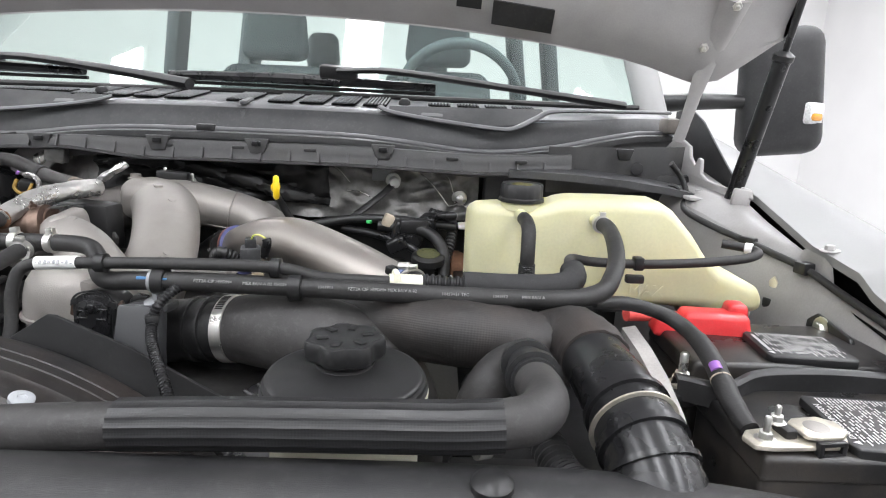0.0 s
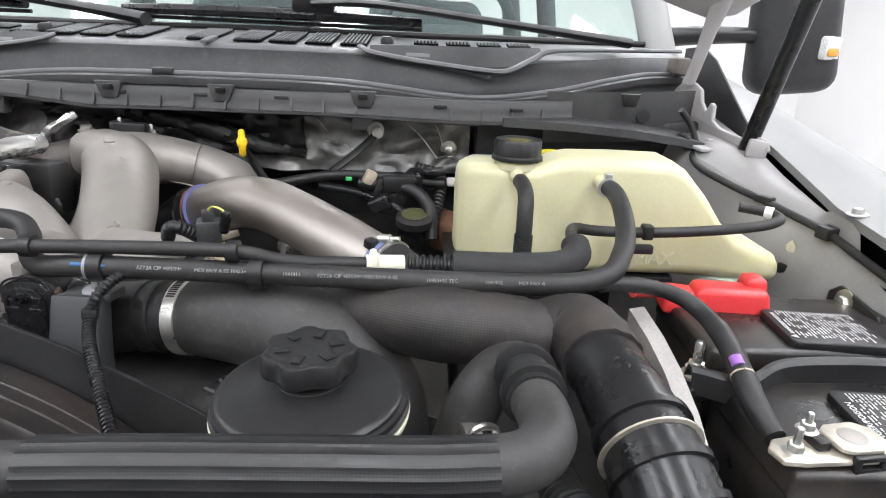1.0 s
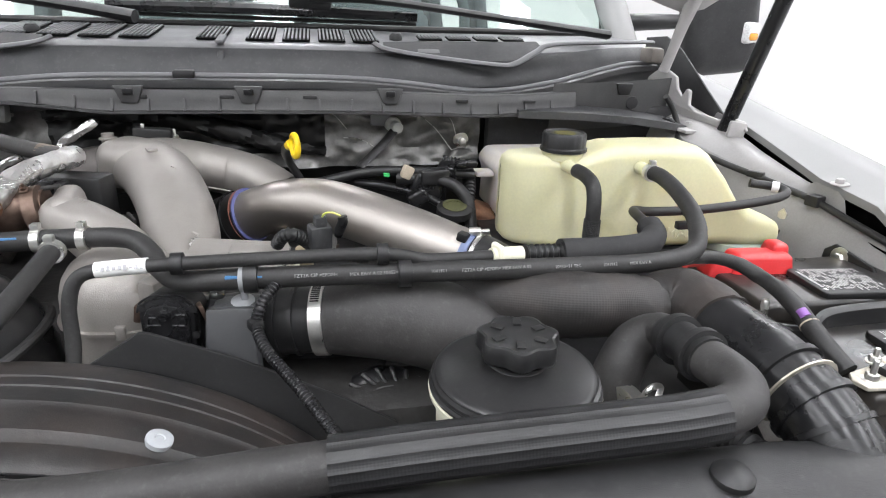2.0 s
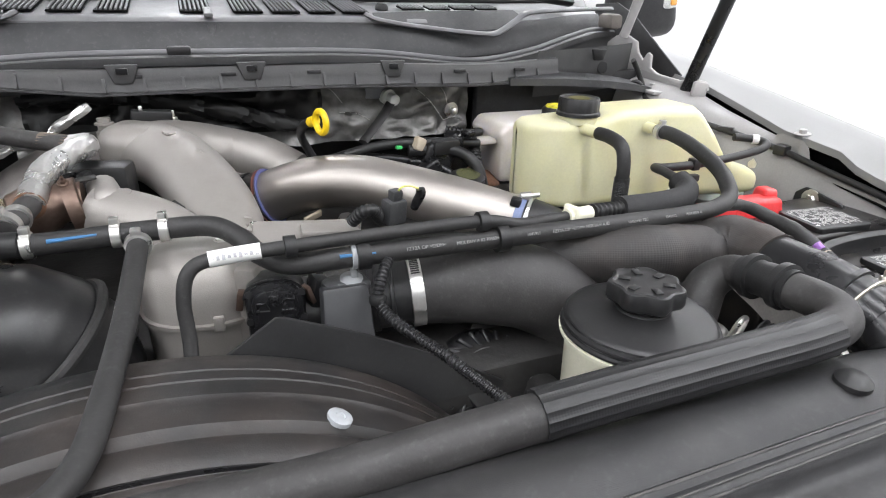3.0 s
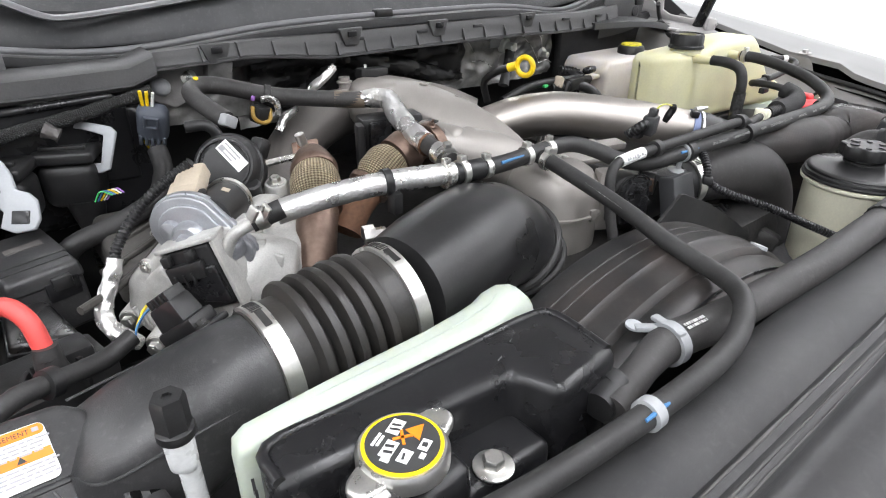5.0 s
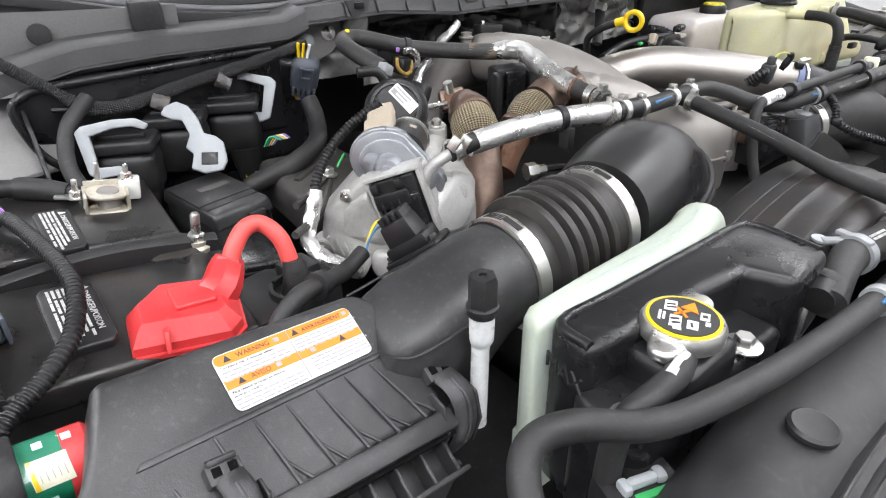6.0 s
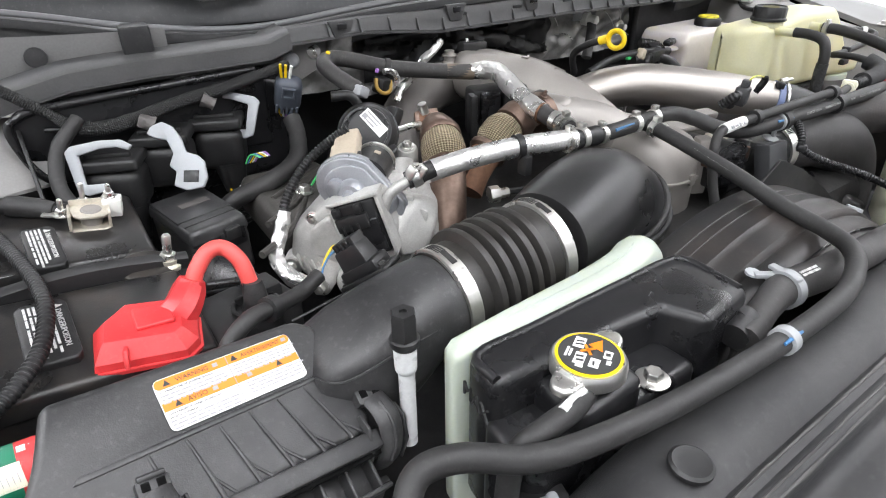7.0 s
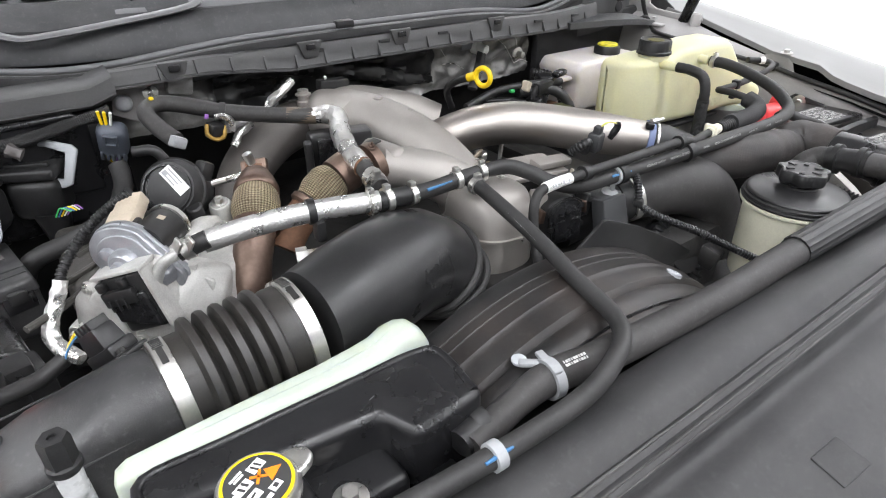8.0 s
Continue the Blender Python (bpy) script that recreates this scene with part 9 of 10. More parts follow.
for k in range(5):
    part("ridge", rbox((0, 0, 0), (0.004, 0.008, 0.014), frame_m=CNM @ Matrix.Translation((-0.013 + 0.0065 * k, -0.010, -0.020)), bev=0.001), M_BLUEGREY, cn_)
for k, mt in enumerate((M_YELLOW, M_WHITE, M_PURPLE, M_BLUE, M_BEIGE)):
    part("wire", tube([CNM @ Vector((-0.012 + k * 0.006, -0.004, -0.022)), CNM @ Vector((-0.010 + k * 0.005, -0.004, -0.030)), CNM @ Vector((-0.006 + k * 0.003, -0.002, -0.040))], 0.0017, seg=6), mt, hn2)
for k, mt in enumerate((M_YELLOW, M_YELLOW, M_WHITE)):
    part("wire", tube([CNM @ Vector((-0.010 + k * 0.005, 0, 0.022)), CNM @ Vector((-0.013 + k * 0.007, 0.002, 0.042))], 0.0020, seg=6), mt, hn2)

cab = thing("ground_lead", (-1.08, 0.93, 1.28), "black battery lead with shrink sleeve", "cable")
part("lead", tube([(-1.052, 0.884, 1.314), (-1.080, 0.900, 1.320), (-1.110, 0.908, 1.325), (-1.150, 0.885, 1.326), (-1.20, 0.82, 1.31)], [0.006, 0.008, 0.0085, 0.009, 0.009], seg=16, step=8), M_RUBBER, cab)
sl = thing("sensor_lead", (-1.12, 0.72, 1.25), "black corrugated lead looping over the batteries to a plug", "wiring")
part("loop", tube([(-1.108, 0.842, 1.321), (-1.103, 0.825, 1.320), (-1.092, 0.775, 1.318), (-1.084, 0.725, 1.316), (-1.084, 0.690, 1.312), (-1.094, 0.655, 1.304), (-1.114, 0.628, 1.298), (-1.136, 0.610, 1.293), (-1.146, 0.600, 1.285), (-1.152, 0.592, 1.25)], 0.0056, seg=12, corr=(0.0042, 0.0013)), M_BLACK, sl)
part("tail", tube([(-1.144, 0.663, 1.306), (-1.143, 0.650, 1.302), (-1.143, 0.633, 1.297), (-1.142, 0.622, 1.293)], 0.0060, seg=12, corr=(0.0038, 0.0013)), M_RUBBER_GREY, sl)
part("taped_end", tube([(-1.142, 0.624, 1.294), (-1.146, 0.612, 1.288), (-1.152, 0.596, 1.275), (-1.156, 0.588, 1.24)], 0.0040, seg=10), M_RUBBER, sl)
part("plug", rbox((-1.143, 0.690, 1.310), (0.026, 0.024, 0.020), (10, 0, 10), bev=0.003), M_BLUEGREY, sl, "blue grey plug")
part("plug_collar", lathe((-1.144, 0.680, 1.312), (0.0, -0.8, 0.6), [(0.0085, 0), (0.0085, 0.006), (0.006, 0.008), (0.006, 0.012), (0.001, 0.012)], 20), M_BLUEGREY, sl)
part("blue_dot", lathe((-1.144, 0.670, 1.3195), (0.0, -0.8, 0.6), [(0.0024, 0), (0.0024, 0.001), (0.001, 0.001)], 16), M_BLUE, sl)
part("block", rbox((-1.136, 0.853, 1.322), (0.046, 0.022, 0.018), (0, 6, 12), bev=0.003), M_BLACK, sl)
for k, mt in enumerate((M_WHITE, M_BLUE, M_PURPLE)):
    part("wire", tube([(-1.115, 0.858 - k * 0.002, 1.323), (-1.110, 0.852, 1.325 + k * 0.001), (-1.107, 0.842, 1.322)], 0.0013, seg=6), mt, sl)

fm = thing("filter_minder", (-1.14, 0.575, 1.24), "round air filter gauge with green and red bands", "gauge")
fa = Vector((1.0, 0.06, -0.12)).normalized()
f0 = Vector((-1.152, 0.563, 1.286))
M_GAUGE = stuff("dark_green_band", (0.005, 0.16, 0.085), 0.4, var=0.1, bump=0.0)
GAUGE_UP, GAUGE_SIDE = Vector((0, -0.30, 0.954)), Vector((0.05, -0.954, -0.30))


def gauge_patch(h0, h1, a0, a1, r):
    """A strip bent round the gauge."""
    return sheet([[f0 + fa * h + (GAUGE_UP * math.cos(a) + GAUGE_SIDE * math.sin(a)) * r for a in span(a0, a1, 8)] for h in (h0, h1)], 0.0004)


part("cup", lathe(f0, fa, [(0.016, -0.020), (0.021, -0.018), (0.022, -0.015), (0.022, -0.004), (0.0255, -0.003), (0.0255, 0.012), (0.0245, 0.014), (0.020, 0.0145)], 44), M_BLACK_DULL, fm)
for k in range(4):
    a = math.radians(-40 + 40 * k)
    m = axis_frame(f0 - fa * 0.011, fa) @ Matrix.Rotation(a, 4, "Z")
    part("cup_rib", rbox((0, 0, 0), (0.002, 0.002, 0.012), frame_m=m @ Matrix.Translation((0, 0.0225, 0)), bev=0.0006), M_BLACK_DULL, fm)
part("green_band", lathe(f0 + fa * 0.0145, fa, [(0.0180, 0), (0.0180, 0.019)], 36), M_GAUGE, fm, "green band")
part("red_band", lathe(f0 + fa * 0.0335, fa, [(0.0180, 0), (0.0180, 0.011), (0.0165, 0.0125), (0.001, 0.0125)], 36), M_RED, fm, "red band")
part("scale_window", gauge_patch(0.019, 0.037, 0.15, 1.0, 0.0183), M_IVORY, fm, "pale scale window")
part("yellow_mark", gauge_patch(0.0195, 0.0215, 0.15, 1.0, 0.0187), M_YELLOW, fm, "yellow mark")
for k in range(5):
    part("scale_mark", gauge_patch(0.023 + 0.0028 * k, 0.0234 + 0.0028 * k, 0.5, 0.8, 0.0187), M_INK_GREY, fm)
for h_, a_ in ((0.024, -0.45), (0.037, -0.45), (0.022, 1.35)):
    part("white_tag", gauge_patch(h_, h_ + 0.0045, a_, a_ + 0.28, 0.0185), M_LABEL, fm)
part("clear_cover", lathe(f0 + fa * 0.014, fa, [(0.0195, 0), (0.0195, 0.031), (0.0180, 0.0335), (0.001, 0.0335)], 36), M_CLEAR, fm, "clear plastic cover").visible_shadow = False

# actuator parts
LM = axis_frame(AC + AX * 0.0272, AX) @ pose(0.009, 0.009, 0, 0, 0, -48)
part("label", rbox((0, 0, 0), (0.034, 0.014, 0.0008), frame_m=LM, bev=0), M_LABEL, act, "white printed label")
for k in range(3):
    part("print_line", rbox((0, 0, 0), (0.022 - 0.004 * k, 0.0016, 0.0003), frame_m=LM @ Matrix.Translation((-0.003, 0.004 - 0.004 * k, 0.0006)), bev=0), M_INK_GREY, act)
part("code_mark", rbox((0, 0, 0), (0.006, 0.006, 0.0003), frame_m=LM @ Matrix.Translation((-0.0125, -0.002, 0.0006)), bev=0), M_INK_GREY, act)
part("face_ring", lathe(AC + AX * 0.0265, AX, [(0.027, -0.001), (0.0265, 0.0010), (0.025, 0.0010), (0.0245, -0.001)], 40), M_BLACK_GLOSS, act)
part("nipple", tube([AC - AX * 0.02, AC + Vector((-0.006, 0.02, 0.040)), AC + Vector((-0.03, 0.03, 0.044))], 0.006, seg=10), M_BLACK, act)
part("side_lug", rbox(tuple(AC + Vector((0.032, -0.006, 0.018))), (0.016, 0.018, 0.022), (0, 30, 20), bev=0.004), M_BLACK, act)
part("front_hose", tube([AC + Vector((-0.030, 0.0, -0.006)), AC + AX * 0.036 + Vector((-0.03, 0.004, -0.02)), AC + Vector((-0.04, 0.0, -0.05))], 0.0055, seg=10), M_RUBBER, act)
part("rod", tube([(-0.70, 0.815, 1.342), (-0.66, 0.835, 1.336), (-0.625, 0.845, 1.332)], 0.004, seg=8), M_ZINC, act)
part("pivot", lathe((-0.628, 0.845, 1.345), (-0.3, 0, 1), [(0.006, 0), (0.006, 0.014), (0.004, 0.015)], 12), M_ZINC, act)
vb = thing("vacuum_box", (-0.53, 0.86, 1.3), "black plastic box with ribs behind the exhaust pipes", "plastic box")
part("box", rbox((-0.502, 0.850, 1.328), (0.085, 0.035, 0.066), (0, 0, -14), bev=0.006), M_BLACK, vb)
for q in (-0.025, 0.022):
    part("rib", rbox((-0.528 + q, 0.832 - q * 0.3, 1.328), (0.010, 0.02, 0.06), (0, 0, -18), bev=0.003), M_BLACK, vb)
part("pocket", rbox((-0.528, 0.832, 1.336), (0.028, 0.012, 0.045), (0, 0, -18), bev=0.003), M_BLACK_GLOSS, vb)
tp_ = thing("temperature_sensor", (-0.62, 0.70, 1.28), "small steel temperature sensor on the exhaust pipe", "sensor")
part("hex", lathe((-0.645, 0.69, 1.29), (1, -0.3, 0), [(0.010, 0), (0.010, 0.012), (0.006, 0.013), (0.006, 0.024)], 6), M_ZINC, tp_)
part("lead", tube([(-0.622, 0.684, 1.29), (-0.60, 0.68, 1.288), (-0.58, 0.685, 1.28)], 0.004, seg=8), M_BLACK, tp_)
part("braid_end", lathe((-0.667, 0.743, 1.312), (-0.45, -0.75, -0.50), [(0.0235, -0.004), (0.0262, -0.002), (0.0262, 0.004), (0.0225, 0.007)], 36), M_COPPER, cpipe)
part("braid_cone", lathe((-0.6475, 0.782, 1.3335), (-0.35, -0.85, -0.3), [(0.010, -0.036), (0.017, -0.030), (0.022, -0.018), (0.0262, -0.004), (0.0262, 0.002), (0.0245, 0.005)], 36), M_COPPER, cpipe, "browned steel cone")
part("braid_end", lathe((-0.596, 0.7525, 1.3135), (-0.82, -0.15, -0.55), [(0.0225, -0.004), (0.025, -0.002), (0.025, 0.004), (0.0215, 0.007)], 36), M_COPPER, c2)
part("cone", tube([(-0.556, 0.7595, 1.335), (-0.538, 0.762, 1.341), (-0.520, 0.764, 1.345), (-0.500, 0.765, 1.346)], [0.0245, 0.0255, 0.020, 0.020], seg=28), M_COPPER, c2)
part("v_clamp", band((-0.507, 0.757, 1.343), (1, 0.12, 0.15), 0.0245, 0.013, 0.0030), M_COPPER, c2, "bronze coloured steel clamp ring")
part("clamp_bolt", hexbolt((-0.512, 0.747, 1.370), (0.1, -0.5, 1), 0.006, stud=0.008), M_COPPER, c2)
part("lever_bracket", prism([(-0.016, -0.014), (-0.018, 0.012), (0.014, 0.016), (0.016, -0.012)], 0.016, axis_frame((-0.621, 0.850, 1.330), (-0.4, -0.7, 0.5)), bev=0.003), M_COPPER, cpipe, "rusty brown lever bracket")
part("bracket_slot", rbox((0, 0, 0), (0.020, 0.016, 0.003), frame_m=axis_frame((-0.621, 0.850, 1.330), (-0.4, -0.7, 0.5)) @ Matrix.Translation((-0.001, 0, 0.0162)), bev=0.001), M_RUST, cpipe)
cool = thing("egr_cooler", (-0.83, 0.87, 1.2), "dull grey cast cooler below the harness", "cooler")
part("casing", prism([(-0.055, -0.07), (-0.055, 0.07), (0.06, 0.09), (0.09, -0.06)], 0.05, pose(-0.805, 0.875, 1.224, 4, 6, 0), bev=0.012, segs=3), M_COOLER, cool)
for q in (-0.06, 0.0, 0.06):
    part("cooler_rib", tube([(-0.87 + q * 0.5, 0.80 + q, 1.276), (-0.82 + q * 0.5, 0.84 + q, 1.274), (-0.77 + q * 0.4, 0.90 + q * 0.6, 1.269)], 0.004, seg=8), M_COOLER, cool)
part("cooler_bolt", hexbolt((-0.80, 0.86, 1.2745), (0.1, -0.05, 1), 0.013), M_ZINC, cool)
part("wire_tail", tube([(-0.775, 0.86, 1.29), (-0.785, 0.845, 1.30), (-0.80, 0.835, 1.292)], 0.0014, seg=6), M_GREEN, cool, "loose green wire ends")
part("strap", band((-0.625, 0.9415, 1.386), (0.9, -0.3, -0.2), 0.011, 0.008), M_RUBBER, uh)
part("end_clip", rbox((-0.700, 0.880, 1.378), (0.018, 0.014, 0.014), (0, 30, 20), bev=0.003), M_GREY, uh, "grey plastic end clip")
part("yellow_dot", lathe((-0.704, 0.957, 1.413), (0, -0.5, 0.9), [(0.003, 0), (0.003, 0.001), (0.001, 0.001)], 10), M_YELLOW, uh)
for c, ax in (((-0.575, 0.641, 1.354), (1, 0, 0)), ((-0.547, 0.676, 1.357), (0.2, 1, 0.2)), ((-0.555, 0.641, 1.353), (1, 0, 0))):
    clamp(fh, c, ax, 0.0118)
part("tie", band((-0.635, 0.657, 1.356), (1, -0.2, 0), 0.0118, 0.008, 0.0016), M_BLACK, fh, "black cable tie")
part("tie_foot", rbox((-0.632, 0.648, 1.338), (0.010, 0.014, 0.022), bev=0.002), M_BLACK, fh)
part("junction", tube([(-0.566, 0.641, 1.353), (-0.53, 0.639, 1.352)], 0.011, seg=16), M_BLACK, fh)

# pressure cap print and bottle writing
CAP_M = pose(CAPC[0], CAPC[1], 1.3214, 0, 0, 28)
for x, y, w, h, mt in ((-0.004, 0.0140, 0.010, 0.0016, M_LABEL), (-0.004, 0.0115, 0.008, 0.0016, M_LABEL), (0.0085, 0.0085, 0.011, 0.0075, M_LABEL), (-0.0075, 0.0045, 0.012, 0.0070, M_LABEL), (-0.0150, 0.0030, 0.0024, 0.0050, M_LABEL), (-0.0085, -0.0055, 0.009, 0.0065, M_LABEL), (0.0030, -0.0120, 0.008, 0.0055, M_LABEL), (-0.0045, -0.0140, 0.004, 0.0030, M_LABEL)):
    part("print_mark", rbox((0, 0, 0), (w, h, 0.0005), frame_m=CAP_M @ Matrix.Translation((x, y, 0)), bev=0), mt, rc)
for x, y, w, h in ((0.0065, 0.0080, 0.0014, 0.0060), (0.0098, 0.0085, 0.0014, 0.0055), (-0.0095, 0.0040, 0.0018, 0.0052), (-0.0055, 0.0050, 0.0018, 0.0052), (-0.0090, -0.0050, 0.0045, 0.0014), (0.0030, -0.0120, 0.0030, 0.0030)):
    part("print_mark", rbox((0, 0, 0), (w, h, 0.0005), frame_m=CAP_M @ pose(x, y, 0.0003, 0, 0, 12), bev=0), M_INK, rc)
part("warning_triangle", prism([(0.0045, -0.0080), (0.0165, -0.0050), (0.0085, 0.0025)], 0.0006, CAP_M, bev=0), M_ORANGE, rc, "orange warning triangle")
for turn in (35, -50):
    part("cross_bar", rbox((0, 0, 0), (0.011, 0.0018, 0.0006), frame_m=CAP_M @ pose(0.003, 0.0015, 0.0002, 0, 0, turn), bev=0), M_ORANGE, rc)
part("level_word", words("MAX", pose(-0.8615, 0.456, 1.288, 90, 0, -100), 0.016, 0.0008), M_BLACK, deg)
part("hose_port", tube([(-0.635, 0.383, 1.292), (-0.66, 0.378, 1.290)], 0.011, seg=18), M_BLACK, deg)
qc = thing("quick_clip", (-0.846, 0.388, 1.2), "white and green quick release clip near the cover", "clip")
part("clip", rbox((-0.868, 0.374, 1.260), (0.020, 0.007, 0.007), (0, 0, -18), bev=0.003), M_PALE_GREY, qc)
part("clip", rbox((-0.856, 0.371, 1.259), (0.008, 0.010, 0.008), (0, 0, -18), bev=0.003), M_PALE_GREY, qc)
part("clip", rbox((-0.879, 0.377, 1.258), (0.006, 0.010, 0.010), (0, 0, -18), bev=0.002), M_PALE_GREY, qc)
part("green_tab", rbox((-0.868, 0.366, 1.2565), (0.022, 0.005, 0.004), (0, 0, -18), bev=0.001), M_GREEN, qc, "green tab")
part("body", rbox((-0.866, 0.376, 1.24), (0.050, 0.030, 0.036), (0, 0, -18), bev=0.006), M_BLACK, qc)
clamp(qc, (-0.952, 0.345, 1.285), (0.2, -0.85, -0.5), 0.0095, 0.012)

wl2 = thing("sensor_lead", (-0.56, 0.96, 1.33), "foil wrapped sensor leads with a yellow connector ring", "wiring")
part("foil_lead", tube([(-0.560, 0.965, 1.362), (-0.548, 0.97, 1.378), (-0.528, 0.97, 1.390), (-0.508, 0.975, 1.402)], [0.0035, 0.0048, 0.0054, 0.004], seg=18, wob=0.0024), M_FOIL, wl2, "crinkled foil sleeve")
part("foil_lead", tube([(-0.622, 0.925, 1.342), (-0.610, 0.93, 1.356), (-0.590, 0.935, 1.364)], [0.0045, 0.0055, 0.005], seg=18, wob=0.0024), M_FOIL, wl2, "crinkled foil sleeve")
part("foil_lead", tube([(-0.640, 0.925, 1.385), (-0.628, 0.925, 1.384), (-0.620, 0.925, 1.375), (-0.620, 0.925, 1.362)], 0.0042, seg=16, wob=0.002), M_FOIL, wl2, "crinkled foil sleeve")
part("yellow_ring", tube([(-0.652, 0.925, 1.378), (-0.654, 0.92, 1.366), (-0.645, 0.918, 1.358), (-0.634, 0.92, 1.360), (-0.630, 0.925, 1.372)], 0.0026, seg=10), stuff("ochre_seal", (0.30, 0.18, 0.03), 0.5), wl2, "ochre rubber seal ring")
part("socket", rbox((-0.641, 0.93, 1.366), (0.022, 0.02, 0.022), (10, 10, 20), bev=0.004), M_BLACK, wl2)
part("pink_tab", rbox((-0.650, 0.925, 1.388), (0.004, 0.004, 0.006), (0, 20, 20), bev=0.001), M_PURPLE, wl2)
for k, mt in enumerate((M_GREEN, M_BLUE, M_YELLOW, M_WHITE, M_PURPLE)):
    part("loose_wire", tube([(-0.845 + k * 0.003, 0.93, 1.300), (-0.838 + k * 0.004, 0.925, 1.312), (-0.828 + k * 0.003, 0.918, 1.308)], 0.0010, seg=6), mt, hn2)

part("top_rim", tube([(-0.856, 0.428, 1.3155), (-0.851, 0.455, 1.3155), (-0.80, 0.4555, 1.3155), (-0.70, 0.455, 1.3155), (-0.648, 0.4545, 1.3155), (-0.630, 0.444, 1.3155), (-0.634, 0.394, 1.3155)], 0.0036, seg=10, step=4), M_BLACK_GLOSS, deg)
part("hose_label", tube([(-0.816, 0.3905, 1.3118), (-0.842, 0.384, 1.3148)], 0.0040, seg=8), M_PRINT, deg, "pale paper label on the hose")
# two thin pale bars drawn as glints on the bottle's top
part("painted_glint", rbox((-0.70, 0.43, 1.3176), (0.005, 0.0007, 0.0004), (0, 0, 20), bev=0), M_GLINT, deg)
part("painted_glint", rbox((-0.68, 0.44, 1.3176), (0.004, 0.0007, 0.0004), (0, 0, 20), bev=0), M_GLINT, deg)
part("port_collar", lathe((-0.640, 0.384, 1.291), (1, -0.1, 0), [(0.012, -0.004), (0.0132, 0.0), (0.0132, 0.006), (0.0118, 0.009)], 24), M_BLACK, deg)

hs = thing("hose_strap", (-0.270, 0.565, 1.30), "grey plastic hose strap standing on the bracket", "strap")
part("loop", band((-0.278, 0.561, 1.3375), (1, -0.06, 0), 0.0097, 0.007, 0.0016), M_GREY, hs)
part("stem", rbox((-0.279, 0.562, 1.324), (0.006, 0.005, 0.014), bev=0.0015), M_GREY, hs)
part("foot", lathe((-0.281, 0.564, 1.3145), (0, -0.2, 1), [(0.010, 0), (0.010, 0.0016), (0.004, 0.004)], 24), M_GREY, hs)
part("base", rbox((-0.286, 0.570, 1.309), (0.040, 0.030, 0.009), (-8, 0, 2), bev=0.003), M_TRIM, hs, "dark grey bracket top")
# seams and small fittings of the manifold
part("seam_clip", rbox((-0.392, 0.594, 1.276), (0.009, 0.005, 0.014), (0, 0, -5), bev=0.001), M_CAST, man, "grey seam clip")
part("runner_seam", tube([(-0.43, 0.968, 1.314), (-0.39, 0.9700, 1.310), (-0.35, 0.9690, 1.303), (-0.31, 0.958, 1.294), (-0.278, 0.939, 1.281)], 0.0014, seg=6), M_CAST, man)
part("boss", lathe((-0.385, 0.850, 1.3655), (0.35, -0.2, 0.9), [(0.008, -0.004), (0.006, 0.001), (0.001, 0.0015)], 3), M_CAST, man)
part("boss", lathe((-0.462, 0.738, 1.3575), (-0.1, -0.2, 1), [(0.009, -0.006), (0.0075, 0.001), (0.001, 0.0015)], 18), M_CAST, man)
part("cast_mark", tube([(-0.352, 0.742, 1.318), (-0.345, 0.735, 1.316), (-0.352, 0.728, 1.313)], 0.0014, seg=6), M_CAST, man)
for c in ((-0.452, 0.985, 1.382), (-0.415, 1.0, 1.372)):
    part("stud", hexbolt(c, (0, -0.1, 1), 0.010, stud=0.016), M_ZINC, man)
part("sensor_block", rbox((-0.440, 0.985, 1.384), (0.05, 0.018, 0.016), (0, 4, 4), bev=0.003), M_BLACK, man, "black sensor plug on the manifold")
# clutter between the pipe and the manifold
gs = thing("fuel_fitting", (-0.215, 0.74, 1.25), "brass and steel fuel fitting below the pipe", "fitting")
part("hex", lathe((-0.203, 0.909, 1.225), (0, -0.15, 1), [(0.020, -0.03), (0.020, 0.0), (0.017, 0.004), (0.013, 0.006)], 24), M_COPPER, gs, "browned steel fitting")
part("nut", lathe((-0.203, 0.908, 1.231), (0, -0.15, 1), [(0.0125, 0), (0.0125, 0.010), (0.010, 0.012), (0.001, 0.012)], 6), M_ZINC, gs)
part("tab", rbox((-0.196, 0.862, 1.258), (0.007, 0.005, 0.052), (4, 4, 20), bev=0.001), M_ALU, gs)
part("cap", lathe((-0.139, 0.931, 1.200), (0, 0, 1), [(0.015, -0.01), (0.016, 0.008), (0.013, 0.014), (0.001, 0.015)], 24), stuff("ochre_cap", (0.42, 0.30, 0.06), 0.5), gs, "ochre plastic cap")
part("rail", rbox((-0.155, 0.892, 1.212), (0.13, 0.03, 0.016), (0, 4, -6), bev=0.004), M_DARK_METAL, gs)
part("tag", rbox((-0.262, 0.845, 1.270), (0.026, 0.004, 0.010), (20, -14, 20), bev=0.001), M_BEIGE, gs, "tan paper tag")

part("shrink_sleeve", tube([(-1.056, 0.886, 1.315), (-1.070, 0.895, 1.318), (-1.088, 0.903, 1.322), (-1.095, 0.905, 1.323)], [0.0085, 0.0105, 0.0110, 0.0100], seg=18, step=6), M_RUBBER, cab, "black shrink sleeve")
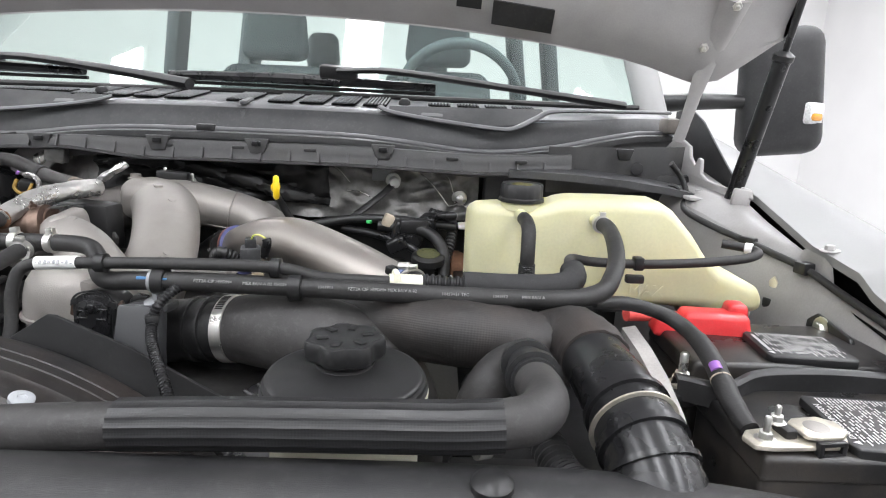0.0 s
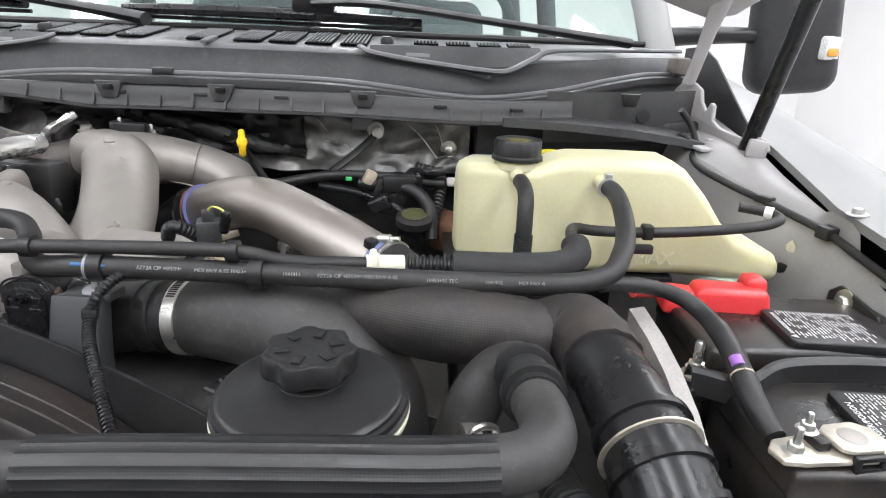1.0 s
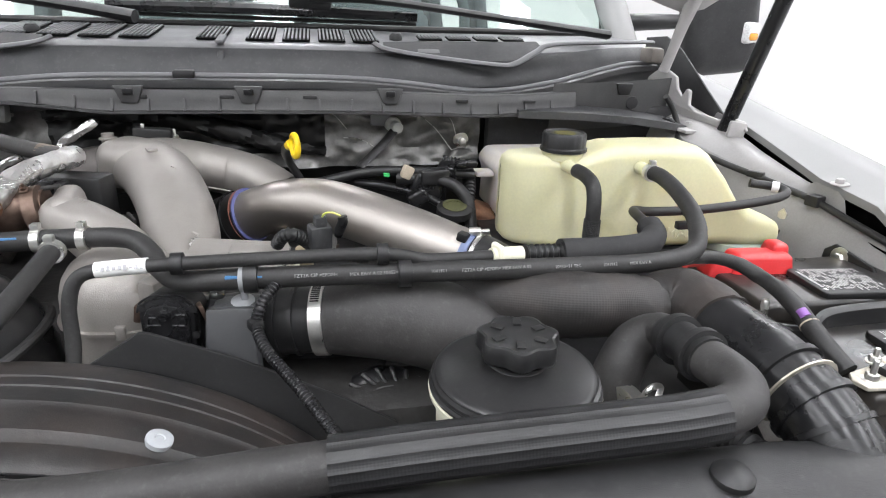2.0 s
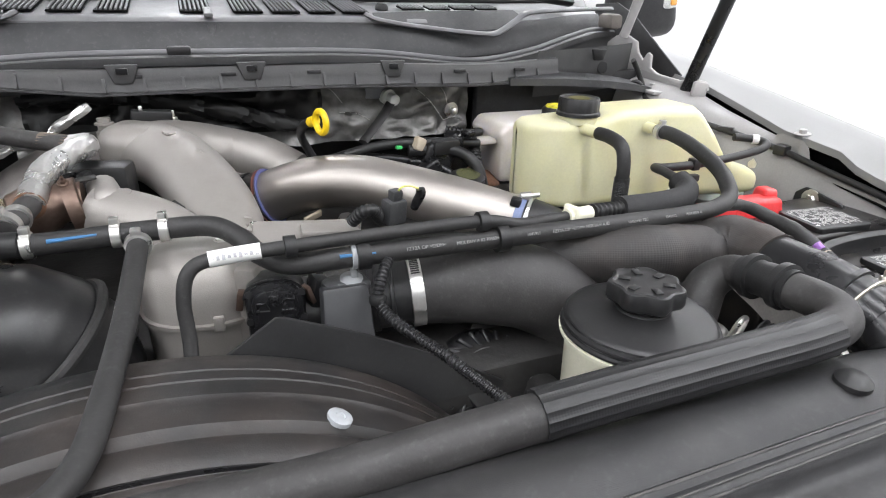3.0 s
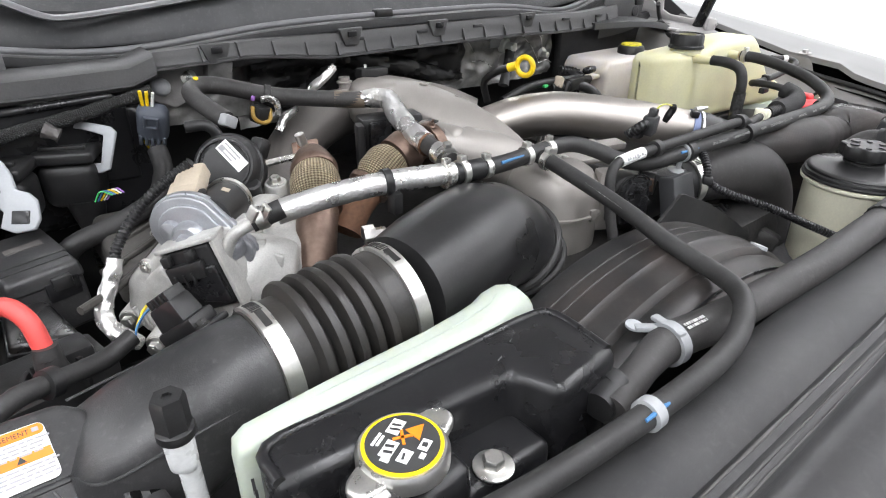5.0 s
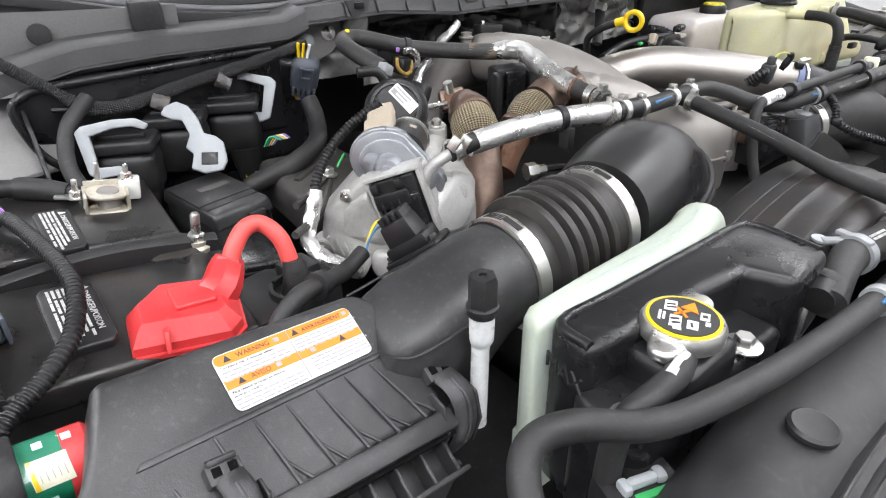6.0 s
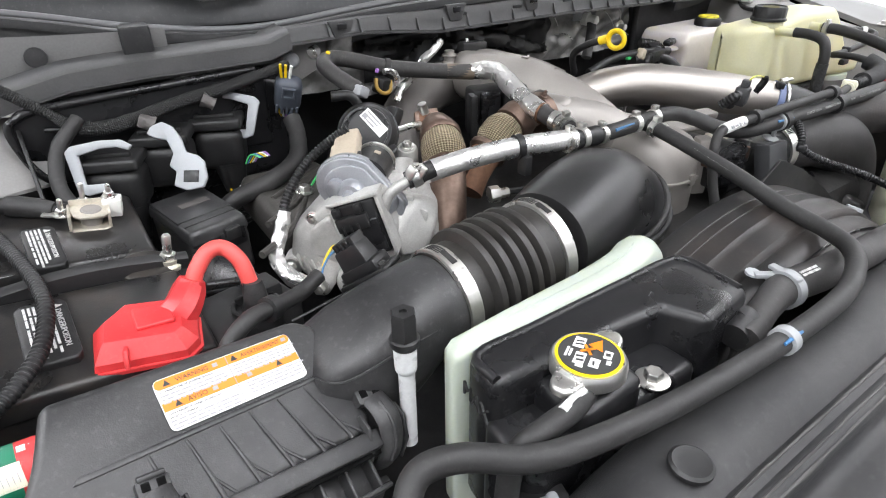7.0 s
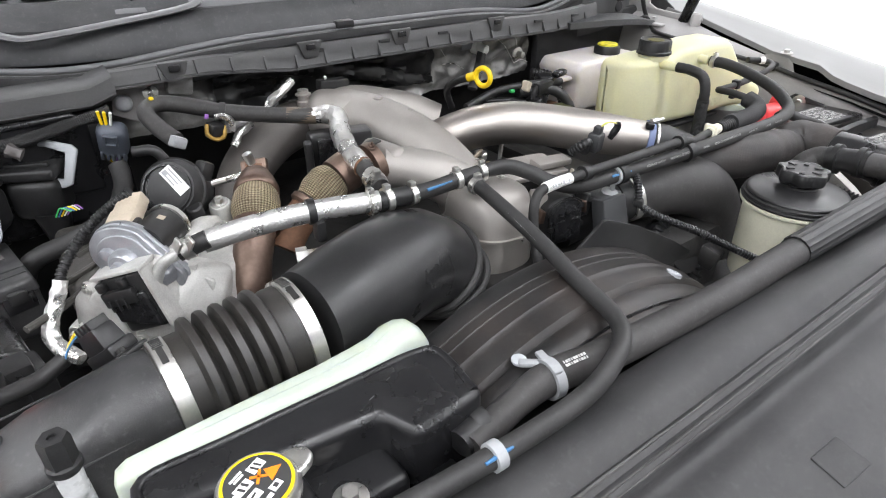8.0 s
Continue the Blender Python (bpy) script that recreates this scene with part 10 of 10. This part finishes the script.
# printed code on the long hose
for text, x, y, z, turn in (("FZT2A CIP >EPDM<", -0.236, 0.5566, 1.3390, -1.6), ("MEX EA/V A 02 10453+51 TEC", -0.190, 0.5550, 1.3386, -0.7), ("1041911", -0.120, 0.5540, 1.3377, 0.0), ("FZT2A CIP >EPDM< MEX EA/V A 02", -0.092, 0.5543, 1.3369, 0.4), ("10453+51 TEC", -0.004, 0.5554, 1.3347, 1.0), ("1041912", 0.044, 0.5562, 1.3339, 1.2), ("MEX EA/V A", 0.072, 0.5570, 1.3335, 1.5)):
    part("hose_print", words(text, pose(x, y - 0.0097, z + 0.0028, 62, 0, turn), 0.0042, 0.00015), M_HOSE_WORDS, hose_a)

# blocks beside the batteries
jb = thing("junction_block", (-0.93, 0.75, 1.16), "black plastic junction block with a round cable well", "junction block")
part("body", prism([(-0.958, 0.752), (-0.956, 0.824), (-0.920, 0.820), (-0.904, 0.735)], 0.085, Matrix.Translation((0, 0, 1.172)), bev=0.005, segs=3), M_BATTERY, jb)
part("lid_line", prism([(-0.960, 0.750), (-0.958, 0.826), (-0.918, 0.822), (-0.902, 0.733)], 0.003, Matrix.Translation((0, 0, 1.246)), bev=0.001), M_BLACK_GLOSS, jb)
WELL = Vector((-0.932, 0.676, 1.195))
for a0, a1 in ((20, 130), (135, 240), (245, 375)):
    wall = [(0.0225 * math.cos(math.radians(a)), 0.0225 * math.sin(math.radians(a))) for a in range(a0, a1 + 1, 10)] + [(0.0185 * math.cos(math.radians(a)), 0.0185 * math.sin(math.radians(a))) for a in range(a1, a0 - 1, -10)]
    part("well_wall", prism(wall, 0.072, Matrix.Translation(WELL), bev=0.0008), M_BLACK, jb)
part("well_base", rbox((-0.922, 0.700, 1.225), (0.058, 0.060, 0.066), (0, 0, 12), bev=0.004, segs=2), M_BLACK, jb)
part("cable_boot", tube([(-0.9315, 0.674, 1.292), (-0.932, 0.672, 1.275), (-0.932, 0.672, 1.22)], [0.0086, 0.0108, 0.0112], seg=18), M_RUBBER, jb, "black rubber cable boot")
sc = thing("loom_connector", (-1.14, 0.92, 1.28), "black two-part loom connector on the battery", "connector")
SCM = pose(-1.158, 0.862, 1.318, 4, 6, 12)
part("housing", rbox((0, 0, 0), (0.034, 0.042, 0.022), frame_m=SCM, bev=0.003, segs=2), M_BATTERY, sc)
part("latch_plate", rbox((0, 0, 0), (0.026, 0.014, 0.005), frame_m=SCM @ Matrix.Translation((0, 0.006, 0.0125)), bev=0.0015), M_BLACK, sc)
part("rib", rbox((0, 0, 0), (0.036, 0.003, 0.018), frame_m=SCM @ Matrix.Translation((0, -0.012, 0.001)), bev=0.0008), M_BLACK, sc)
part("plug", rbox((0, 0, 0), (0.018, 0.026, 0.014), frame_m=SCM @ Matrix.Translation((0.025, 0.004, -0.002)), bev=0.002), M_BLACK, sc)
for k, mt in enumerate((M_WHITE, M_RED_SOFT, M_BLUE)):
    part("wire", tube([SCM @ Vector((0.032, 0.008 - 0.006 * k, 0)), SCM @ Vector((0.042, 0.006 - 0.005 * k, 0.001)), SCM @ Vector((0.052, 0.000 - 0.002 * k, -0.003))], 0.0013, seg=6), mt, sc)
# latch frame and hinge of the fuse box
part("latch_frame", rbox((0, 0, 0), (0.030, 0.003, 0.020), frame_m=FXM @ Matrix.Translation((0.012, -0.0585, 0.014)), bev=0.001), M_BLACK_GLOSS, fx)
part("lid_step", rbox((0, 0, 0), (0.064, 0.074, 0.004), frame_m=FXM @ Matrix.Translation((0, 0.012, 0.0365)), bev=0.0015), M_BOX, fx)

# plug on the front battery: latch, side ribs and end ring
PLM = pose(-1.143, 0.690, 1.310, 10, 0, 10) @ Matrix.Scale(0.75, 4)
for s in (-1, 1):
    part("side_rail", rbox((0, 0, 0), (0.004, 0.030, 0.030), frame_m=PLM @ Matrix.Translation((s * 0.019, -0.004, 0)), bev=0.001), M_BLUEGREY, sl)
part("latch", rbox((0, 0, 0), (0.016, 0.020, 0.005), frame_m=PLM @ Matrix.Translation((0, 0.002, 0.0155)), bev=0.0015), M_BLUEGREY, sl)
for k in range(4):
    part("grip_rib", rbox((0, 0, 0), (0.003, 0.003, 0.007), frame_m=PLM @ Matrix.Translation((-0.009 + 0.006 * k, -0.0155, 0.010)), bev=0.0006), M_BLUEGREY, sl)
part("back_block", rbox((0, 0, 0), (0.040, 0.012, 0.020), frame_m=PLM @ Matrix.Translation((0.003, 0.018, -0.003)), bev=0.002), M_BLUEGREY, sl)
